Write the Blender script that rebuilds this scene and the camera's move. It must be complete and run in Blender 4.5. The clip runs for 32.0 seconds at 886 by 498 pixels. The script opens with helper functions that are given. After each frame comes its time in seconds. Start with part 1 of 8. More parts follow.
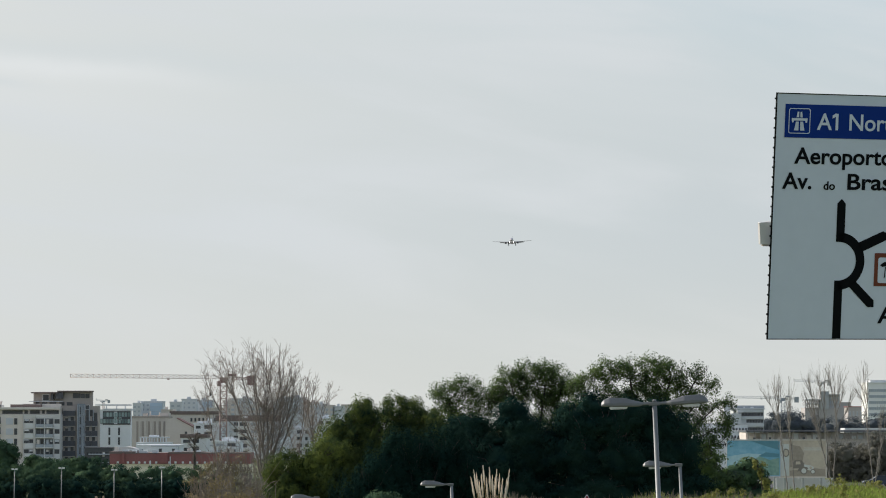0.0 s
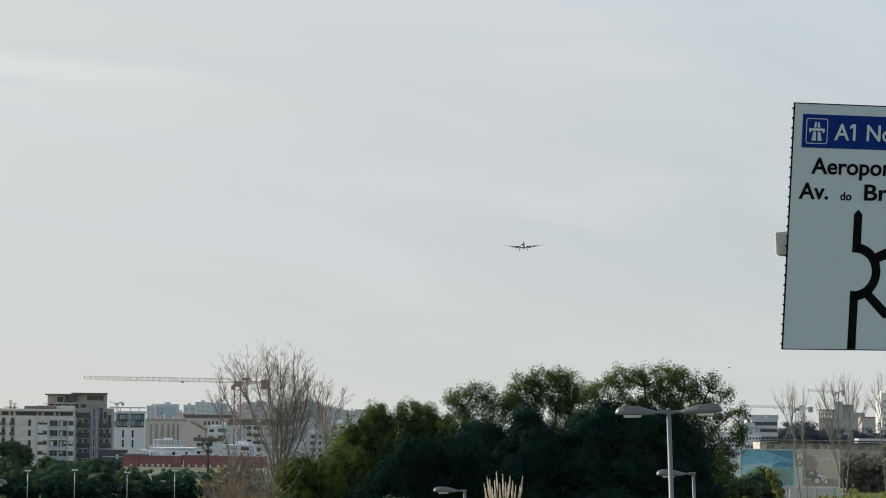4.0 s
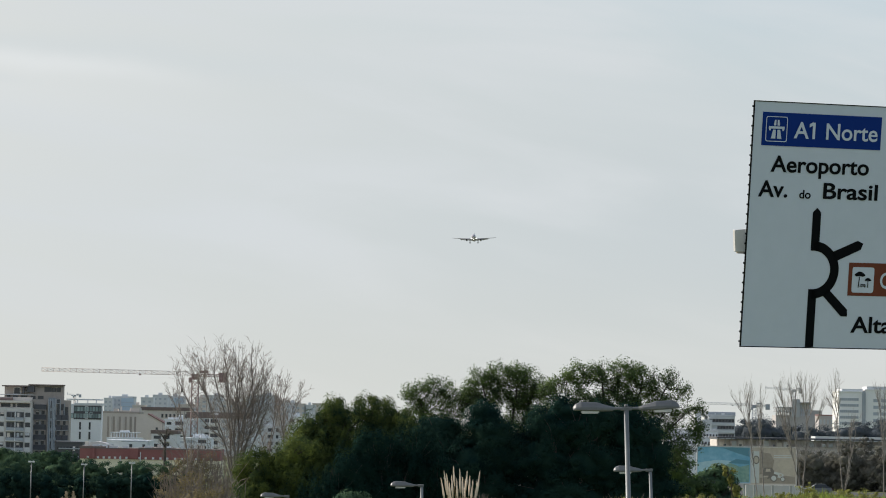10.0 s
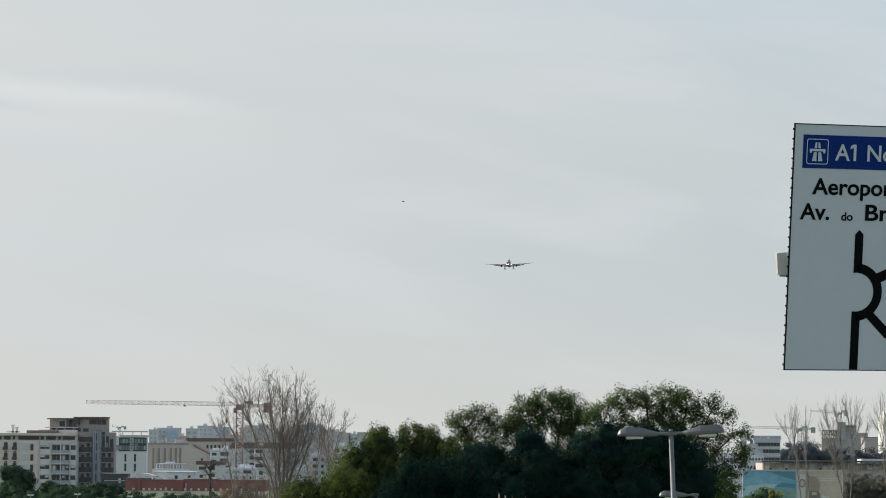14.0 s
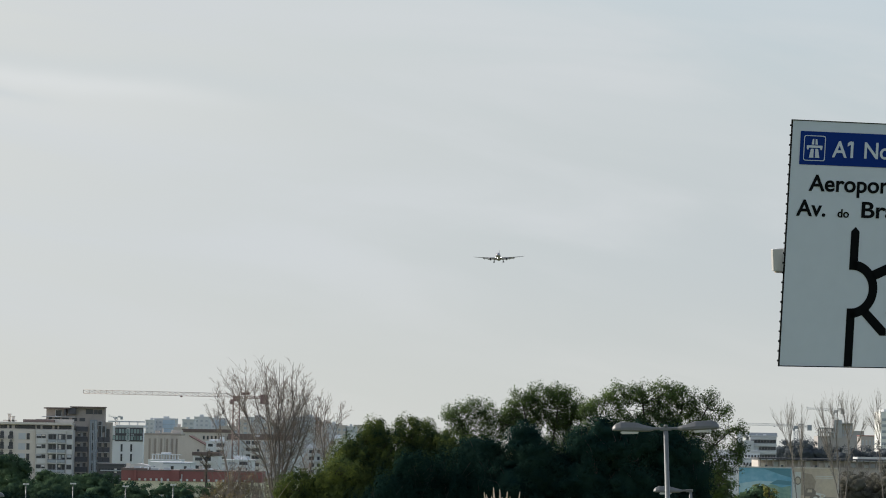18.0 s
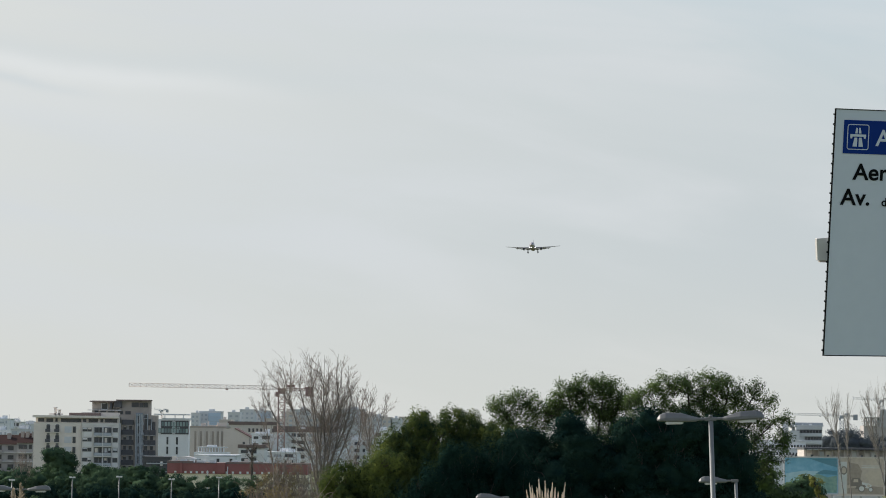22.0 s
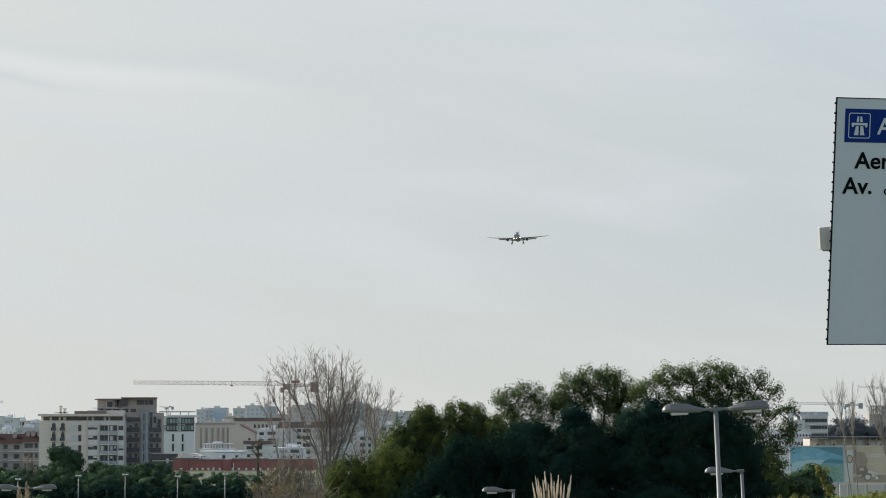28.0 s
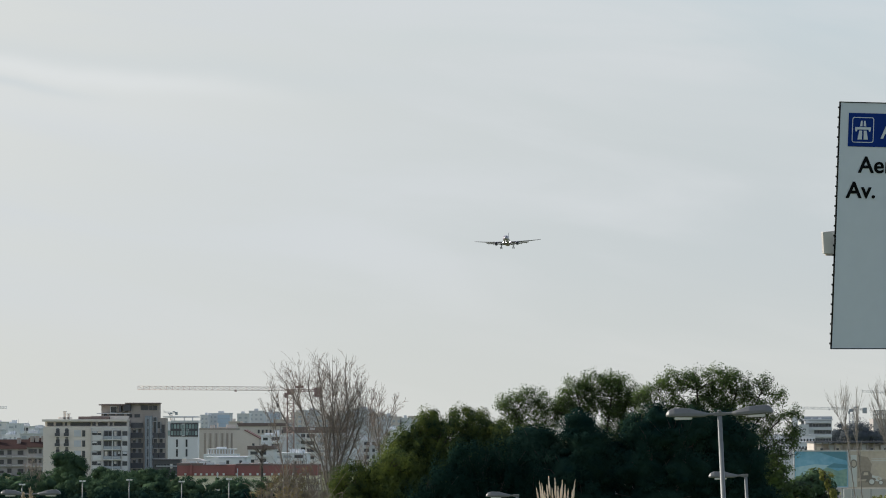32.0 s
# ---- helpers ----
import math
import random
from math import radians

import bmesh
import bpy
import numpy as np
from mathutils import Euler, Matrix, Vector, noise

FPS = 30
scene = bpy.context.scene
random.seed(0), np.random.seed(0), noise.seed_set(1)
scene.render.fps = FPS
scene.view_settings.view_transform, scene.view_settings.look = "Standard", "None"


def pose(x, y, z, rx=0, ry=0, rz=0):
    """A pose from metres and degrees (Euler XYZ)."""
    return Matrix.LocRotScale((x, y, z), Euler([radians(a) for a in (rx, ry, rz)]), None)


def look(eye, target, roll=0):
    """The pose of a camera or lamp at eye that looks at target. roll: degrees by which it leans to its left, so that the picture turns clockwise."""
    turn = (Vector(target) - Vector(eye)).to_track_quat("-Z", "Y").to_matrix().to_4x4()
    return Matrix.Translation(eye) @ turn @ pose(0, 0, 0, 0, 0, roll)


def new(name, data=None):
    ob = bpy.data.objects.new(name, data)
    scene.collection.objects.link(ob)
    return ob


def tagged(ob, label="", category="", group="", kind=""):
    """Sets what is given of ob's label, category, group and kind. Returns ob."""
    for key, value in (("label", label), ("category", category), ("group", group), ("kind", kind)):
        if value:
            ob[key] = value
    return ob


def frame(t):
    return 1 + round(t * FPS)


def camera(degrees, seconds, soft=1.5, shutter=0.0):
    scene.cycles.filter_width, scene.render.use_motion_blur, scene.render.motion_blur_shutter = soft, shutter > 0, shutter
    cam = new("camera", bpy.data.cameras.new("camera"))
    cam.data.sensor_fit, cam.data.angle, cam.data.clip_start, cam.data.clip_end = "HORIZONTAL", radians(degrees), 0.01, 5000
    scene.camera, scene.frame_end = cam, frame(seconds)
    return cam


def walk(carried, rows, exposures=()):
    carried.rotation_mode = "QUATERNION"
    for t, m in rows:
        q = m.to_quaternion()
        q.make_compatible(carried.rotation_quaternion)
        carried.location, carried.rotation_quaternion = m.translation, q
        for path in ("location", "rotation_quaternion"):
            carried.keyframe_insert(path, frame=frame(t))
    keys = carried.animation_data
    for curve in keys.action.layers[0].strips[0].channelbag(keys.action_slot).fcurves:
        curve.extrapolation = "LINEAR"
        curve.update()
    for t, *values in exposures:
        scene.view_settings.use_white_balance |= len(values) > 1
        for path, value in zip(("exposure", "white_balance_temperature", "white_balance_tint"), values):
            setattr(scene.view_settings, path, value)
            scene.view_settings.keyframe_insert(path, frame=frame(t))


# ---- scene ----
cam = camera(16.5, 32.0, soft=1.0)
# seconds, x, z, then yaw to the right, pitch up, lean to the right, in degrees
ROWS = [
    (0, 0.000, 10.000, 0.000, 3.218, 0.000),
    (0.5, 0.006, 10.002, 0.000, 3.301, -0.009),
    (1, 0.003, 10.007, -0.038, 3.448, -0.114),
    (1.5, -0.000, 10.013, -0.111, 3.580, -0.281),
    (2, -0.009, 10.005, -0.185, 3.688, -0.459),
    (2.5, -0.014, 10.002, -0.253, 3.645, -0.550),
    (3, -0.009, 10.008, -0.288, 3.480, -0.642),
    (3.5, -0.009, 10.007, -0.286, 3.315, -0.658),
    (5.5, -0.001, 10.005, -0.144, 3.402, -0.234),
    (6, -0.004, 10.011, -0.008, 3.396, -0.179),
    (6.5, 0.000, 9.999, 0.092, 3.363, -0.313),
    (7, -0.004, 9.998, 0.146, 3.335, -0.467),
    (7.5, -0.012, 10.000, 0.187, 3.379, -0.555),
    (8, -0.001, 10.004, 0.228, 3.434, -0.615),
    (8.5, -0.007, 10.013, 0.304, 3.466, -0.596),
    (9, -0.010, 10.004, 0.385, 3.451, -0.674),
    (9.5, -0.006, 10.003, 0.443, 3.355, -0.844),
    (10, -0.010, 10.007, 0.481, 3.240, -1.070),
    (10.5, -0.018, 9.998, 0.499, 3.210, -1.371),
    (11, -0.022, 9.999, 0.471, 3.278, -1.514),
    (11.5, -0.022, 9.992, 0.339, 3.378, -1.463),
    (12, -0.014, 9.998, 0.114, 3.491, -1.203),
    (12.5, -0.013, 9.992, -0.104, 3.634, -0.917),
    (13, -0.006, 9.998, -0.226, 3.698, -0.566),
    (13.5, 0.000, 9.993, -0.281, 3.759, -0.391),
    (14, -0.003, 10.007, -0.322, 3.746, -0.337),
    (14.5, -0.013, 9.986, -0.351, 3.735, -0.488),
    (16.5, -0.006, 9.992, -0.305, 3.710, -0.781),
    (17, 0.008, 9.992, -0.271, 3.738, -0.828),
    (17.5, 0.027, 9.990, -0.273, 3.711, -0.937),
    (18, 0.036, 9.990, -0.293, 3.627, -0.965),
    (18.5, 0.055, 9.990, -0.307, 3.455, -1.013),
    (19, 0.057, 9.989, -0.286, 3.282, -1.008),
    (19.5, 0.054, 9.987, -0.347, 3.174, -0.955),
    (20, 0.055, 9.984, -0.516, 3.126, -0.914),
    (20.5, 0.051, 9.992, -0.754, 3.136, -0.800),
    (21, 0.047, 9.989, -0.963, 3.235, -0.737),
    (21.5, 0.056, 9.986, -1.087, 3.350, -0.723),
    (22, 0.050, 9.986, -1.123, 3.457, -0.696),
    (22.5, 0.055, 9.987, -1.153, 3.483, -0.620),
    (23, 0.052, 9.984, -1.198, 3.413, -0.558),
    (23.5, 0.047, 9.977, -1.289, 3.291, -0.458),
    (24, 0.045, 9.980, -1.386, 3.155, -0.344),
    (24.5, 0.052, 9.986, -1.425, 3.055, -0.301),
    (25, 0.056, 9.986, -1.360, 3.056, -0.274),
    (25.5, 0.060, 9.983, -1.232, 3.063, -0.281),
    (27.5, 0.058, 9.984, -1.125, 3.319, -0.040),
    (28, 0.055, 9.988, -1.182, 3.339, 0.025),
    (28.5, 0.054, 9.993, -1.228, 3.339, 0.057),
    (29, 0.057, 9.993, -1.248, 3.314, 0.060),
    (29.5, 0.056, 9.982, -1.256, 3.325, -0.026),
    (30, 0.053, 9.989, -1.252, 3.352, 0.002),
    (30.5, 0.054, 9.988, -1.242, 3.387, 0.005),
    (31, 0.057, 9.983, -1.232, 3.442, 0.018),
    (31.5, 0.061, 9.990, -1.238, 3.467, 0.077),
    (32, 0.058, 9.984, -1.252, 3.434, 0.086),
]
walk(cam, [(t, pose(x, 0, z, 0, 0, -yaw) @ pose(0, 0, 0, 90 + pitch) @ pose(0, 0, 0, 0, 0, -lean))
           for t, x, z, yaw, pitch, lean in ROWS],
     ((0, 0.0), (1.5, -0.04), (3, -0.07), (6, -0.02), (8, 0.0), (9, -0.08), (10, 0.0), (10.5, 0.02), (11, 0.03), (12, 0.0), (14, -0.07), (16, -0.04), (18, -0.09), (20, 0.02), (21, 0.0), (23, -0.04), (24, 0.02), (25, 0.0), (28, -0.03), (32, -0.05)))

# ---- sky and sun ----
SUN_AZ, SUN_EL = -68.0, 31.0     # degrees from +y towards +x; above the horizon
sun_dir = Vector((math.sin(radians(SUN_AZ)) * math.cos(radians(SUN_EL)),
                  math.cos(radians(SUN_AZ)) * math.cos(radians(SUN_EL)), math.sin(radians(SUN_EL))))
sun = new("sun", bpy.data.lights.new("sun", "SUN"))
sun.data.energy, sun.data.angle, sun.data.color = 4.5, radians(3.0), (1.0, 0.93, 0.82)
sun.matrix_world = look(sun_dir * 50, (0, 0, 0))


def link(tree, a, b):
    tree.links.new(a, b)


def node(tree, kind, **values):
    n = tree.nodes.new(kind)
    for key, value in values.items():
        n.inputs[key.replace("_", " ")].default_value = value
    return n


def maths(tree, op, a, b=0.0, c=0.0):
    n = tree.nodes.new("ShaderNodeMath")
    n.operation = op
    for i, v in enumerate((a, b, c)):
        if isinstance(v, (int, float)):
            n.inputs[i].default_value = v
        else:
            link(tree, v, n.inputs[i])
    return n.outputs[0]


def blend(tree, factor, a, b):
    n = tree.nodes.new("ShaderNodeMix")
    n.data_type = "RGBA"
    for socket, v in ((n.inputs[0], factor), (n.inputs[6], a), (n.inputs[7], b)):
        if isinstance(v, (int, float)):
            socket.default_value = v
        elif isinstance(v, tuple):
            socket.default_value = (*v, 1)
        else:
            link(tree, v, socket)
    return n.outputs[2]


def make_world():
    world = bpy.data.worlds.new("world")
    scene.world = world
    world.use_nodes = True
    tree = world.node_tree
    tree.nodes.clear()
    out = tree.nodes.new("ShaderNodeOutputWorld")
    ground = tree.nodes.new("ShaderNodeBackground")
    sky = tree.nodes.new("ShaderNodeTexSky")
    sky.sky_type, sky.sun_disc = "NISHITA", False
    sky.sun_elevation, sky.sun_rotation = radians(SUN_EL), radians(SUN_AZ)
    air = tree.nodes.new("ShaderNodeVectorMath")
    air.operation = "SCALE"
    air.inputs[3].default_value = 0.16
    link(tree, sky.outputs[0], air.inputs[0])
    where = tree.nodes.new("ShaderNodeTexCoord")
    # a veil of thin high cloud: long streaks that fall slightly to one side
    split = tree.nodes.new("ShaderNodeSeparateXYZ")
    link(tree, where.outputs["Generated"], split.inputs[0])
    x, y, z = split.outputs
    fall = maths(tree, "MULTIPLY_ADD", x, 0.16, z)
    join = tree.nodes.new("ShaderNodeCombineXYZ")
    link(tree, maths(tree, "MULTIPLY", x, 7.0), join.inputs[0])
    link(tree, maths(tree, "MULTIPLY", y, 7.0), join.inputs[1])
    link(tree, maths(tree, "MULTIPLY", fall, 34.0), join.inputs[2])
    big = node(tree, "ShaderNodeTexNoise", Scale=1.0, Detail=5.0, Roughness=0.5, Distortion=0.5)
    link(tree, join.outputs[0], big.inputs["Vector"])
    streak = tree.nodes.new("ShaderNodeMapRange")
    streak.interpolation_type = "SMOOTHSTEP"
    for i, v in ((1, 0.37), (2, 0.70), (3, 0.0), (4, 1.0)):
        streak.inputs[i].default_value = v
    link(tree, big.outputs["Fac"], streak.inputs[0])
    # the veil is lit by the sun behind it
    near = tree.nodes.new("ShaderNodeVectorMath")
    near.operation = "DOT_PRODUCT"
    near.inputs[1].default_value = sun_dir
    link(tree, where.outputs["Generated"], near.inputs[0])
    glow = maths(tree, "POWER", maths(tree, "MAXIMUM", near.outputs["Value"], 0.0), 1.6)
    veil = blend(tree, glow, VEIL_FAR, VEIL_SUN)
    lit = blend(tree, streak.outputs[0], veil, VEIL_STREAK)
    # long wisps: how far to the side they begin and end, height there, slope, half width, strength, tone
    ahead = maths(tree, "MAXIMUM", y, 0.2)
    aside, above = maths(tree, "DIVIDE", x, ahead), maths(tree, "DIVIDE", z, ahead)
    wavy = node(tree, "ShaderNodeTexNoise", Scale=24.0, Detail=3.0, Roughness=0.5)
    link(tree, where.outputs["Generated"], wavy.inputs["Vector"])
    sway = maths(tree, "MULTIPLY_ADD", wavy.outputs["Fac"], 0.009, -0.0045)
    for start, end, height, slope, half, strength, tone in WISPS:
        line = maths(tree, "ADD", maths(tree, "MULTIPLY_ADD", aside, slope, height), sway)
        gap = maths(tree, "DIVIDE", maths(tree, "SUBTRACT", above, line), half)
        soft = maths(tree, "EXPONENT", maths(tree, "MULTIPLY", maths(tree, "MULTIPLY", gap, gap), -1.0))
        fade = tree.nodes.new("ShaderNodeMapRange")
        fade.interpolation_type = "SMOOTHSTEP"
        for i, v in ((1, start), (2, end), (3, strength), (4, 0.0)):
            fade.inputs[i].default_value = v
        link(tree, aside, fade.inputs[0])
        ranged = maths(tree, "MULTIPLY", soft, fade.outputs[0])
        lit = blend(tree, ranged, lit, tone)
    # warm dust over the horizon
    dust = tree.nodes.new("ShaderNodeMapRange")
    dust.interpolation_type = "SMOOTHSTEP"
    for i, v in ((1, 0.0), (2, 0.07), (3, 0.62), (4, 0.0)):
        dust.inputs[i].default_value = v
    link(tree, z, dust.inputs[0])
    lit = blend(tree, dust.outputs[0], lit, VEIL_LOW)
    # clear air shows through higher up
    high = tree.nodes.new("ShaderNodeMapRange")
    high.interpolation_type = "SMOOTHSTEP"
    for i, v in ((1, 0.09), (2, 0.26), (3, 0.0), (4, 0.6)):
        high.inputs[i].default_value = v
    lean = maths(tree, "MULTIPLY_ADD", x, 0.22, z)
    link(tree, maths(tree, "MULTIPLY_ADD", streak.outputs[0], -0.03, lean), high.inputs[0])
    link(tree, blend(tree, high.outputs[0], lit, air.outputs[0]), ground.inputs[0])
    ground.inputs[1].default_value = 1.0
    link(tree, ground.outputs[0], out.inputs[0])


VEIL_FAR, VEIL_SUN, VEIL_STREAK, VEIL_LOW = (0.512, 0.582, 0.622), (1.07, 1.01, 0.91), (0.668, 0.706, 0.728), (0.69, 0.695, 0.645)
WISPS = ((-0.17, -0.01, 0.0985, -0.07, 0.011, 0.30, (0.76, 0.785, 0.795)), (-0.10, 0.03, 0.1122, -0.075, 0.0052, 0.32, (0.61, 0.672, 0.705)), (-0.13, -0.05, 0.1056, -0.085, 0.0036, 0.50, (0.79, 0.815, 0.825)), (-0.165, -0.12, 0.0950, -0.115, 0.0018, 0.5, (0.61, 0.67, 0.705)))
make_world()


# ---- materials ----
def material(name, color, rough=0.7, metal=0.0, dark=None, scale=1.0, fine=12.0, vary=0.5, bump=0.0, through_light=0.0, each=0.0, gloss=0.5):
    """A surface with two scales of variation between color and dark."""
    m = bpy.data.materials.new(name)
    m.use_nodes = True
    tree = m.node_tree
    bsdf = tree.nodes["Principled BSDF"]
    dark = dark or tuple(c * 0.62 for c in color)
    where = tree.nodes.new("ShaderNodeTexCoord")
    a = node(tree, "ShaderNodeTexNoise", Scale=scale, Detail=4.0, Roughness=0.6)
    b = node(tree, "ShaderNodeTexNoise", Scale=scale * fine, Detail=3.0, Roughness=0.6)
    for n in (a, b):
        link(tree, where.outputs["Object"], n.inputs["Vector"])
    mixed = maths(tree, "ADD", maths(tree, "MULTIPLY", a.outputs["Fac"], 0.6), maths(tree, "MULTIPLY", b.outputs["Fac"], 0.4))
    span = tree.nodes.new("ShaderNodeMapRange")
    for i, v in ((1, 0.35), (2, 0.65), (3, 0.0), (4, vary)):
        span.inputs[i].default_value = v
    link(tree, mixed, span.inputs[0])
    factor = span.outputs[0]
    if each:
        info = tree.nodes.new("ShaderNodeObjectInfo")
        factor = maths(tree, "MULTIPLY_ADD", info.outputs["Random"], each, factor)
    tone = blend(tree, factor, color, dark)
    link(tree, tone, bsdf.inputs["Base Color"])
    bsdf.inputs["Specular IOR Level"].default_value = gloss
    bsdf.inputs["Roughness"].default_value, bsdf.inputs["Metallic"].default_value = rough, metal
    if bump:
        relief = node(tree, "ShaderNodeBump", Strength=bump, Distance=0.05)
        link(tree, b.outputs["Fac"], relief.inputs["Height"])
        link(tree, relief.outputs[0], bsdf.inputs["Normal"])
    if through_light:
        leaf = tree.nodes.new("ShaderNodeBsdfTranslucent")
        link(tree, tone, leaf.inputs[0])
        both = tree.nodes.new("ShaderNodeMixShader")
        both.inputs[0].default_value = through_light
        link(tree, bsdf.outputs[0], both.inputs[1])
        link(tree, leaf.outputs[0], both.inputs[2])
        link(tree, both.outputs[0], tree.nodes["Material Output"].inputs[0])
    return m


def glowing(name, color, strength):
    m = material(name, color, 0.3)
    bsdf = m.node_tree.nodes["Principled BSDF"]
    bsdf.inputs["Emission Color"].default_value = (*color, 1)
    bsdf.inputs["Emission Strength"].default_value = strength
    return m


GROUND = material("dry_grass_ground", (0.10, 0.13, 0.04), 0.95, dark=(0.09, 0.08, 0.04), scale=0.08, fine=20, bump=0.4)
ASPHALT = material("asphalt", (0.06, 0.06, 0.062), 0.9, scale=0.3, fine=30, bump=0.2)
GRASS = material("grass_blades", (0.38, 0.48, 0.09), 0.8, dark=(0.10, 0.13, 0.035), scale=0.35, fine=9, vary=1.0, through_light=0.4, gloss=0.15)
GRASS_DRY = material("dull_dry_grass", (0.26, 0.25, 0.11), 0.9, dark=(0.10, 0.095, 0.04), scale=0.6, fine=9, vary=1.0, through_light=0.3, gloss=0.1)
WEED = material("yellow_green_leaves", (0.27, 0.28, 0.09), 0.8, dark=(0.18, 0.18, 0.05), scale=0.8, vary=0.8, through_light=0.45, gloss=0.15)
DRY = material("dry_leaves", (0.33, 0.27, 0.14), 0.9, dark=(0.12, 0.095, 0.05), scale=0.8, vary=0.9, through_light=0.3, gloss=0.1)
PLUME = material("pampas_plume", (0.86, 0.78, 0.67), 0.9, dark=(0.70, 0.60, 0.50), scale=3, through_light=0.35, gloss=0.1)
LEAF_SOFT = material("feathery_olive_leaves", (0.165, 0.20, 0.047), 0.9, dark=(0.018, 0.044, 0.030), scale=0.55, fine=4, vary=1.0, through_light=0.32, gloss=0.05)
LEAF_DARK = material("dark_evergreen_leaves", (0.165, 0.245, 0.06), 0.5, dark=(0.010, 0.036, 0.022), scale=0.4, fine=5, vary=1.0, through_light=0.45, gloss=0.35)
LEAF_ROW = material("dense_hedge_leaves", (0.105, 0.165, 0.085), 0.95, dark=(0.011, 0.038, 0.036), scale=0.2, fine=5, vary=1.0, through_light=0.18, gloss=0.03)
# leaf colours darkened to stand in for shade inside and under the crowns
LEAF_DEEP_SHADE = material("deep_shade_leaves", (0.016, 0.042, 0.030), 0.95, dark=(0.003, 0.015, 0.015), scale=0.3, fine=5, vary=0.9, through_light=0.1, gloss=0.02)
LEAF_SHADE = material("shade_green_leaves", (0.027, 0.058, 0.040), 0.95, dark=(0.004, 0.021, 0.022), scale=0.45, fine=3, vary=1.0, through_light=0.12, gloss=0.03)
TERRACE_GREY = material("mid_grey_render", (0.38, 0.38, 0.39), 0.85, dark=(0.27, 0.27, 0.28), scale=0.2, fine=8)
LEAF_DULL = material("dull_winter_leaves", (0.19, 0.182, 0.15), 0.95, dark=(0.095, 0.098, 0.085), scale=0.3, fine=6, vary=0.9, through_light=0.1, gloss=0.06)
REED = material("tawny_reed", (0.47, 0.40, 0.31), 0.9, dark=(0.30, 0.25, 0.18), scale=4, through_light=0.3, gloss=0.1)
# bluish grey leaf colour imitates haze over the far woods
LEAF_HAZE = material("haze_tinted_leaves", (0.105, 0.122, 0.138), 0.95, dark=(0.085, 0.10, 0.116), scale=0.1, fine=6, vary=0.9, through_light=0.2, gloss=0.0)
BARK = material("grey_bark", (0.26, 0.23, 0.21), 0.9, dark=(0.10, 0.085, 0.075), scale=2, bump=0.3)
BARK_DARK = material("dark_bark", (0.06, 0.05, 0.045), 0.9, scale=2)
TWIG = material("brown_twigs", (0.36, 0.305, 0.27), 0.9, dark=(0.20, 0.16, 0.142), scale=1, gloss=0.1)
TWIG_PALE = material("grey_twigs", (0.42, 0.385, 0.35), 0.9, dark=(0.27, 0.24, 0.215), scale=1, gloss=0.1)
TWIG_DARK = material("dark_twigs", (0.24, 0.205, 0.18), 0.9, dark=(0.10, 0.083, 0.07), scale=1, gloss=0.1)
SIGN_WHITE = material("reflective_white_sheet", (0.61, 0.665, 0.735), 0.5, dark=(0.545, 0.60, 0.665), scale=0.5, fine=8, gloss=0.4)
SIGN_BLUE = material("blue_sheet", (0.006, 0.034, 0.215), 0.8, dark=(0.005, 0.028, 0.18), scale=1, gloss=0.12)
SIGN_BLACK = material("black_sheet", (0.005, 0.006, 0.007), 0.85, scale=2, gloss=0.1)
SIGN_BROWN = material("brown_sheet", (0.18, 0.05, 0.026), 0.7, dark=(0.14, 0.04, 0.02), scale=1, gloss=0.2)
SIGN_RED = material("red_sheet", (0.22, 0.012, 0.025), 0.4, scale=1)
STEEL = material("galvanised_steel", (0.45, 0.46, 0.47), 0.45, 0.7, scale=3, bump=0.05)
LAMP_GREY = material("grey_lamp_paint", (0.155, 0.16, 0.165), 0.4, dark=(0.11, 0.115, 0.12), scale=3)
POLE_GREY = material("pale_grey_pole_paint", (0.22, 0.23, 0.235), 0.42, 0.35, dark=(0.165, 0.175, 0.18), scale=3)
LAMP_GLASS = material("lamp_lens", (0.75, 0.76, 0.76), 0.15, scale=3)
WHITE_BOX = material("white_plastic", (0.58, 0.57, 0.56), 0.5, dark=(0.50, 0.49, 0.48), scale=2)
CREAM = material("cream_render", (0.76, 0.70, 0.645), 0.85, dark=(0.62, 0.57, 0.525), scale=0.15, fine=10)
PALE = material("pale_render", (0.74, 0.74, 0.74), 0.85, dark=(0.60, 0.60, 0.61), scale=0.15, fine=10)
# base colour brightened to imitate haze before the far offices
OFFICE_WHITE = material("haze_brightened_cladding", (0.86, 0.86, 0.845), 0.8, dark=(0.76, 0.76, 0.75), scale=0.06, fine=10)
WHITE = material("white_render", (0.72, 0.745, 0.775), 0.8, dark=(0.60, 0.625, 0.66), scale=0.12, fine=10)
TAN = material("tan_concrete", (0.61, 0.56, 0.525), 0.85, dark=(0.50, 0.455, 0.425), scale=0.12, fine=10)
FLATS_GREY = material("warm_grey_render", (0.67, 0.65, 0.63), 0.85, dark=(0.53, 0.515, 0.50), scale=0.15, fine=10)
# dark tone painted for the shade of loggias and balconies
SHADE_GREY = material("recess_shade_grey", (0.23, 0.235, 0.245), 0.85, dark=(0.15, 0.155, 0.165), scale=0.4, fine=6, vary=0.8)
SHAFT = material("dark_blue_grey_cladding", (0.24, 0.28, 0.325), 0.5, dark=(0.17, 0.20, 0.24), scale=0.3)
BROWN = material("brown_cladding", (0.41, 0.365, 0.335), 0.8, dark=(0.30, 0.265, 0.245), scale=0.2, fine=8)
SLATE = material("slate_grey_cladding", (0.38, 0.41, 0.45), 0.7, dark=(0.27, 0.30, 0.33), scale=0.2, fine=8)
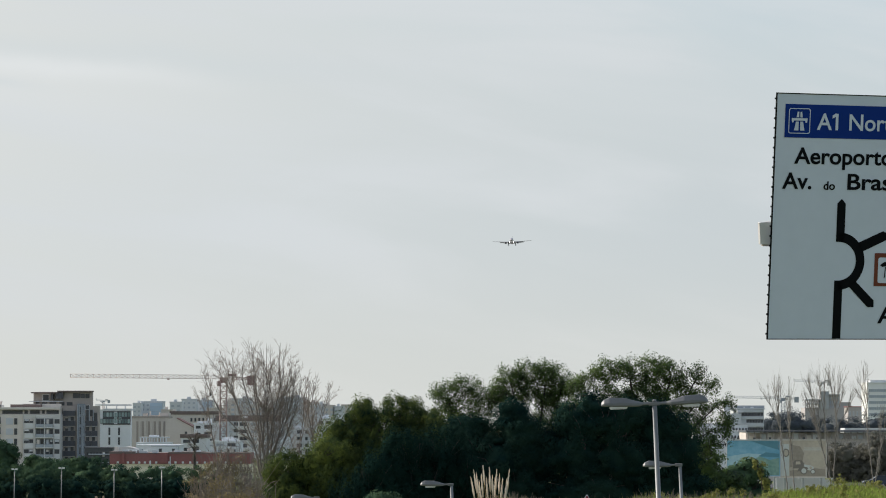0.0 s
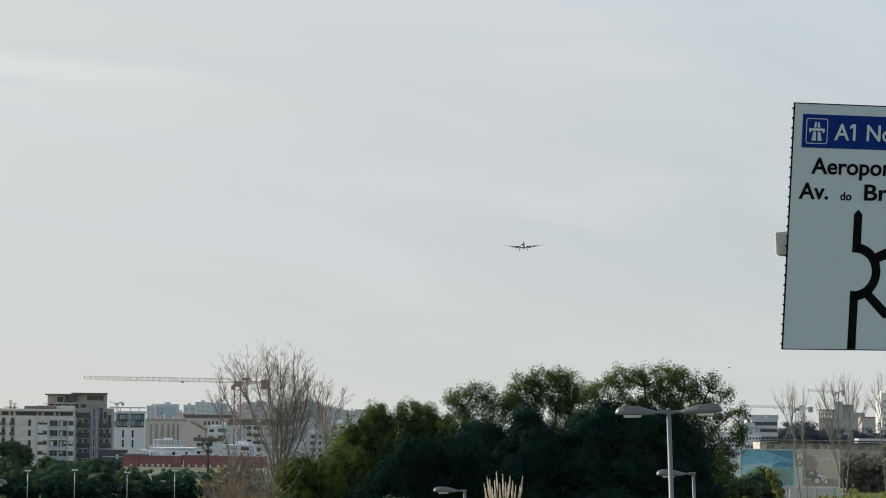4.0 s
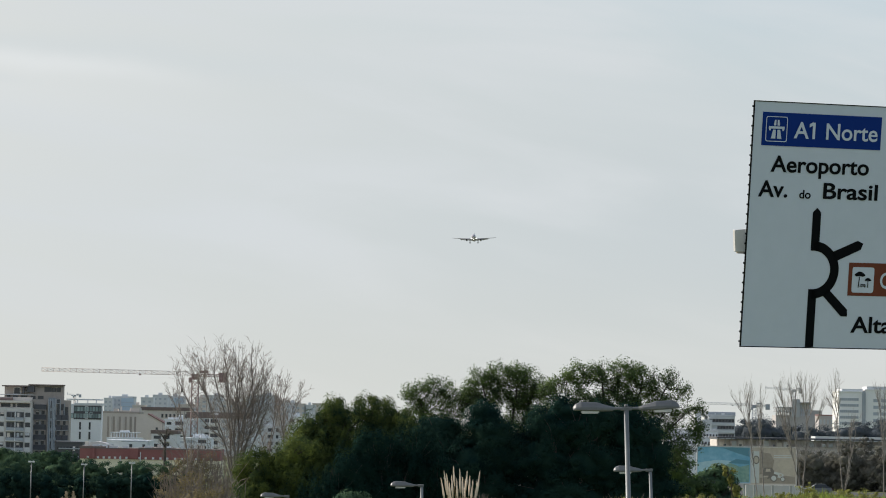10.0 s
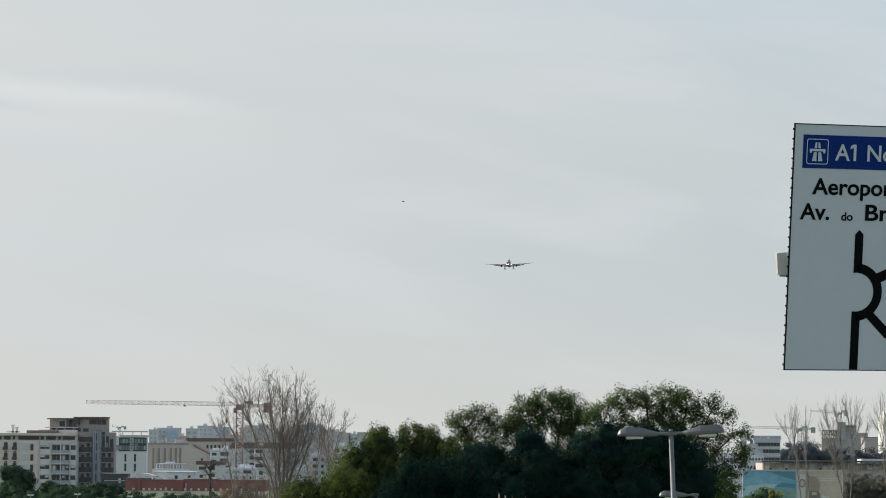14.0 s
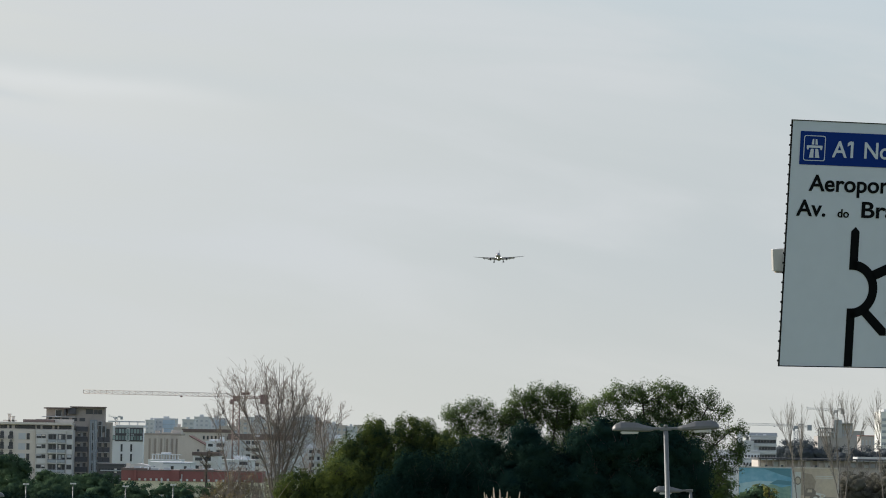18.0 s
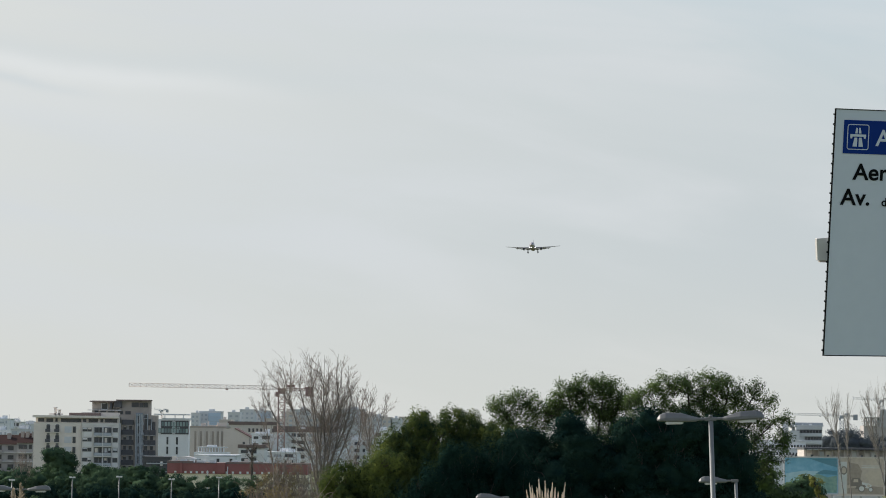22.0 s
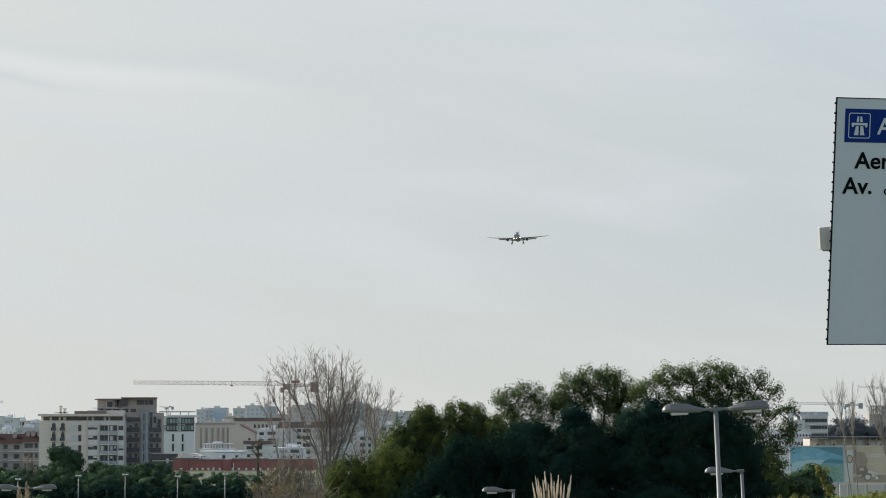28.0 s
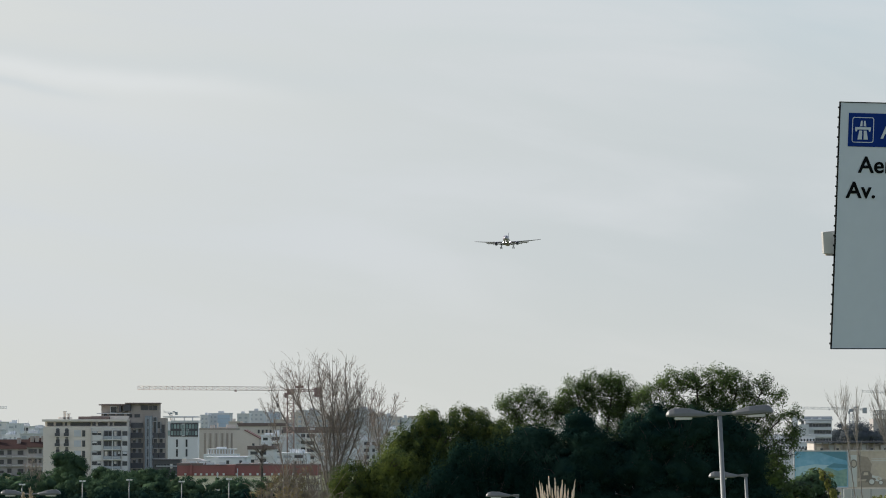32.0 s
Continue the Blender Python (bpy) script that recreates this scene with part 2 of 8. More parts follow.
CHARCOAL = material("charcoal_panels", (0.085, 0.088, 0.10), 0.6, scale=0.3)
RED_TILE = material("red_brown_roof", (0.30, 0.125, 0.12), 0.85, dark=(0.22, 0.09, 0.085), scale=0.3, fine=10)
ROOF_BROWN = material("weathered_tiles", (0.20, 0.155, 0.145), 0.9, dark=(0.13, 0.10, 0.095), scale=0.2, fine=10)
GABLE_ROOF = material("faded_red_tiles", (0.22, 0.12, 0.11), 0.9, dark=(0.16, 0.09, 0.08), scale=0.3, fine=10)
HOUSE_ROOF = material("old_brown_tiles", (0.060, 0.038, 0.036), 0.95, dark=(0.038, 0.027, 0.026), scale=0.3, fine=10, gloss=0.05)
YELLOW = material("pale_yellow_render", (0.82, 0.77, 0.58), 0.85, dark=(0.68, 0.63, 0.48), scale=0.2)
GLASS_DARK = material("dark_window_glass", (0.095, 0.102, 0.115), 0.15, dark=(0.03, 0.034, 0.04), scale=0.3, each=0.5)
GLASS_TEAL = material("teal_curtain_glass", (0.40, 0.52, 0.52), 0.12, dark=(0.05, 0.09, 0.10), scale=0.3, vary=0.2, each=0.6)
BLUE_GLASS = material("blue_office_glass", (0.45, 0.56, 0.66), 0.3, dark=(0.36, 0.47, 0.58), scale=0.05, each=0.3)
# pale grey with distance haze put into its colour
HAZE_GREY = material("haze_paled_grey", (0.62, 0.64, 0.66), 0.85, dark=(0.50, 0.52, 0.55), scale=0.05, each=0.3)
DIM_GREY = material("dull_grey_concrete", (0.46, 0.47, 0.485), 0.85, dark=(0.36, 0.37, 0.385), scale=0.1, fine=8)
DIM_BROWN = material("dull_brown_concrete", (0.45, 0.425, 0.42), 0.85, dark=(0.35, 0.33, 0.325), scale=0.1, fine=8)
# brown and glass tones paled likewise, haze held in the colour
HAZE_BROWN = material("haze_paled_brown", (0.60, 0.575, 0.57), 0.85, dark=(0.50, 0.475, 0.47), scale=0.1, fine=8)
GLASS_FAR = material("haze_paled_glass", (0.42, 0.46, 0.51), 0.3, dark=(0.34, 0.38, 0.43), scale=0.1, each=0.4)
CRANE_MAST = material("faded_red_crane_paint", (0.34, 0.25, 0.23), 0.6, dark=(0.25, 0.18, 0.165), scale=0.3)
CRANE_PAINT = material("faded_crane_paint", (0.68, 0.60, 0.56), 0.6, dark=(0.55, 0.45, 0.41), scale=0.3)
CRANE_RED = material("rust_red_crane_paint", (0.31, 0.20, 0.19), 0.6, scale=0.3)
POSTER_BLUE = material("blue_landscape_poster", (0.30, 0.56, 0.70), 0.5, dark=(0.10, 0.34, 0.50), scale=0.4, fine=5, vary=0.9)
POSTER_TAN = material("tan_photo_poster", (0.68, 0.59, 0.48), 0.6, dark=(0.50, 0.42, 0.34), scale=0.6, fine=5, vary=0.9)
POSTER_DARK = material("dark_poster_ink", (0.30, 0.26, 0.22), 0.6, dark=(0.20, 0.17, 0.15), scale=1, vary=0.9)
RUBBER = material("tyre_rubber", (0.02, 0.02, 0.02), 0.9, scale=2)
PAINT_SILVER = material("silver_car_paint", (0.45, 0.46, 0.48), 0.3, 0.5, scale=1)
PAINT_WHITE = material("white_car_paint", (0.75, 0.75, 0.75), 0.3, scale=1)
PAINT_BLUE = material("dark_blue_car_paint", (0.03, 0.04, 0.07), 0.25, 0.2, scale=1)
PAINT_GREY = material("grey_car_paint", (0.14, 0.15, 0.16), 0.3, 0.4, scale=1)
CAR_GLASS = material("tinted_car_glass", (0.03, 0.035, 0.04), 0.08, scale=1)
AIR_WHITE = material("white_aircraft_paint", (0.42, 0.40, 0.46), 0.35, scale=0.2)
AIR_GREY = material("grey_wing_paint", (0.20, 0.19, 0.23), 0.4, scale=0.2)
AIR_RED = material("dull_red_aircraft_paint", (0.31, 0.25, 0.31), 0.5, scale=0.2)
AIR_DARK = material("engine_dark_metal", (0.04, 0.04, 0.045), 0.5, 0.5, scale=1)
LANDING = glowing("landing_light", (1.0, 0.97, 0.98), 30.0)
BIRD = material("dark_feathers", (0.10, 0.10, 0.105), 0.8, scale=10)


# ---- mesh helpers ----
def mesh_of(name, bm, *mats):
    me = bpy.data.meshes.new(name)
    bm.to_mesh(me)
    bm.free()
    for m in mats:
        me.materials.append(m)
    return me


def part(name, bm, mat, parent, label=""):
    ob = new(name, mesh_of(name, bm, mat))
    ob.parent = parent
    return tagged(ob, label)


def thing(name, label, category, m=None, group="", kind=""):
    ob = new(name)
    ob.matrix_world = m or Matrix()
    return tagged(ob, label, category, group, kind)


def piece(name, me, parent, m):
    ob = new(name, me)
    ob.parent = parent
    ob.matrix_basis = m
    return ob


def box(bm, x0, x1, y0, y1, z0, z1, mi=0):
    v = [bm.verts.new((x, y, z)) for x in (x0, x1) for y in (y0, y1) for z in (z0, z1)]
    for a in ((0, 1, 3, 2), (4, 6, 7, 5), (0, 4, 5, 1), (2, 3, 7, 6), (0, 2, 6, 4), (1, 5, 7, 3)):
        bm.faces.new([v[i] for i in a]).material_index = mi
    return bm


def boxes(*sizes):
    bm = bmesh.new()
    for s in sizes:
        box(bm, *s)
    return bm


def tube(bm, path, radii, sides=8, cap=True, mi=0):
    """A tapered tube along a path."""
    rings = []
    path = [Vector(p) for p in path]
    for i, p in enumerate(path):
        way = (path[min(i + 1, len(path) - 1)] - path[max(i - 1, 0)]).normalized()
        a = way.orthogonal().normalized() if abs(way.z) < 0.95 else way.cross(Vector((0, 1, 0))).normalized()
        b = way.cross(a)
        r = radii[i] if isinstance(radii, (list, tuple)) else radii
        rings.append([bm.verts.new(p + r * (math.cos(2 * math.pi * k / sides) * a + math.sin(2 * math.pi * k / sides) * b)) for k in range(sides)])
    for r0, r1 in zip(rings, rings[1:]):
        best = min(range(sides), key=lambda s: (r0[0].co - r1[s].co).length)
        for k in range(sides):
            f = bm.faces.new((r0[k], r0[(k + 1) % sides], r1[(k + 1 + best) % sides], r1[(k + best) % sides]))
            f.smooth, f.material_index = True, mi
    if cap:
        bm.faces.new(rings[0][::-1]).material_index = mi
        bm.faces.new(rings[-1]).material_index = mi
    return bm


def loft(bm, sections, smooth=True):
    """Joins rings of points, and closes both ends."""
    rings = [[bm.verts.new(p) for p in s] for s in sections]
    n = len(rings[0])
    for r0, r1 in zip(rings, rings[1:]):
        for k in range(n):
            bm.faces.new((r0[k], r0[(k + 1) % n], r1[(k + 1) % n], r1[k])).smooth = smooth
    bm.faces.new(rings[0][::-1])
    bm.faces.new(rings[-1])
    bmesh.ops.recalc_face_normals(bm, faces=bm.faces)
    return bm


def raw_mesh(name, verts, faces, mat, normals=None):
    """A mesh from arrays whose faces all have the same number of corners."""
    me = bpy.data.meshes.new(name)
    n, k = faces.shape
    me.vertices.add(len(verts))
    me.vertices.foreach_set("co", verts.astype(np.float32).ravel())
    me.loops.add(n * k)
    me.loops.foreach_set("vertex_index", faces.astype(np.int32).ravel())
    me.polygons.add(n)
    me.polygons.foreach_set("loop_start", np.arange(0, n * k, k, dtype=np.int32))
    me.polygons.foreach_set("loop_total", np.full(n, k, dtype=np.int32))
    me.update(calc_edges=True)
    me.materials.append(mat)
    if normals is not None:
        # leaves are shaded by the lie of their clump
        own = me.attributes.new("custom_normal", "FLOAT_VECTOR", "POINT")
        own.data.foreach_set("vector", np.asarray(normals, np.float32).ravel())
    return me


def unit(v):
    return v / np.maximum(np.linalg.norm(v, axis=1, keepdims=True), 1e-9)


def foliage(name, blobs, clumps, leaves, size, mat, seed, spread=0.35, rise=0.0, slim=0.4, shell=0.7, face=2.4, tall=0.7, over=1.06, core=0.0):
    """Leaves in clumps spread over the shells of a few ellipsoids (x, y, z, rx, ry, rz, share); they face outwards.
    core: how far a closed mass of inner leaves reaches out to the shell."""
    rng = np.random.default_rng(seed)
    b = np.array([(*v, 1.0)[:7] for v in blobs], float)
    weight = (b[:, 3] * b[:, 5] + b[:, 4] * b[:, 5]) * b[:, 6]
    pick = rng.choice(len(b), clumps, p=weight / weight.sum())
    way = unit(rng.normal(size=(clumps, 3)))
    reach = shell + (over - shell) * rng.random((clumps, 1)) ** 0.6
    centre = b[pick, :3] + way * b[pick, 3:6] * reach
    own = rng.integers(0, clumps, leaves)
    wide = spread * (0.5 + 1.0 * rng.random(clumps))[own][:, None]
    off = rng.normal(size=(leaves, 3))
    off *= np.minimum(1, 1.7 / np.linalg.norm(off, axis=1, keepdims=True))
    p = centre[own] + off * wide * np.array((1, 1, tall))
    n = unit(rng.normal(size=(leaves, 3)) + face * (way[own] * 0.5 + unit(off) * 0.9))
    a = np.cross(n, rng.normal(size=(leaves, 3))) + np.array((0, 0, rise))
    a = unit(a - n * (a * n).sum(1, keepdims=True))
    c = np.cross(n, a)
    s = size * (0.5 + 1.0 * rng.random((leaves, 1)))
    v = np.stack([p - a * s, p + a * s * 0.6 - c * s * slim * 1.2, p + a * s * 0.6 + c * s * slim * 1.2], 1).reshape(-1, 3)
    lie = np.repeat(unit(0.9 * way[own] + 0.9 * unit(off) + 0.35 * n), 3, 0)
    f = np.arange(3 * leaves).reshape(-1, 3)
    if core:
        ball, ball_f = BALL
        for q in b:
            bumpy = ball * (core * (0.82 + 0.36 * rng.random((len(ball), 1))))
            f = np.concatenate([f, ball_f + len(v)])
            v = np.concatenate([v, q[:3] + bumpy * q[3:6]])
            lie = np.concatenate([lie, unit(ball / q[3:6])])
    return raw_mesh(name, v, f, mat, lie)


def unit_ball():
    bm = bmesh.new()
    bmesh.ops.create_icosphere(bm, subdivisions=3, radius=1.0)
    verts, faces = np.array([v.co[:] for v in bm.verts]), np.array([[v.index for v in f.verts] for f in bm.faces])
    bm.free()
    return verts, faces


BALL = unit_ball()


def limbs_mesh(name, segments, mat, sides=4):
    """Tapered sticks: (start, end, radius, end radius)."""
    s = np.array([(*a, *b, r, q) for a, b, r, q in segments], float)
    way = unit(s[:, 3:6] - s[:, :3])
    ref = np.where(np.abs(way[:, 2:3]) > 0.9, np.array([[1.0, 0, 0]]), np.array([[0, 0, 1.0]]))
    a = unit(np.cross(way, ref))
    b = np.cross(way, a)
    rings = []
    for end, radius in ((s[:, :3], s[:, 6]), (s[:, 3:6], s[:, 7])):
        for k in range(sides):
            t = 2 * math.pi * k / sides
            rings.append(end + radius[:, None] * (math.cos(t) * a + math.sin(t) * b))
    v = np.stack(rings, 1).reshape(-1, 3)
    base = np.arange(len(s))[:, None] * 2 * sides
    faces = np.concatenate([base + np.array([[k, (k + 1) % sides, sides + (k + 1) % sides, sides + k]]) for k in range(sides)])
    return raw_mesh(name, v, faces, mat)


def limb(rng, out, start, end, r0, r1, steps=5, wobble=0.05, sag=0.0):
    """A bent tapered limb from start to end; returns its points."""
    a, z = np.array(start, float), np.array(end, float)
    span = np.linalg.norm(z - a)
    pts = [a + (z - a) * (i / steps) + (rng.normal(size=3) * wobble * span * (0 < i < steps)) + np.array((0, 0, sag * span * math.sin(math.pi * i / steps))) for i in range(steps + 1)]
    for i in range(steps):
        out.append((tuple(pts[i]), tuple(pts[i + 1]), r0 + (r1 - r0) * i / steps, r0 + (r1 - r0) * (i + 1) / steps))
    return pts


def grow(rng, seeds, blobs, count, step=0.16, reach=1.3, near=0.24, rise=0.25, rounds=260, thin=0.0085):
    """Lets limbs grow from the seed stems towards points spread through the crown. Returns sticks."""
    shape = np.array(blobs, float)
    vol = shape[:, 3] * shape[:, 4] * shape[:, 5]
    pick = rng.choice(len(shape), count, p=vol / vol.sum())
    goal = shape[pick, :3] + unit(rng.normal(size=(count, 3))) * (rng.random((count, 1)) ** 0.38) * shape[pick, 3:6]
    node, parent = [], []
    for stem in seeds:
        last = -1
        pts = [np.array(q, float) for q in stem]
        for a, z in zip(pts, pts[1:]):
            n = max(1, int(np.linalg.norm(z - a) / step))
            for i in range(n):
                node.append(a + (z - a) * i / n + rng.normal(size=3) * 0.012)
                parent.append(last)
                last = len(node) - 1
        node.append(pts[-1])
        parent.append(last)
    node = np.array(node)
    gap = np.linalg.norm(goal[:, None] - node[None], axis=2)
    best, dist = gap.argmin(1), gap.min(1)
    for _ in range(rounds):
        live = np.where(dist < reach)[0]
        if not len(live):
            break
        pull = np.zeros_like(node)
        np.add.at(pull, best[live], unit(goal[live] - node[best[live]]))
        grew = np.unique(best[live])
        full = np.bincount(np.array(parent)[np.array(parent) >= 0], minlength=len(node)) >= 3
        grew = grew[~full[grew]]
        if not len(grew):
            break
        way = unit(unit(pull[grew]) + np.array((0, 0, rise)) + rng.normal(size=(len(grew), 3)) * 0.12)
        fresh = node[grew] + way * step
        start = len(node)
        node = np.concatenate([node, fresh])
        parent += list(grew)
        gap = np.linalg.norm(goal[:, None] - fresh[None], axis=2)
        better = gap.min(1) < dist
        best = np.where(better, start + gap.argmin(1), best)
        dist = np.minimum(dist, gap.min(1))
        keep = (dist > near) & ~np.concatenate([full, np.zeros(len(fresh), bool)])[best]
        goal, best, dist = goal[keep], best[keep], dist[keep]
        if not len(goal) or len(node) > 18000:
            break
    n = len(node)
    flow = np.zeros(n)
    parent = np.array(parent)
    kids = np.bincount(parent[parent >= 0], minlength=n)
    for i in range(n - 1, -1, -1):
        if kids[i] == 0:
            flow[i] += 1
        if parent[i] >= 0:
            flow[parent[i]] += flow[i]
    size = thin * flow ** 0.40
    out = [(tuple(node[parent[i]]), tuple(node[i]), min(size[parent[i]], size[i] * 1.3), size[i]) for i in range(n) if parent[i] >= 0]
    for i in np.where(kids == 0)[0]:
        tip = node[i] + (node[i] - node[parent[i]]) * 0.9 + np.array((0, 0, 0.16)) + rng.normal(size=3) * 0.05
        out.append((tuple(node[i]), tuple(tip), thin, thin * 0.5))
    return out


# ---- ground ----
def smooth(a, b, v):
    t = np.clip((v - a) / (b - a), 0, 1)
    return t * t * (3 - 2 * t)


def road_height(x):
    return -3.3 + 3.9 * smooth(-45, 50, np.asarray(x, float))


def ground_height(x, y):
    x, y = np.asarray(x, float), np.asarray(y, float)
    far = -3.4 + 0.0 * x
    near = 8.4 * (1 - smooth(12, 75, y)) * (1 - smooth(60, 140, np.abs(x)))
    road = road_height(x)
    h = near + smooth(150, 400, y) * (road * (1 - smooth(470, 620, y)) + far * smooth(470, 620, y))
    crest = 6.5 + 0.62 * smooth(6, 19, x) + 0.12 * np.sin(x * 0.9) + 0.08 * np.sin(x * 2.3 + 1)
    bank = crest * smooth(-6, 2.2, x) * (1 - smooth(60, 110, x)) * smooth(88, 106, y) * (1 - smooth(125, 165, y))
    return h + bank


def make_ground():
    xs = np.concatenate([[-4900, -2500, -1200, -600, -300, -180], np.arange(-130, -20, 6.0), np.arange(-20, 60, 1.25), np.arange(60, 131, 6.0), [180, 300, 600, 1200, 2500, 4900]])
    ys = np.concatenate([[-4900, -1500, -400, -100, -30], np.arange(-10, 60, 4.0), [70, 80, 86], np.arange(88, 130, 1.2), np.arange(132, 470, 12.0), [500, 560, 640, 800, 1200, 2000, 3000, 4900]])
    gx, gy = np.meshgrid(xs, ys)
    v = np.stack([gx, gy, ground_height(gx, gy)], -1).reshape(-1, 3)
    n, m = len(xs), len(ys)
    i = (np.arange(m - 1)[:, None] * n + np.arange(n - 1)[None]).reshape(-1, 1)
    me = raw_mesh("ground", v, np.concatenate([i, i + 1, i + n + 1, i + n], 1), GROUND)
    me.polygons.foreach_set("use_smooth", np.ones(len(me.polygons), bool))
    tagged(new("ground", me), "dry green grass and earth, rolling down to the city", "ground", kind="structure")


make_ground()


def make_road():
    bm = bmesh.new()
    xs = [-600, -300, -150] + list(range(-100, 101, 5)) + [150, 300, 600]
    rows = [[bm.verts.new((x, y, float(road_height(x)) + z)) for x in xs] for y, z in ((426, -0.5), (426, 0.12), (454, 0.12), (454, -0.5))]
    for a, b in zip(rows, rows[1:]):
        for i in range(len(xs) - 1):
            bm.faces.new((a[i], a[i + 1], b[i + 1], b[i]))
    ob = new("road", mesh_of("road", bm, ASPHALT))
    tagged(ob, "worn grey asphalt dual carriageway crossing the view", "road", kind="structure")


make_road()


# ---- the big road sign ----
def flat_text(name, words, u, v, height, width, mat, parent, z=0.022, weight=0.0):
    """Letters on the sign's face: u to the right, v down to the baseline, from the sign's top left corner."""
    cu = bpy.data.curves.new(name, "FONT")
    cu.body, cu.extrude, cu.offset = words, 0.0015, weight
    cu.materials.append(mat)
    ob = new(name, cu)
    bpy.context.view_layer.update()
    w, h, first = ob.dimensions.x, 0.729, ob.bound_box[0][0]
    ob.parent = parent
    ob.matrix_basis = pose(u - first * width / max(w, 0.01), -z, -v, 90) @ Matrix.Diagonal((width / max(w, 0.01), height / h, 1, 1))
    return ob


def flat_shape(name, outlines, mat, parent, z=0.02, label="", thick=0.004):
    """Flat plates cut from sheet, each a list of (u, v) on the sign's face."""
    bm = bmesh.new()
    for line in outlines:
        a = [bm.verts.new((u, -z, -v)) for u, v in line]
        b = [bm.verts.new((u, -z + thick, -v)) for u, v in line]
        bm.faces.new(a)
        bm.faces.new(b[::-1])
        for i in range(len(a)):
            bm.faces.new((a[i], b[i], b[(i + 1) % len(a)], a[(i + 1) % len(a)]))
    bmesh.ops.recalc_face_normals(bm, faces=bm.faces)
    return part(name, bm, mat, parent, label)


def rect(u0, v0, u1, v1):
    return [(u0, v0), (u1, v0), (u1, v1), (u0, v1)]


def rounded(u0, v0, u1, v1, r, n=5):
    """A rectangle with rounded corners."""
    line = []
    for cu, cv, a0 in ((u1 - r, v0 + r, -90), (u1 - r, v1 - r, 0), (u0 + r, v1 - r, 90), (u0 + r, v0 + r, 180)):
        line += [(cu + r * math.cos(radians(a0 + 90 * k / n)), cv + r * math.sin(radians(a0 + 90 * k / n))) for k in range(n + 1)]
    return line


def make_sign():
    W, H = 4.6, 3.645
    right = Vector((0.9443, 0.3290, 0.00816)).normalized()
    up = Vector((0.0332, -0.1200, 0.9922))
    up = (up - right * up.dot(right)).normalized()
    back = right.cross(up) * -1
    m = Matrix((right, back, up)).transposed().to_4x4()
    m.translation = SIGN_CORNER
    sign = thing("road_sign", "white direction sign, blue and brown panels, black roundabout diagram", "road sign", m)
    part("panel", boxes((0, W, 0, 0.02, -H, 0)), SIGN_WHITE, sign)
    part("edge_profile", boxes((-0.014, W + 0.014, -0.006, 0.024, 0, 0.014), (-0.014, W + 0.014, -0.006, 0.024, -H - 0.014, -H),
                               (-0.014, 0, -0.006, 0.024, -H, 0), (W, W + 0.014, -0.006, 0.024, -H, 0)), SIGN_BLACK, sign, "thin dark metal edge")
    clip = mesh_of("clip", boxes((-0.029, -0.0145, -0.004, 0.03, -0.013, 0.013)), SIGN_BLACK)
    for i in range(25):
        piece("clip", clip, sign, pose(0, 0, -0.075 - i * 0.1458))
    flat_shape("blue_panel", [rect(0.137, 0.150, 2.113, 0.646)], SIGN_BLUE, sign, 0.006, "blue motorway panel")
    border = rounded(0.195, 0.210, 0.548, 0.586, 0.035)
    inner = rounded(0.206, 0.221, 0.537, 0.575, 0.026)
    flat_shape("pictogram_border", [[border[i], border[(i + 1) % len(border)], inner[(i + 1) % len(inner)], inner[i]] for i in range(len(border))], SIGN_WHITE, sign, 0.012)
    uc = 0.372
    flat_shape("motorway_symbol", [
        [(uc - 0.085, 0.540), (uc - 0.058, 0.408), (uc - 0.014, 0.408), (uc - 0.014, 0.540)],
        [(uc + 0.014, 0.540), (uc + 0.014, 0.408), (uc + 0.058, 0.408), (uc + 0.085, 0.540)],
        [(uc - 0.050, 0.345), (uc - 0.036, 0.262), (uc - 0.011, 0.262), (uc - 0.011, 0.345)],
        [(uc + 0.011, 0.345), (uc + 0.011, 0.262), (uc + 0.036, 0.262), (uc + 0.050, 0.345)],
        rect(uc - 0.128, 0.358, uc + 0.128, 0.393), [(uc - 0.128, 0.393), (uc - 0.090, 0.393), (uc - 0.100, 0.422), (uc - 0.120, 0.422)],
        [(uc + 0.090, 0.393), (uc + 0.128, 0.393), (uc + 0.120, 0.422), (uc + 0.100, 0.422)]],
        SIGN_WHITE, sign, 0.012)
    for words, u0, u1, v, high, mat, lift in (("A1 Norte", 0.660, 2.050, 0.518, 0.252, SIGN_WHITE, 0.013), ("Aeroporto", 0.313, 1.944, 1.028, 0.247, SIGN_BLACK, 0.006), ("Av.", 0.131, 0.612, 1.404, 0.247, SIGN_BLACK, 0.006),
                                              ("do", 0.811, 1.000, 1.411, 0.128, SIGN_BLACK, 0.006), ("Brasil", 1.205, 2.117, 1.402, 0.244, SIGN_BLACK, 0.006), ("Alta", 1.799, 2.49, 3.405, 0.250, SIGN_BLACK, 0.006),
                                              ("C", 2.243, 2.43, 2.728, 0.250, SIGN_WHITE, 0.013)):
        flat_text("lettering", words, u0, v, high, u1 - u0, mat, sign, lift, 0.012 if mat is SIGN_WHITE else 0.019)
    flat_shape("figure_flag", [[(0.970, 0.268), (0.970, 0.320), (0.912, 0.352), (0.912, 0.305)]], SIGN_WHITE, sign, 0.0145, thick=0.003)
    cu, cv, ri, ro = 1.110, 2.480, 0.290, 0.432
    ring = []
    for r, order in ((ro, range(-90, 91, 6)), (ri, range(90, -91, -6))):
        ring += [(cu + r * math.cos(radians(a)), cv + r * math.sin(radians(a))) for a in order]
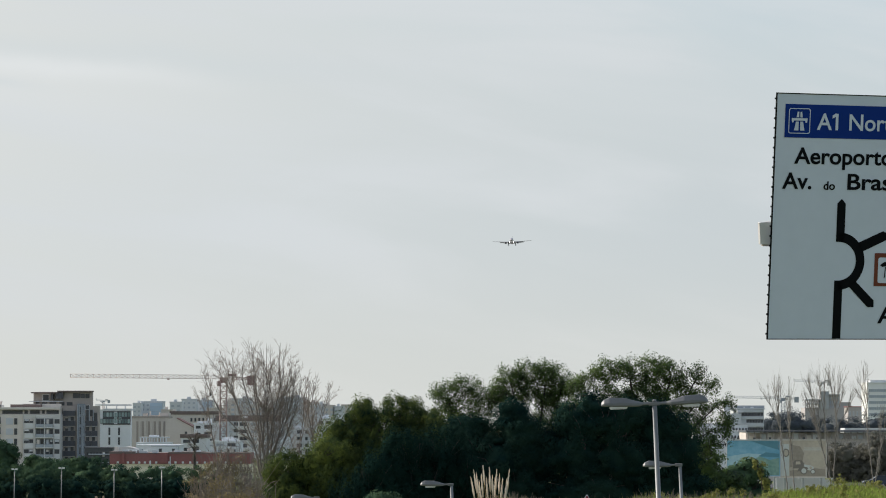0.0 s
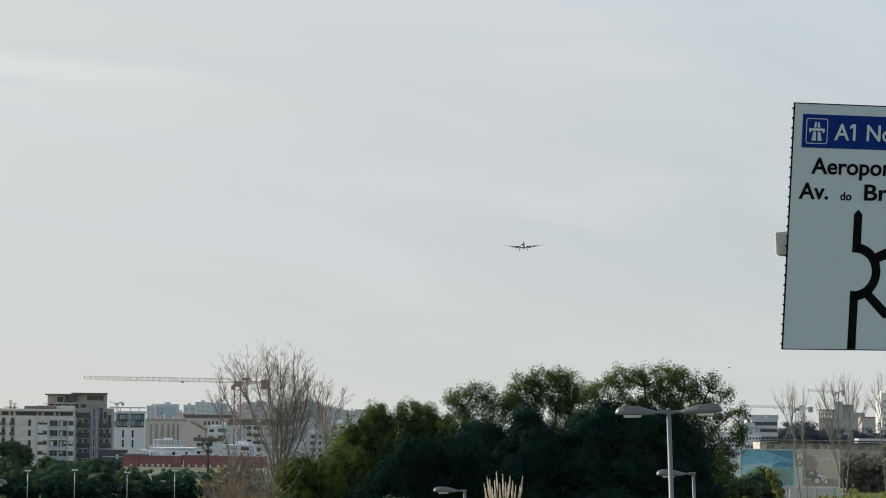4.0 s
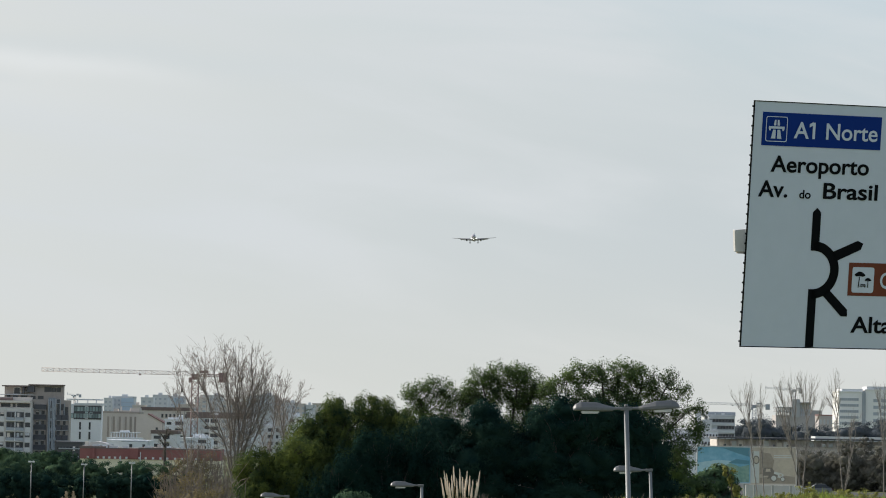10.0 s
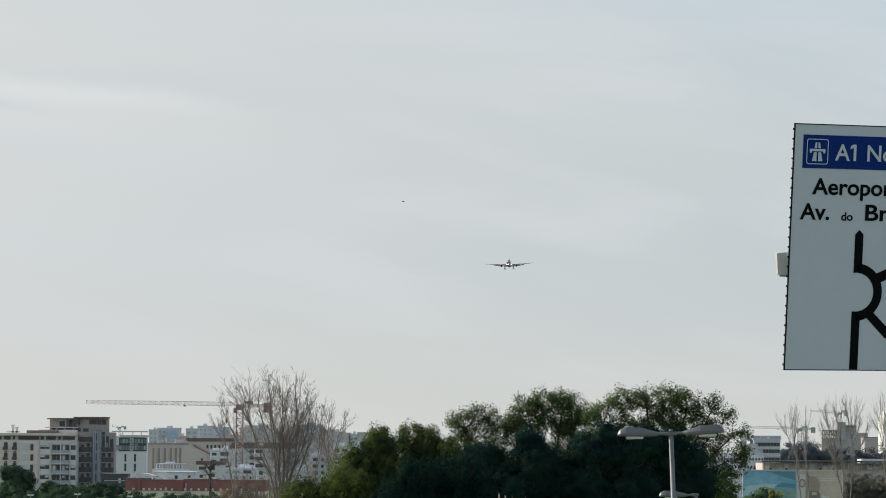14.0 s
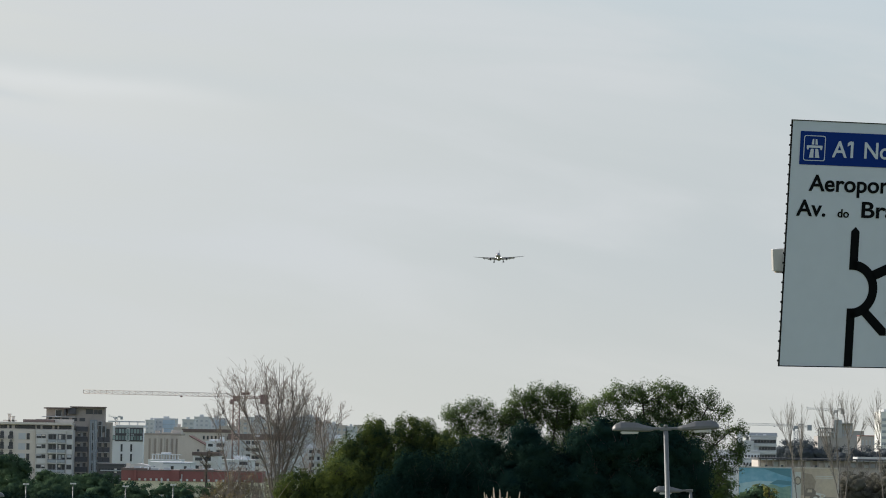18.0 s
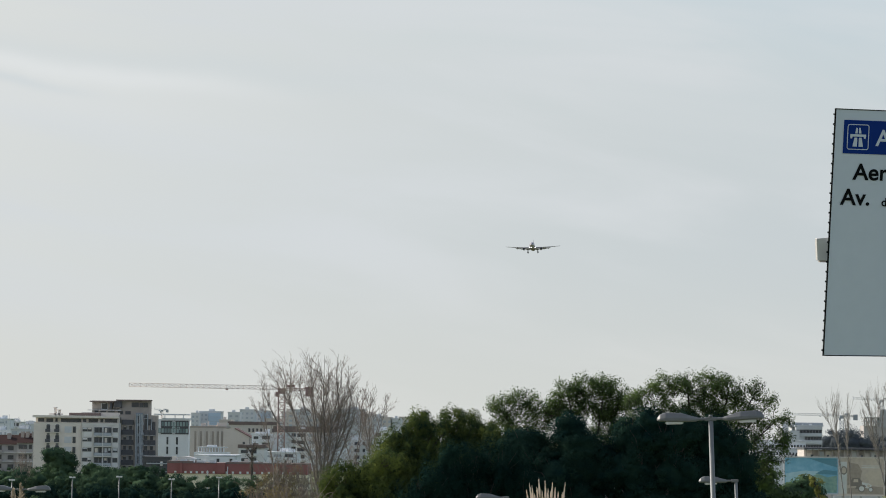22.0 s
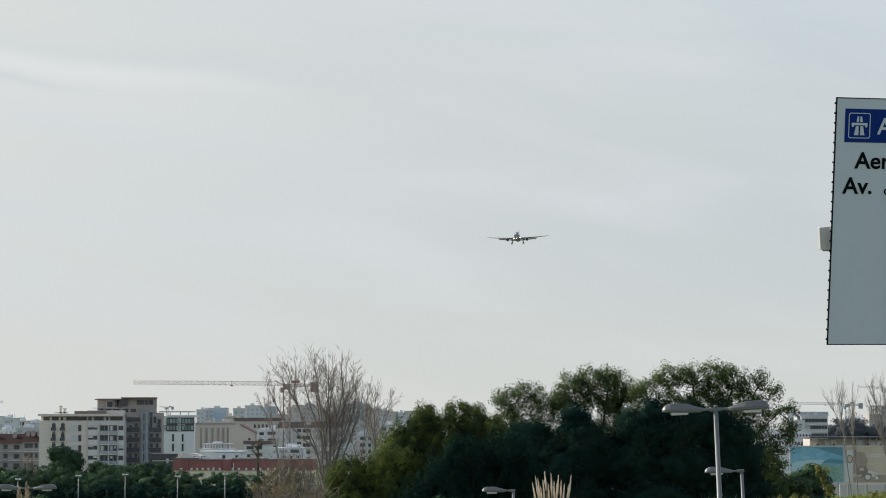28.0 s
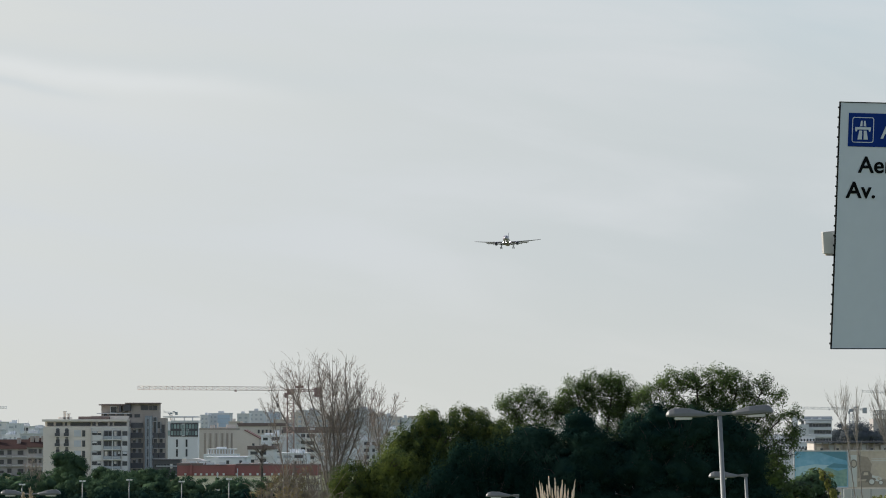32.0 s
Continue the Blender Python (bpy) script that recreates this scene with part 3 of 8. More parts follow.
    flat_shape("roundabout_diagram", [
        ring, [(1.056, 2.190), (1.056, 1.616), (1.125, 1.547), (1.193, 1.616), (1.193, 2.190)],
        rect(1.056, 2.769, 1.192, H - 0.004),
        [(1.42, 2.203), (1.834, 2.021), (1.927, 2.061), (1.890, 2.156), (1.50, 2.333)],
        [(1.30, 2.861), (1.395, 2.766), (1.722, 3.065), (1.727, 3.168), (1.623, 3.168)]], SIGN_BLACK, sign, 0.006)
    flat_shape("brown_panel", [rect(1.712, 2.352, W - 0.12, 2.851)], SIGN_BROWN, sign, 0.006, "brown tourist panel")
    flat_shape("pictogram_plate", [rounded(1.772, 2.417, 2.139, 2.803, 0.035)], SIGN_WHITE, sign, 0.012)
    # two umbrella pines and a table
    pine = lambda u, v, r, s: [(u - r, v + s * 0.2), (u - r * 0.72, v - s * 0.35), (u - r * 0.2, v - s), (u + r * 0.35, v - s * 0.85), (u + r * 0.8, v - s * 0.2), (u + r, v + s * 0.3), (u + r * 0.55, v + s * 0.75), (u - r * 0.1, v + s * 0.5), (u - r * 0.6, v + s * 0.7)]
    flat_shape("park_symbol", [pine(1.897, 2.527, 0.094, 0.045), pine(2.038, 2.604, 0.057, 0.030), [(1.872, 2.728), (1.886, 2.560), (1.901, 2.560), (1.886, 2.728)], rect(2.034, 2.620, 2.044, 2.725),
                               rect(1.917, 2.672, 1.999, 2.688), rect(1.910, 2.694, 2.005, 2.706), rect(1.925, 2.706, 1.933, 2.722), rect(1.985, 2.706, 1.993, 2.722)], SIGN_BLACK, sign, 0.018)
    bm = loft(bmesh.new(), [[(-0.172, y, -1.925), (0.03, y, -1.902), (0.03, y, -2.246), (-0.140, y, -2.249)] for y in (0.08, 0.15)], False)
    bmesh.ops.bevel(bm, geom=bm.edges[:], offset=0.006, segments=1, affect="EDGES")
    part("side_box", bm, WHITE_BOX, sign, "small white box fixed to the back edge")
    part("bracket", boxes((-0.09, 0.3, 0.09, 0.16, -2.275, -2.250)), BROWN, sign)
    for u in (2.75, 4.1):
        at = m @ Vector((u, 0.14, 0))
        down = at.z - float(ground_height(at.x, at.y + 0.8)) + 0.4
        part("post", tube(bmesh.new(), [(u, 0.14, 0), (u, 0.14, -down)], 0.07, 12), STEEL, sign)
    for v in (0.5, 1.8, 3.1):
        part("rail", boxes((0.1, W - 0.1, 0.021, 0.072, -v - 0.04, -v + 0.04)), STEEL, sign)


SIGN_CORNER = (4.950, 45.0, 14.836)
make_sign()


# ---- street lamps ----
def lamp_head(parent, side):
    """A long flat luminaire that hangs out from the pole top along side * x."""
    bm = bmesh.new()
    sections = []
    for u, half, low, high in ((0.06, 0.035, -0.03, 0.025), (0.27, 0.04, -0.035, 0.03), (0.36, 0.10, -0.06, 0.055), (0.52, 0.15, -0.06, 0.10), (0.66, 0.18, -0.055, 0.145),
                               (1.02, 0.18, -0.035, 0.165), (1.14, 0.15, -0.03, 0.12), (1.20, 0.10, -0.02, 0.05)):
        sections.append([(side * u, half * c, high * s if s > 0 else -low * s) for c, s in ((1, -0.6), (1, 0.25), (0.62, 1), (-0.62, 1), (-1, 0.25), (-1, -0.6), (-0.8, -1), (0.8, -1))])
    loft(bm, sections, False)
    bmesh.ops.bevel(bm, geom=bm.edges[:], offset=0.008, segments=1, affect="EDGES")
    head = part("luminaire", bm, LAMP_GREY, parent)
    bm = boxes((min(side * 0.62, side * 1.02), max(side * 0.62, side * 1.02), -0.13, 0.13, -0.105, -0.03))
    bmesh.ops.bevel(bm, geom=bm.edges[:], offset=0.02, segments=2, affect="EDGES")
    part("lens", bm, LAMP_GLASS, head, "clear bowl under the luminaire")
    return head


def street_lamp(x, y, top, sides, scale=1.0, lean=0.0, yaw=0.0, label="grey steel street lamp with two flat luminaires"):
    base = float(ground_height(x, y))
    x -= (top - base) * math.tan(radians(lean))
    m = pose(x, y, base, 0, lean, yaw)
    lamp = thing("street_lamp", label, "street lamp", m, "street lamps along the road")
    h = top - base
    bm = tube(bmesh.new(), [(0, 0, -0.3), (0, 0, 0.9), (0, 0, 0.95), (0, 0, h - 0.05)], [0.10 * scale, 0.10 * scale, 0.072 * scale, 0.052 * scale], 12)
    part("pole", bm, POLE_GREY, lamp)
    bm = boxes((-0.2, 0.2, -0.2, 0.2, -0.05, 0.03))
    part("base_plate", bm, STEEL, lamp)
    bm = boxes((-0.13 if -1 in sides else -0.07, 0.13 if 1 in sides else 0.07, -0.045, 0.045, h - 0.05, h + 0.035))
    bmesh.ops.bevel(bm, geom=bm.edges[:], offset=0.012, segments=1, affect="EDGES")
    part("arm", bm, LAMP_GREY, lamp)
    if len(sides) > 1:
        part("pole_cap", tube(bmesh.new(), [(0, 0, h + 0.036), (0, 0, h + 0.09)], [0.05 * scale, 0.035 * scale], 10), LAMP_GREY, lamp)
    for s in sides:
        head = lamp_head(lamp, s)
        head.matrix_basis = pose(0, 0, h) @ Matrix.Scale(scale, 4)
    return lamp


street_lamp(4.77, 69, 10.4, (-1, 1), 1.0, -2.2, 0)
street_lamp(6.65, 86, 8.78, (-1,), 0.86, -2.5, 0, "grey steel street lamp with a single luminaire")
street_lamp(0.29, 104, 7.85, (-1,), 0.88, -1.5, 0, "grey steel street lamp with a single luminaire")
street_lamp(-4.58, 112, 7.2, (-1,), 0.82, -1.5, 0, "grey steel street lamp with a single luminaire")
street_lamp(-19.25, 123, 7.54, (-1, 1), 1.0, 0, 0)


def park_lamp(x, y, top):
    base = float(ground_height(x, y))
    lamp = thing("slim_lamp_post", "slim pale lamp post with a small crosswise lantern", "lamp post", pose(x, y, base, 0, 0.5), "slim lamp posts beside the road")
    h = top - base
    part("pole", tube(bmesh.new(), [(0, 0, -0.2), (0, 0, h)], [0.075, 0.055], 8), POLE_GREY, lamp)
    part("lantern", boxes((-0.42, -0.08, -0.12, 0.12, h - 0.05, h + 0.16), (0.08, 0.42, -0.12, 0.12, h - 0.05, h + 0.16), (-0.08, 0.08, -0.06, 0.06, h, h + 0.1)), LAMP_GLASS, lamp)


for px_x, px_z in ((-67.11, 2.85), (-58.8, 3.32), (-52.35, 3.48), (-45.13, 3.24), (-38.61, 3.55)):
    park_lamp(px_x, 420, px_z)


# ---- trees ----
def leafy_tree(name, label, x, y, blobs, leaf, seed, clumps=260, leaves=26000, size=0.17, spread=0.42, rise=0.0, slim=0.4, shell=0.7, face=2.4, category="tree", trunk=0.28, tall=0.7, over=1.06, core=0.0):
    """blobs: offsets from (x, y), heights above the datum, radii and, where thinner or denser, a share."""
    base = float(ground_height(x, y))
    tree = thing(name, label, category, pose(x, y, base))
    local = [(bx, by, bz - base, *rest) for bx, by, bz, *rest in blobs]
    crown = new("crown", foliage("crown", local, clumps, leaves, size, leaf, seed, spread, rise, slim, shell, face, tall, over, core))
    crown.parent = tree
    rng = np.random.default_rng(seed + 900)
    sticks = []
    low = min(b[2] - b[5] for b in local)
    fork = max(0.4, low * 0.6 + 0.6)
    limb(rng, sticks, (0, 0, -0.3), (0.1, 0, fork), trunk, trunk * 0.8, 3, 0.03)
    for bx, by, bz, rx, ry, rz, *_ in local:
        pts = limb(rng, sticks, (0.1, 0, fork - 0.1), (bx, by, bz), trunk * 0.6, trunk * 0.25, 4, 0.06, 0.05)
        for _ in range(9):
            w = unit(rng.normal(size=(1, 3)))[0]
            limb(rng, sticks, pts[3], (bx + w[0] * rx, by + w[1] * ry, bz + (0.2 + 0.8 * abs(w[2])) * rz), trunk * 0.2, 0.012, 3, 0.08)
    stem = new("trunk", limbs_mesh("trunk", sticks, BARK_DARK, 6))
    stem.parent = tree
    return tree


def branchy_tree(name, label, x, y, blobs, count, leaf, seed, per=11, size=0.058, spread=0.13, trunk_top=None, near=0.26, airy=0.0, clump=0.24):
    """A tree whose limbs fill the crown, with leaves round the thin ones and sky between."""
    base = float(ground_height(x, y))
    rng = np.random.default_rng(seed)
    tree = thing(name, label, "tree", pose(x, y, base))
    local = [(bx, by, bz - base, *rest[:3]) for bx, by, bz, *rest in blobs]
    fork = min(v[2] for v in local) - 1.2 if trunk_top is None else trunk_top - base
    seeds = [[(0, 0, -0.3), (0.05, 0, fork), (v[0] * 0.6, v[1], fork + (v[2] - fork) * 0.5), (v[0] * 0.95, v[1], v[2] - v[5] * 0.3)] for v in local[::2]]
    sticks = grow(rng, seeds, local, count, 0.17, 1.4, near, 0.15, thin=0.010)
    stem = new("trunk", limbs_mesh("trunk", sticks, BARK_DARK, 5))
    stem.parent = tree
    ends = np.array([s[1] for s in sticks if s[2] < 0.022])
    # thinner towards the far end of the crown
    ends = ends[rng.random(len(ends)) > airy * smooth(1.2, 3.4, ends[:, 0])]
    # leaves gather in bunches, with sky between them
    lump = np.sin(ends[:, 0] * 3.1 + seed) * np.sin(ends[:, 2] * 3.7 + 1.3 * seed) + 0.6 * np.sin(ends[:, 0] * 6.7 + ends[:, 2] * 5.3) + 0.5 * np.sin(ends[:, 1] * 4.1)
    ends = ends[lump + rng.normal(size=len(ends)) * 0.35 > -1.0 + 1.6 * clump]
    n = len(ends) * per
    own = np.repeat(np.arange(len(ends)), per)
    off = rng.normal(size=(n, 3))
    off *= np.minimum(1, 1.8 / np.linalg.norm(off, axis=1, keepdims=True))
    pts = ends[own] + off * spread
    nrm = unit(0.65 * rng.normal(size=(n, 3)) + 0.6 * unit(off) + np.array((0, 0, 0.6)))
    a = unit(np.cross(nrm, rng.normal(size=(n, 3))))
    cr = np.cross(nrm, a)
    s = size * (0.6 + 0.8 * rng.random((n, 1)))
    v = np.stack([pts - a * s, pts + a * s * 0.6 - cr * s * 0.54, pts + a * s * 0.6 + cr * s * 0.54], 1).reshape(-1, 3)
    balls = np.array([b[:6] for b in local])
    near_ball = ((ends[:, None] - balls[:, :3]) / balls[:, 3:]) ** 2
    host = balls[near_ball.sum(2).argmin(1)]
    out = unit((ends - host[:, :3]) / host[:, 3:])
    lie = np.repeat(unit(0.8 * out[own] + 0.8 * unit(off) + 0.4 * nrm), 3, 0)
    crown = new("crown", raw_mesh("crown", v, np.arange(3 * n).reshape(-1, 3), leaf, lie))
    crown.parent = tree
    return tree


def make_grove():
    soft = "feathery olive-green evergreen tree with soft upright foliage"
    leafy_tree("evergreen_tree", soft, -8.3, 176, [(-0.7, 0, 7.15, 1.1, 0.9, 0.75), (0.6, 0.2, 7.2, 1.0, 1.0, 0.7), (-0.5, 0.3, 6.2, 1.3, 1.2, 1.1), (-0.6, 0, 5.0, 1.3, 1.2, 1.3), (0.6, 0.3, 5.77, 1.8, 1.5, 1.4), (2.0, 0.2, 7.95, 0.9, 1.1, 0.9), (1.9, 0.1, 6.62, 1.3, 1.2, 1.2)],
               LEAF_SOFT, 11, 520, 90000, 0.085, 0.20, 1.0, 0.24, 0.6, tall=1.2, over=1.2)
    leafy_tree("evergreen_tree", soft, -5.33, 180, [(0.6, 0, 10.37, 0.68, 0.8, 0.7), (-0.1, 0, 9.43, 1.1, 1.0, 0.9), (-1.0, 0, 8.93, 0.9, 0.9, 0.7), (0.9, 0.4, 9.0, 1.5, 1.3, 1.3), (-0.6, 0, 7.67, 1.8, 1.4, 1.3), (0.6, 0, 6.01, 2.8, 1.8, 2.0)],
               LEAF_SOFT, 12, 748, 92000, 0.085, 0.19, 1.0, 0.24, 0.6, tall=1.35, over=1.22)
    leafy_tree("evergreen_tree", soft, -2.37, 183, [(-0.4, 0, 10.41, 1.0, 0.9, 0.9), (0.5, 0, 10.07, 0.9, 0.9, 0.9), (-1.1, 0, 9.29, 1.0, 1.0, 1.0), (1.1, 0.4, 8.78, 1.6, 1.4, 1.4), (-0.3, 0.4, 7.43, 2.4, 1.6, 1.6), (0.4, 0.3, 5.4, 3.0, 1.8, 2.0)],
               LEAF_SOFT, 13, 748, 92000, 0.085, 0.19, 1.0, 0.24, 0.6, tall=1.35, over=1.22)
    leafy_tree("evergreen_tree", soft, -0.34, 182, [(0, 0, 9.73, 0.8, 0.9, 0.7), (0.5, 0, 9.09, 1.4, 1.2, 1.0), (-0.2, 0.4, 7.64, 2.0, 1.5, 1.8), (0.6, 0.3, 5.62, 2.4, 1.6, 2.0)],
               LEAF_SOFT, 21, 528, 62000, 0.085, 0.19, 1.0, 0.24, 0.6, tall=1.35, over=1.22)
    loose = "dark-leaved evergreen tree with a thin crown and gaps of sky"
    branchy_tree("evergreen_tree", loose, 2.45, 189, [(-2.3, 0, 11.61, 1.1, 1.0, 0.7, 0.8), (-1.0, 0, 12.13, 0.9, 0.9, 0.7, 0.5), (-1.6, 0.3, 10.66, 1.1, 1.0, 0.7, 0.6), (0.2, 0.2, 11.19, 1.0, 1.0, 0.9, 0.6), (-0.4, 0, 9.79, 1.1, 1.0, 0.8, 0.5), (0.3, 0, 8.22, 1.6, 1.3, 1.0)],
                 1200, LEAF_DARK, 14, 36, near=0.24, spread=0.17, clump=0.12)
    branchy_tree("evergreen_tree", loose, 5.56, 188, [(-1.5, 0, 12.57, 0.9, 0.9, 0.65, 0.8), (-0.4, 0, 12.96, 1.0, 1.0, 0.6, 0.8), (0.8, 0, 12.75, 1.0, 1.0, 0.8, 0.8), (-2.0, 0.2, 11.53, 1.0, 0.9, 0.7, 0.8), (-0.8, 0.2, 11.77, 1.1, 1.0, 0.8, 0.6), (0.9, 0.2, 11.36, 1.1, 1.0, 0.9, 0.7), (1.8, 0, 12.05, 0.9, 0.9, 0.8, 0.8), (1.9, 0, 10.49, 1.2, 1.0, 0.8), (0.6, 0.3, 9.9, 1.1, 1.0, 0.7), (1.6, 0.3, 9.2, 1.0, 1.0, 0.7)],
                 1900, LEAF_DARK, 15, 36, near=0.21, spread=0.17)
    # low leaf tone carries the shade of these closed crowns
    dark = "dense evergreen, crown shade put into its dark leaf colour"
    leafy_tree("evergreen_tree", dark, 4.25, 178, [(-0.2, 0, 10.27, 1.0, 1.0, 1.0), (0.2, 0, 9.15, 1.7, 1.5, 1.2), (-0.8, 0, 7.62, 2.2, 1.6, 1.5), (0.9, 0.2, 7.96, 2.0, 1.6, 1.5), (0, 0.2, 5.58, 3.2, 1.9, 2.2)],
               LEAF_SHADE, 16, 528, 130000, 0.06, 0.27, 0.4, 0.4, 0.6, face=4.5, core=0.7)
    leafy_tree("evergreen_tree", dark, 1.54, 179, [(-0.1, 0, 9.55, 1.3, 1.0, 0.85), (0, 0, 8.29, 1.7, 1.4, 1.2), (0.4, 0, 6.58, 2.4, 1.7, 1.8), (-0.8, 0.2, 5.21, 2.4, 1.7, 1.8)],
               LEAF_SHADE, 22, 384, 100000, 0.06, 0.27, 0.4, 0.4, 0.6, face=4.5, core=0.7)
    branchy_tree("evergreen_tree", "broad dark evergreen tree, sunlit along its loose top", 12.04, 186,
               [(3.6, 0, 12.81, 0.7, 0.6, 0.5), (4.3, 0, 12.08, 0.6, 0.6, 0.45), (-3.6, 0, 12.08, 0.9, 0.9, 0.8, 0.8), (-2.2, 0, 12.88, 1.0, 1.0, 0.75, 0.7), (-0.7, 0, 12.95, 1.2, 1.1, 0.75), (0.7, 0, 13.08, 1.2, 1.1, 0.8), (1.9, 0, 12.81, 1.0, 1.0, 0.7, 0.7),
                (2.9, 0, 12.38, 0.8, 0.8, 0.6, 0.5), (3.5, 0, 11.21, 0.8, 0.8, 0.7, 0.5), (4.1, 0, 10.77, 0.8, 0.7, 0.5, 0.35), (4.9, 0, 11.07, 0.7, 0.6, 0.35), (5.3, 0, 10.87, 0.5, 0.5, 0.3), (4.5, 0, 9.53, 0.8, 0.7, 0.5), (5.1, 0, 9.95, 0.7, 0.7, 0.5), (4.9, 0, 8.8, 0.7, 0.7, 0.6),
                (-3.2, 0, 10.87, 1.1, 1.0, 0.9), (-1.5, 0, 11.21, 1.4, 1.2, 1.0, 0.9), (0.4, 0, 11.47, 1.5, 1.3, 1.0), (2.2, 0.2, 11.21, 1.3, 1.2, 1.0, 0.7), (3.3, 0.2, 9.7, 1.0, 1.0, 0.8, 0.5), (3.9, 0.2, 8.36, 0.9, 0.9, 0.7, 0.5)],
                 3800, LEAF_DARK, 17, 34, near=0.21, trunk_top=7.59, airy=0.15, spread=0.155, clump=0.42)
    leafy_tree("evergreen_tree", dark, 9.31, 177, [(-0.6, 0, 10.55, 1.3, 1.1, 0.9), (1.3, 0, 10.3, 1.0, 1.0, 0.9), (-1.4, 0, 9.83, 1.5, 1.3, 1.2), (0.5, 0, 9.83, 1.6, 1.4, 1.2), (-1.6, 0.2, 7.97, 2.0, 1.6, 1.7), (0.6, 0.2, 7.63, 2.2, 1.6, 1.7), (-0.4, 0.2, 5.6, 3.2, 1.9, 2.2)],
               LEAF_SHADE, 23, 544, 130000, 0.06, 0.27, 0.4, 0.4, 0.6, face=4.5, core=0.7)
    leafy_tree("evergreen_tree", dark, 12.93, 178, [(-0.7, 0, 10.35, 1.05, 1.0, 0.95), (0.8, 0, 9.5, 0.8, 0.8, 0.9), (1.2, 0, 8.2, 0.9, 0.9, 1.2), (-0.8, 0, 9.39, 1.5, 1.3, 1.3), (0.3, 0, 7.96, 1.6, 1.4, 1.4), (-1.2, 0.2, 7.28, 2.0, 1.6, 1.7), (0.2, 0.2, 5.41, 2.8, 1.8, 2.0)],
               LEAF_SHADE, 24, 440, 100000, 0.06, 0.27, 0.4, 0.4, 0.6, face=4.5, core=0.7)
    # added dark bushes imitate the shaded core of the soft trees
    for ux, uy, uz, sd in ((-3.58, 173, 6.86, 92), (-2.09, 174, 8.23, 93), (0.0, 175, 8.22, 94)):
        leafy_tree("shade_bush", "bush in blackish green that paints the grove's shade", ux, uy, [(0, 0, uz, 1.2, 1.0, 1.0), (-0.8, 0, uz - 1.5, 1.6, 1.1, 1.3), (0.9, 0, uz - 1.4, 1.6, 1.1, 1.3), (0, 0, uz - 3.2, 2.4, 1.3, 1.6)],
                   LEAF_DEEP_SHADE, sd, 368, 60000, 0.065, 0.20, 0.8, 0.30, 0.6, face=4.0, category="bush", trunk=0.1, tall=1.9, over=1.3)
    leafy_tree("bush", "dark rounded evergreen bush before the hoarding", 19.79, 200, [(0, 0, 6.56, 0.9, 0.8, 0.85), (-0.6, 0, 6.19, 0.7, 0.7, 0.8), (0.65, 0, 5.89, 0.7, 0.7, 0.75), (0, 0.2, 5.08, 1.3, 1.1, 1.1)],
               LEAF_ROW, 18, 120, 15000, 0.12, 0.22, category="bush", trunk=0.1)
    leafy_tree("bush", "dark evergreen bush below the broad tree", 16.1, 188, [(0, 0, 7.29, 1.0, 1.0, 1.0), (0.5, 0, 6.07, 1.6, 1.3, 1.3), (-1.4, 0, 6.24, 1.5, 1.3, 1.3)],
               LEAF_DARK, 19, 140, 18000, 0.12, 0.24, category="bush", trunk=0.1)
    leafy_tree("bush", "low olive bush with soft dull leaves", -3.26, 160, [(0, 0, 5.56, 0.8, 0.7, 0.55), (-0.7, 0, 5.27, 0.7, 0.7, 0.45)],
               LEAF_ROW, 25, 70, 8000, 0.12, 0.22, 1.0, 0.25, category="bush", trunk=0.08)
    leafy_tree("shrub", "thin shrub with sunlit yellow-green leaves", 14.53, 140, [(-0.25, 0, 8.01, 0.07, 0.07, 0.25), (0, 0, 7.57, 0.08, 0.08, 0.3), (0.25, 0, 7.15, 0.10, 0.08, 0.3)],
               WEED, 20, 40, 760, 0.05, 0.06, 0.0, 0.6, category="shrub", trunk=0.03)
    leafy_tree("bush", "sunlit yellow-green bush behind the dark one", 20.47, 205, [(0, 0, 7.19, 0.6, 0.5, 0.3), (0.7, 0, 7.0, 0.5, 0.5, 0.3)],
               WEED, 26, 30, 700, 0.08, 0.13, category="bush", trunk=0.05)
    leafy_tree("round_tree", "round dark green tree before the flats", -75.01, 520, [(-1.0, 0, 5.48, 1.6, 1.6, 1.4), (1.0, 0, 4.42, 1.8, 1.7, 1.4), (-0.2, 0, 2.79, 2.5, 2.0, 1.8)],
               LEAF_ROW, 27, 220, 34000, 0.15, 0.36, trunk=0.25)
    leafy_tree("round_tree", "dull olive tree at the foot of the flats", -69.23, 525, [(-0.8, 0, 2.91, 1.5, 1.4, 1.1), (0.9, 0, 2.33, 1.6, 1.5, 1.1), (0, 0, 0.97, 2.4, 2.0, 1.4)],
               LEAF_ROW, 28, 180, 22000, 0.15, 0.34, trunk=0.22)
    leafy_tree("round_tree", "dull olive tree at the foot of the flats", -64.01, 530, [(-0.6, 0, 2.26, 1.5, 1.4, 1.0), (1.3, 0, 2.55, 1.6, 1.5, 1.1), (0.3, 0, 0.69, 2.6, 2.0, 1.3)],
               LEAF_ROW, 29, 180, 22000, 0.15, 0.34, trunk=0.22)
    for sd in (1, 2, 3, 4):
        leafy_tree("conifer", "dark shaggy conifer at the roadside", *WHERE[sd], [(0, 0, CON[sd], 1.2, 1.1, 2.0), (0.2, 0, CON[sd] - 2.4, 1.8, 1.5, 2.0), (-0.2, 0, CON[sd] - 4.6, 2.2, 1.7, 2.0)],
                   LEAF_DULL, 60 + sd, 110, 12000, 0.16, 0.3, 0.4, 0.25, trunk=0.14)


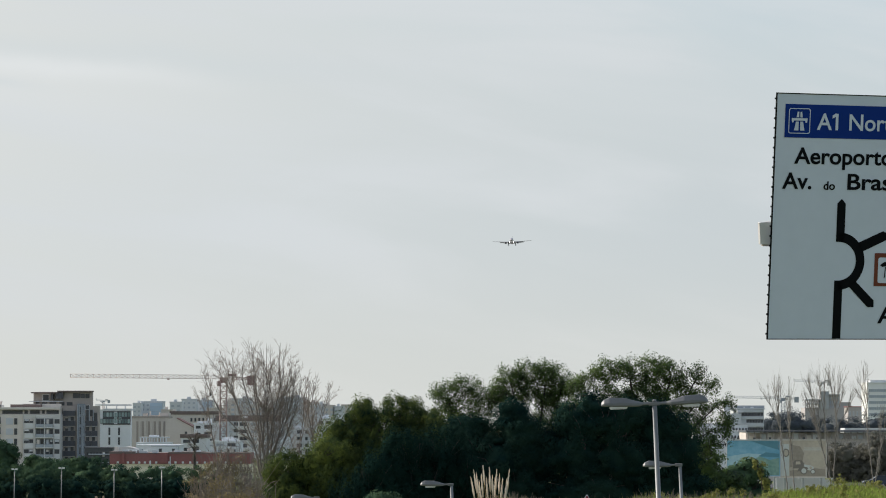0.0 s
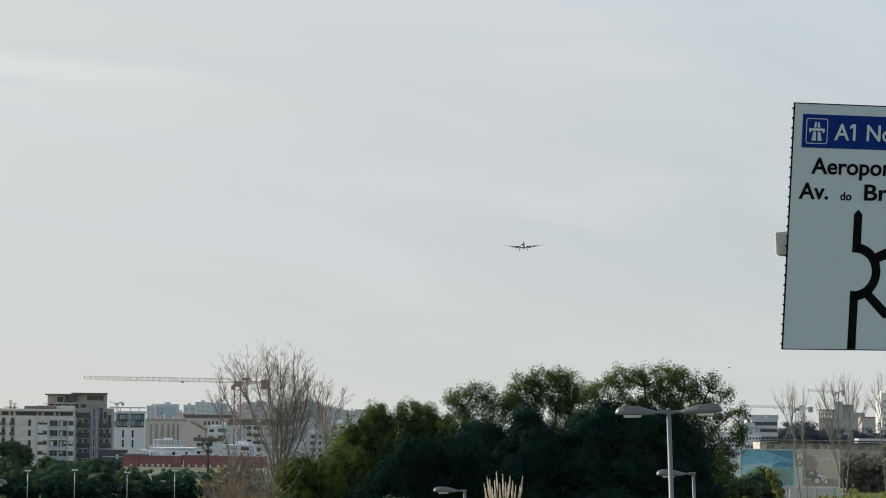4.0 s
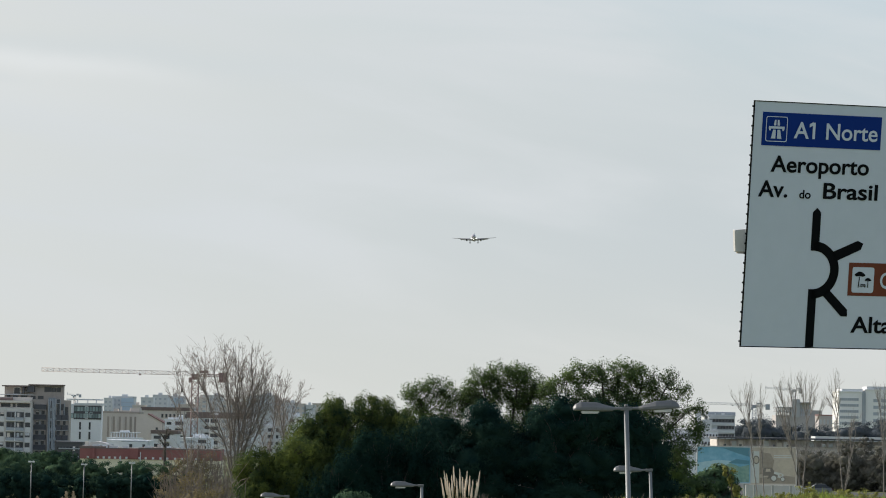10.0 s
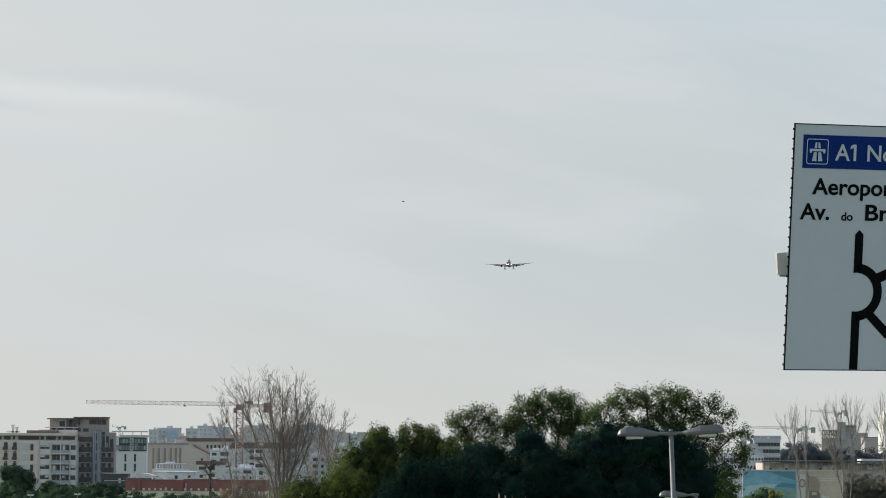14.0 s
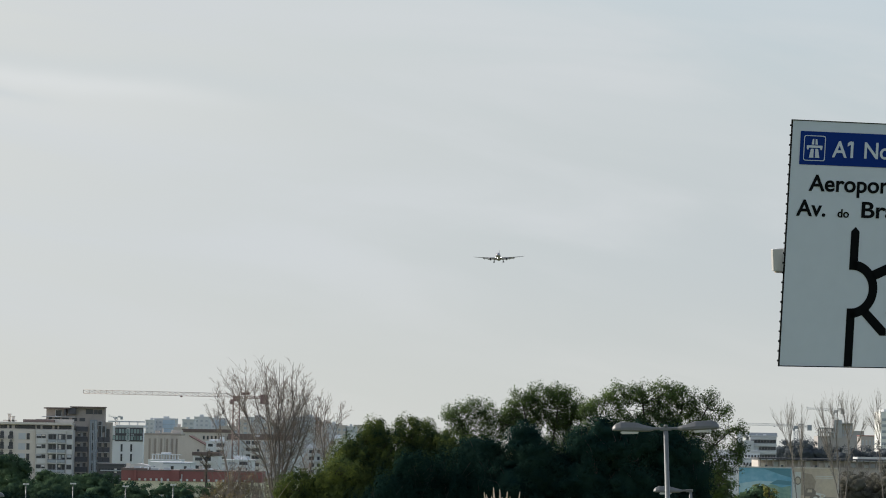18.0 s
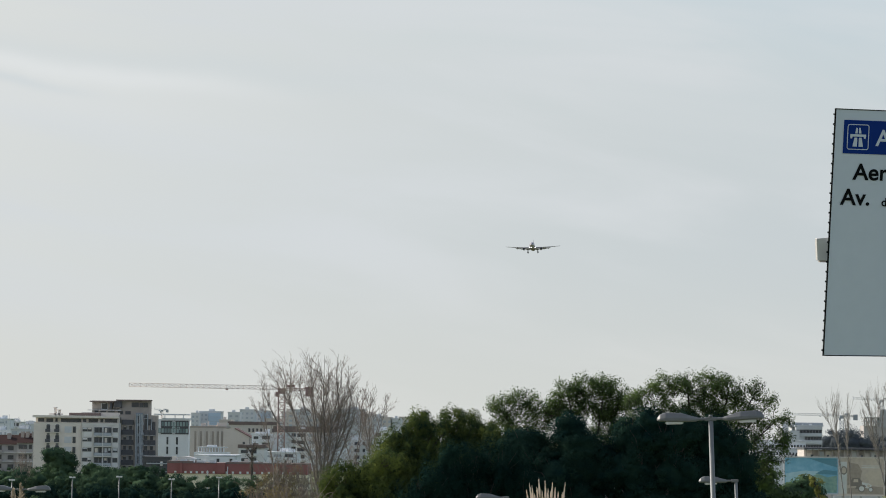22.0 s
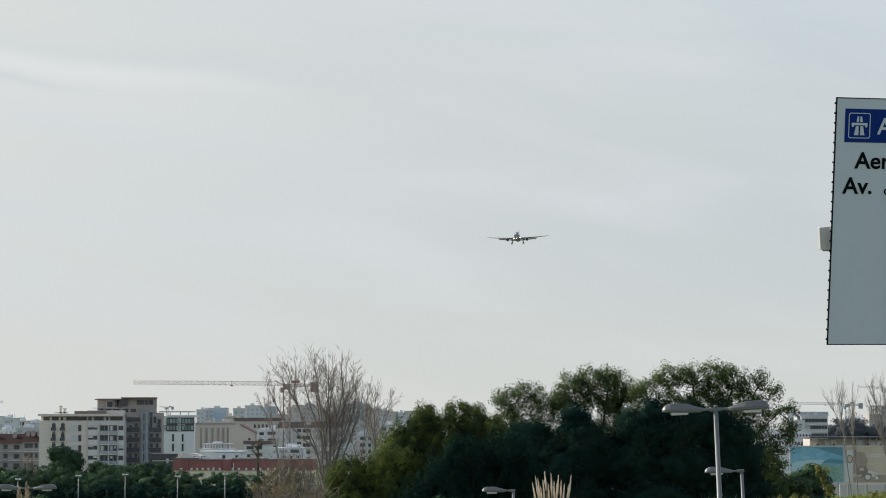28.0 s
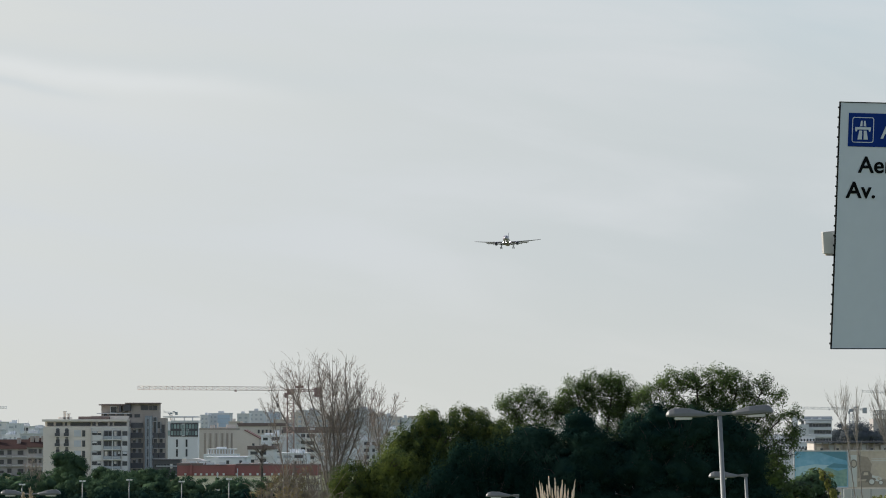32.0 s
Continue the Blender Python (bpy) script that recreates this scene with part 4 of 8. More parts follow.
WHERE = {1: (66.39, 468), 2: (70.28, 475), 3: (71.53, 466), 4: (75.95, 472)}
CON = {1: 6.8, 2: 7.01, 3: 6.12, 4: 7.21}
make_grove()


def fan_tree(name, label, x, y, fan, seed, group="", stem=0.087, bend=1.5, low=0.42, twigs_n=34, reach=1.0, fine=1.0, sub=2, spread=0.42, upright=1.0, forks=0, fork=0.0):
    """Bare stems from one foot; fan: x offset and height above the datum of each stem's tip."""
    base = float(ground_height(x, y))
    rng = np.random.default_rng(seed)
    tree = thing(name, label, "tree", pose(x, y, base), group)
    stems, twigs, runs = [], [], []
    for u, z in fan:
        h = z - base
        foot = rng.normal() * 0.10
        side = rng.normal() * 0.6
        pts = [np.array((foot + (u - foot) * max((f - fork) / (1 - fork), 0) ** bend + rng.normal() * 0.04, side * f + rng.normal() * 0.04, h * f)) for f in np.linspace(-0.02, 1, 16)]
        runs.append((pts, stem, low))
        for _ in range(forks):
            k = rng.integers(5, 11)
            a, top = pts[k], pts[15]
            z = a + (top - a) * rng.uniform(0.7, 1.0) + np.array((rng.normal() * 0.75, rng.normal() * 0.7, 0))
            runs.append(([a + (z - a) * f + np.array((0, 0, 0.5 * f * (1 - f))) + rng.normal(size=3) * 0.03 * (f > 0) for f in np.linspace(0, 1, 16)], stem * (1 - k / 16) * 0.8, 0.12))
    for pts, thick, start in runs:
        for k in range(15):
            f, g = 1 - k / 15, 1 - (k + 1) / 15
            stems.append((tuple(pts[k]), tuple(pts[k + 1]), thick * f ** 0.8 + 0.008, thick * g ** 0.8 + 0.008))
        for k in range(twigs_n):
            f = rng.uniform(start, 0.98)
            a = pts[int(f * 15)]
            long = rng.uniform(0.5, 1.9) * (1.1 - 0.5 * f) * reach
            lean = rng.normal(size=2) * spread
            mid = a + np.array((lean[0] * 0.7, lean[1] * 0.7, 0.5 * upright)) * long
            tip = mid + np.array((lean[0] * 0.3, lean[1] * 0.3, 0.6 * upright)) * long
            twigs += [(tuple(a), tuple(mid), 0.018 * fine, 0.013 * fine), (tuple(mid), tuple(tip), 0.013 * fine, 0.007 * fine)]
            for _ in range(sub):
                g = rng.uniform(0.2, 1.6)
                q = a + (mid - a) * g if g < 1 else mid + (tip - mid) * (g - 1)
                twigs.append((tuple(q), tuple(q + np.array((rng.normal() * 0.26, rng.normal() * 0.26, 0.34)) * long * rng.uniform(0.5, 1.1)), 0.011 * fine, 0.006 * fine))
    for nm, some, mat, sides in (("trunk", stems, BARK, 6), ("twig_mass", twigs, TWIG, 3)):
        ob = new(nm, limbs_mesh(nm, some, mat, sides))
        ob.parent = tree
        if nm == "twig_mass":
            tagged(ob, kind="stuff")


def broom_tree(name, label, x, y, limbs, seed, thick=0.058, many=25, reach=0.92, thin=0.0068, lean=1.0, bushy=5, group="", wild=0.08, extra=1, bark=None, twig=None):
    """A bare tree of straight rising limbs that branch three times; limbs: points from low to tip, heights above the datum."""
    base = float(ground_height(x, y))
    rng = np.random.default_rng(seed)
    tree = thing(name, label, "tree", pose(x, y, base), group)
    stems, twigs = [], []

    def shoot(out, a, way, long, r0, r1, steps, bow):
        pts, at = [a], a
        for k in range(steps):
            way = unit((way + np.array((0, 0, bow)) + rng.normal(size=3) * wild)[None])[0]
            z = at + way * long / steps
            out.append((tuple(at), tuple(z), r0 + (r1 - r0) * k / steps, r0 + (r1 - r0) * (k + 1) / steps))
            pts.append(z)
            at = z
        return pts

    def off(way, angle):
        side = rng.normal(size=3) * np.array((1, 0.8, 0.5))
        side -= way * side.dot(way)
        return unit((way * math.cos(angle) + unit(side[None])[0] * math.sin(angle))[None])[0]

    wood = np.zeros((0, 3))
    lines = [[np.array((q[0], q[1], q[2] - base)) for q in limb_pts] for limb_pts in limbs]
    # thinner limbs fork off beside the main ones
    for key in list(lines[1:]) * extra:
        cut = rng.integers(1, max(2, len(key) - 2))
        slide = np.array((rng.normal() * 0.55, rng.normal() * 0.7, -abs(rng.normal()) * 0.6))
        lines.append([q + slide * (k / (len(key) - cut)) for k, q in enumerate(key[cut:])])
    for i, key in enumerate(lines):
        low = 0.18 if i else 0.5
        if not i:
            key.insert(0, np.array((key[0][0], key[0][1], -0.3)))
        else:
            # each later limb springs from the nearest wood
            key[0] = wood[np.linalg.norm(wood - key[0], axis=1).argmin()]
        run = np.concatenate([[0], np.cumsum([np.linalg.norm(z - a) for a, z in zip(key, key[1:])])])
        n = max(6, int(run[-1] / 0.3))
        s = np.linspace(0, run[-1], n + 1)
        pts = np.stack([np.interp(s, run, [q[k] for q in key]) for k in range(3)], 1)
        soft = pts.copy()
        for _ in range(2):
            soft[1:-1] = (soft[:-2] + 2 * soft[1:-1] + soft[2:]) / 4
        soft[1:-1] += rng.normal(size=(n - 1, 3)) * 0.013
        wood = np.concatenate([wood, soft])
        w = thick * (0.30 + 0.70 * run[-1] / 9) * (1.0 if i < len(limbs) else 0.45)
        size = lambda f: w * (1 - f) ** 0.9 + 0.008
        for k in range(n):
            stems.append((tuple(soft[k]), tuple(soft[k + 1]), size(k / n), size((k + 1) / n)))
        for q in range(int(many * run[-1] / 5)):
            f = 1 - (1 - low) * rng.random() ** 0.75
            k = min(int(f * n), n - 1)
            way = unit((soft[k + 1] - soft[k])[None])[0]
            one = rng.uniform(0.5, 2.0) * (1.2 - 0.72 * f) * reach
            first = shoot(twigs, soft[k], off(way, rng.uniform(0.35, 0.95) * lean), one, min(size(f) * 0.5, 0.012), thin, 5, 0.07)
            for _ in range(rng.integers(bushy - 2, bushy + 2)):
                m = rng.integers(1, 6)
                way2 = unit((first[m] - first[m - 1])[None])[0]
                second = shoot(twigs, first[m], off(way2, rng.uniform(0.3, 0.8) * lean), one * rng.uniform(0.2, 0.5), thin, thin * 0.7, 3, 0.07)
                for _ in range(rng.integers(0, bushy // 2 + 1)):
                    m2 = rng.integers(1, 4)
                    shoot(twigs, second[m2], off(unit((second[m2] - second[m2 - 1])[None])[0], rng.uniform(0.4, 0.9)), rng.uniform(0.08, 0.24), thin * 0.9, thin * 0.5, 1, 0.1)
    for nm, some, mat, sides in (("trunk", stems, bark or BARK, 6), ("twig_mass", twigs, twig or TWIG, 3)):
        ob = new(nm, limbs_mesh(nm, some, mat, sides))
        ob.parent = tree
        if nm == "twig_mass":
            tagged(ob, kind="stuff")


broom_tree("bare_tree", "tall leafless tree with fine upright grey-brown twigs", -11.07, 190,
           [[(0.21, 0.0, 4.2), (0.11, 0.0, 5.54), (-0.07, 0.0, 7.89), (-0.07, 0.0, 10.25), (0.04, 0.0, 12.0), (0.46, 0.0, 13.69)], [(0.14, 0.0, 4.73), (-0.39, 0.2, 7.08), (-0.74, 0.4, 8.84), (-1.44, 0.6, 10.35), (-2.04, 0.8, 11.62), (-2.95, 1.0, 13.16), (-3.65, 1.2, 14.01)], [(-0.28, -0.0, 6.77), (-0.56, -0.15, 8.35), (-1.19, -0.3, 9.4), (-1.72, -0.45, 11.05), (-2.25, -0.6, 12.57), (-2.71, -0.75, 14.15)], [(0.04, 0.0, 5.43), (-0.25, 0.12, 7.29), (-0.39, 0.25, 9.65), (-0.6, 0.38, 11.41), (-0.91, 0.5, 12.92), (-0.74, 0.62, 14.43)], [(0.11, -0.0, 5.78), (0.11, -0.23, 7.89), (0.56, -0.45, 10.25), (0.88, -0.68, 11.65), (1.27, -0.9, 13.16), (1.16, -1.12, 14.43)], [(0.21, 0.0, 5.78), (0.35, 0.23, 7.89), (0.6, 0.45, 10.0), (0.32, 0.68, 12.0), (-0.21, 0.9, 13.41), (-0.35, 1.12, 14.57)], [(0.39, -0.0, 5.78), (0.56, -0.1, 8.35), (1.34, -0.2, 9.89), (1.79, -0.3, 11.65), (1.97, -0.4, 13.27)], [(-0.07, 0.0, 7.89), (-0.49, 0.15, 9.82), (-1.12, 0.3, 11.41), (-1.48, 0.45, 12.81), (-1.34, 0.6, 13.87)], [(-0.07, -0.0, 9.65), (0.21, -0.2, 11.41), (0.42, -0.4, 12.81), (0.35, -0.6, 14.39)], [(-0.67, 0.0, 8.77), (-1.72, 0.07, 9.47), (-2.78, 0.15, 10.53), (-3.58, 0.22, 12.11), (-3.87, 0.3, 13.16)], [(0.28, 0.0, 7.54), (0.98, 0.1, 9.47), (1.48, 0.2, 11.05), (1.65, 0.3, 12.81)], [(0.56, -0.0, 9.82), (1.12, -0.12, 11.41), (1.62, -0.25, 12.46), (1.72, -0.38, 13.58)], [(-1.72, 0.0, 11.05), (-2.11, 0.17, 12.18), (-1.97, 0.35, 13.44), (-2.14, 0.52, 14.36)], [(0.35, 0.0, 6.2), (0.9, 0.2, 9.2), (1.05, 0.4, 11.6), (0.85, 0.5, 13.6), (0.95, 0.5, 14.85)], [(0.1, 0.0, 7.0), (-0.2, -0.2, 9.6), (-0.55, -0.3, 12.0), (-0.85, -0.4, 14.9)],
            [(0.2, 0.0, 6.4), (0.2, 0.1, 9.0), (0.05, 0.2, 12.2), (0.1, 0.2, 14.8)], [(0.45, 0.0, 6.0), (1.25, -0.1, 8.8), (2.0, -0.2, 10.8), (2.3, -0.2, 12.6)]], 31)
broom_tree("bare_tree", "smaller leafless tree with spreading fine twigs", -9.23, 192,
           [[(0.21, 0.0, 4.32), (0.07, 0.0, 7.51), (-0.46, 0.0, 9.4), (-0.99, 0.0, 10.71), (-1.35, 0.0, 12.13)], [(0.21, 0.0, 4.67), (0.18, 0.12, 8.12), (0.46, 0.25, 10.25), (0.6, 0.38, 12.8)], [(0.36, -0.0, 4.32), (1.14, -0.1, 7.51), (1.07, -0.2, 9.64), (0.96, -0.3, 11.07), (1.42, -0.4, 13.0)], [(1.14, 0.0, 7.51), (1.24, 0.15, 9.04), (1.67, 0.3, 10.89), (2.2, 0.45, 12.3)], [(1.1, -0.0, 8.93), (0.75, -0.07, 10.53), (0.82, -0.15, 12.2)]], 32, thick=0.05, many=26, reach=0.85)
broom_tree("bare_tree", "thin leafless sapling with a few long upright stems", -14.24, 191,
           [[(0.21, 0.0, 4.35), (0.14, 0.0, 7.99), (-0.35, 0.0, 9.89), (-0.99, 0.0, 11.41), (-1.34, 0.0, 12.19)], [(0.14, 0.0, 7.53), (-0.21, 0.1, 9.22), (-0.49, 0.2, 10.88), (-0.67, 0.3, 12.65)]], 33, thick=0.045, many=12, reach=0.9)
broom_tree("pollard", "dark pollarded tree with a bristling head of short twigs", -48.65, 600,
           [[(0.0, 0.0, 0.0), (0.0, 0.0, 3.5), (0.05, 0.0, 6.6)], [(0.0, 0.0, 5.4), (-0.7, 0.1, 6.4), (-1.2, 0.1, 7.2)], [(0.0, 0.0, 5.6), (0.6, 0.1, 6.5), (1.1, 0.1, 7.3)], [(0.0, 0.0, 5.9), (0.2, 0.2, 6.8), (0.15, 0.2, 7.7)], [(0.0, 0.0, 4.2), (-0.8, 0.0, 5.2), (-1.3, 0.0, 5.6)]],
           48, thick=0.45, many=40, reach=0.7, thin=0.022, lean=1.2, bushy=4, bark=BARK_DARK, twig=TWIG_DARK)
fan_tree("bare_tree", "thin grey leafless tree before the flats", -84.49, 540,
         [(-1.4, 4.71), (-0.6, 5.91), (0.2, 6.3), (1.0, 5.51), (1.6, 4.11)],
         33, bend=1.1, low=0.3, twigs_n=30, reach=1.2, fine=1.6, sub=3, stem=0.1)
broom_tree("bare_poplar", "slender leafless poplar, pale stems and upright twigs", 28.34, 252,
           [[(0.0, 0.0, 4.5), (-0.47, 0.0, 8.14), (-0.7, 0.0, 10.47), (-0.7, 0.0, 13.59)], [(-0.56, 0.0, 9.39), (-1.26, 0.07, 11.03), (-1.58, 0.15, 12.38)], [(-0.65, -0.0, 10.33), (-0.98, -0.07, 11.96), (-1.07, -0.15, 13.12)], [(-0.65, 0.0, 10.79), (-0.42, 0.05, 12.94)]],
           41, thick=0.048, many=26, reach=0.95, thin=0.0062, lean=0.36, bushy=3, wild=0.03, extra=2, twig=TWIG_PALE, group="bare poplars beside the road")
broom_tree("bare_poplar", "slender leafless poplar, pale stems and upright twigs", 29.58, 258,
           [[(0.0, 0.0, 4.37), (-0.19, 0.0, 7.61), (-0.43, 0.0, 9.71), (-0.38, 0.0, 13.58)], [(-0.38, 0.0, 10.1), (-0.1, 0.07, 12.48)], [(-0.38, -0.0, 9.86), (-0.67, -0.07, 12.0)]],
           42, thick=0.048, many=26, reach=0.95, thin=0.0062, lean=0.36, bushy=3, wild=0.03, extra=2, twig=TWIG_PALE, group="bare poplars beside the road")
broom_tree("bare_poplar", "slender leafless poplar, pale stems and upright twigs", 32.26, 255,
           [[(0.05, 0.0, 4.29), (-0.38, 0.0, 9.25), (-0.52, 0.0, 10.8), (-0.38, 0.0, 14.39)], [(-0.14, 0.0, 5.0), (-0.75, 0.1, 8.11), (-1.23, 0.2, 10.19), (-2.17, 0.3, 12.5)], [(-1.13, -0.0, 10.0), (-1.46, -0.1, 11.74), (-1.84, -0.2, 13.63)], [(-0.52, 0.0, 10.57), (-0.85, 0.07, 12.69), (-1.08, 0.15, 13.96)], [(-0.75, -0.0, 8.11), (-0.94, -0.05, 10.33), (-1.41, -0.1, 12.45)]],
           43, thick=0.048, many=26, reach=0.95, thin=0.0062, lean=0.36, bushy=3, wild=0.03, extra=2, twig=TWIG_PALE, group="bare poplars beside the road")
broom_tree("bare_poplar", "slender leafless poplar, pale stems and upright twigs", 31.86, 250,
           [[(-0.05, 0.0, 4.78), (0.28, 0.0, 9.26), (0.18, 0.0, 11.57), (0.09, 0.0, 14.3)], [(0.23, 0.0, 11.02), (0.51, 0.1, 12.4), (0.74, 0.2, 13.7)], [(0.23, -0.0, 9.4), (1.16, -0.1, 10.79), (1.48, -0.2, 12.27)], [(0.32, 0.0, 10.32), (0.79, 0.07, 11.94), (0.92, 0.15, 12.73)], [(0.23, -0.0, 10.79), (-0.14, -0.07, 12.64), (-0.28, -0.15, 14.12)]],
           44, thick=0.048, many=26, reach=0.95, thin=0.0062, lean=0.36, bushy=3, wild=0.03, extra=2, twig=TWIG_PALE, group="bare poplars beside the road")
broom_tree("bare_poplar", "slender leafless poplar, pale stems and upright twigs", 36.17, 258,
           [[(0.1, 0.0, 4.37), (-0.24, 0.0, 7.81), (-0.48, 0.0, 10.33), (-0.38, 0.0, 11.62), (-0.33, 0.0, 14.2)], [(-0.48, 0.0, 10.57), (-0.81, 0.07, 11.77), (-1.43, 0.15, 12.77)], [(-0.43, -0.0, 11.29), (-0.72, -0.07, 12.48), (-1.05, -0.15, 13.48)], [(-0.38, 0.0, 11.77), (-0.62, 0.05, 13.2), (-0.72, 0.1, 14.25)]],
           46, thick=0.048, many=26, reach=0.95, thin=0.0062, lean=0.36, bushy=3, wild=0.03, extra=2, twig=TWIG_PALE, group="bare poplars beside the road")
broom_tree("bare_poplar", "slender leafless poplar, pale stems and upright twigs", 37.68, 266,
           [[(-0.2, 0.0, 4.44), (0.15, 0.0, 6.41), (0.44, 0.0, 8.23), (0.74, 0.0, 10.0)], [(0.34, 0.0, 7.88), (0.3, 0.07, 9.36), (0.44, 0.15, 10.84)]],
           45, thick=0.048, many=26, reach=0.95, thin=0.0062, lean=0.36, bushy=3, wild=0.03, extra=2, twig=TWIG_PALE, group="bare poplars beside the road")
broom_tree("bare_poplar", "slender leafless poplar, pale stems and upright twigs", 40.32, 262,
           [[(0.0, 0.0, 4.28), (-0.05, 0.0, 7.92), (0.0, 0.0, 14.02)], [(0.0, 0.0, 8.4), (-0.34, 0.07, 11.31), (-0.48, 0.15, 13.63)], [(0.0, -0.0, 8.89), (0.39, -0.07, 11.31), (0.58, -0.15, 13.44)]],
           47, thick=0.048, many=26, reach=0.95, thin=0.0062, lean=0.36, bushy=3, wild=0.03, extra=2, twig=TWIG_PALE, group="bare poplars beside the road")


def brush(name, label, x, y, width, top, seed, leaf, sticks_n=160, leaves=2500, size=0.07, category="bush", twig=None):
    """A thicket of crossing canes with a few leaves."""
    base = float(ground_height(x, y))
    rng = np.random.default_rng(seed)
    bush = thing(name, label, category, pose(x, y, base))
    sticks = []
    h = top - base
    for _ in range(sticks_n):
        u = rng.uniform(-0.5, 0.5)
        p = np.array((u * width * 0.8, rng.uniform(-0.8, 0.8), -0.1))
        q = p + np.array((rng.normal() * 0.6 + u * 0.5, rng.normal() * 0.5, h * (1 - 1.5 * u * u) * rng.uniform(0.6, 1.05)))
        pts = limb(rng, sticks, p, q, 0.035, 0.012, 4, 0.04)
        for r in pts[2:]:
            limb(rng, sticks, r, r + rng.normal(size=3) * 0.5 + np.array((0, 0, 0.4)), 0.016, 0.008, 2, 0.06)
    canes = new("cane_mass", limbs_mesh("cane_mass", sticks, twig or TWIG, 3))
    canes.parent = bush
    tagged(canes, kind="stuff")
    blobs = [(u * width, 0, h * v * (1 - 1.2 * u * u), width * 0.17, 0.8, h * 0.16) for u in (-0.38, -0.15, 0.1, 0.35) for v in (0.45, 0.8)]
    leafage = new("leafage", foliage("leafage", blobs, 90, leaves, size, leaf, seed, 0.3, 0, 0.5))
    leafage.parent = bush
    tagged(leafage, kind="stuff")
    return bush


brush("thicket", "tangled dry thicket with ochre leaves below bare trees", -11.47, 165, 3.6, 7.6, 71, DRY, 130, 6500, 0.05, twig=TWIG_DARK)
brush("thicket", "tangled ochre shrub with sunlit dry leaves", -10.1, 150, 2.8, 6.85, 73, DRY, 90, 8000, 0.05, twig=TWIG_DARK)
brush("thicket", "wide brown leafless thicket behind the bare trees", -16.0, 235, 6.8, 7.9, 75, DRY, 480, 6000, 0.06, twig=TWIG_DARK)
brush("thicket", "grey-brown leafless thicket beside the road", 63.5, 486, 9.5, 6.9, 72, LEAF_DULL, 260, 9000, 0.10, twig=TWIG_DARK)
brush("thicket", "grey-brown leafless thicket beside the road", 70.13, 480, 6.0, 5.83, 74, DRY, 260, 400, 0.08, twig=TWIG_DARK)


def tree_row(name, label, x0, x1, y, z, seed, n, mat, r=3.0, leaves=30000, size=0.35, rough=0.25, core=0.48):
    rng = np.random.default_rng(seed)
    base = float(ground_height((x0 + x1) / 2, y))
    blobs = []
    for i in range(n):
        rr = r * rng.uniform(0.7, 1.25)
        top = z - base - rr - r * rough * rng.uniform(0, 2)
        cx = (i + 0.5) / n * (x1 - x0) - (x1 - x0) / 2 + rng.normal() * 0.6
        blobs += [(cx, rng.normal() * 1.5, top, rr * 1.2, rr, rr), (cx, rng.normal(), top * 0.5, rr * 1.3, rr, max(top * 0.6, 0.5))]
    ob = new(name, foliage(name, blobs, n * 60, leaves, size, mat, seed, r * 0.2, face=4.0, core=core))
    ob.matrix_world = pose((x0 + x1) / 2, y, base)
    return tagged(ob, label, "trees", kind="stuff")


tree_row("tree_belt", "dense dark green belt of trees behind the road", -84.66, -53.81, 470, 3.95, 51, 12, LEAF_ROW, 1.9, 130000, 0.10)
tree_row("tree_belt", "dull green trees at the foot of the flats", -108.08, -66.47, 600, 2.68, 59, 13, LEAF_ROW, 2.3, 70000, 0.2)
# darker leaf row imitates shade at the foot of the belt
tree_row("belt_foot_shade", "lower leaves of the tree belt, shade put into their colour", -82.5, -34.64, 458, 1.87, 57, 26, LEAF_SHADE, 1.3, 90000, 0.12, 0.3)
tree_row("tree_belt", "lower dark green belt of trees beside the road", -54.64, -34.39, 466, 3.55, 53, 9, LEAF_ROW, 1.6, 90000, 0.10, 0.15)
tree_row("far_woods", "dull distant trees behind the sheds", 80.12, 90.66, 760, 13.23, 52, 5, LEAF_HAZE, 3.6, 60000, 0.18, core=0.52)
tree_row("far_woods", "dull distant trees behind the sheds", 90.88, 131.27, 780, 12.02, 54, 14, LEAF_HAZE, 3.4, 120000, 0.18, core=0.52)
tree_row("far_woods", "distant dark trees along the skyline", 124.84, 151.47, 900, 13.83, 55, 9, LEAF_HAZE, 3.6, 60000, 0.18, core=0.52)
tree_row("roadside_trees", "dull brown-green trees and shrubs beside the road", 58.24, 81.71, 470, 6.96, 58, 15, LEAF_DULL, 1.9, 120000, 0.10, 0.45)


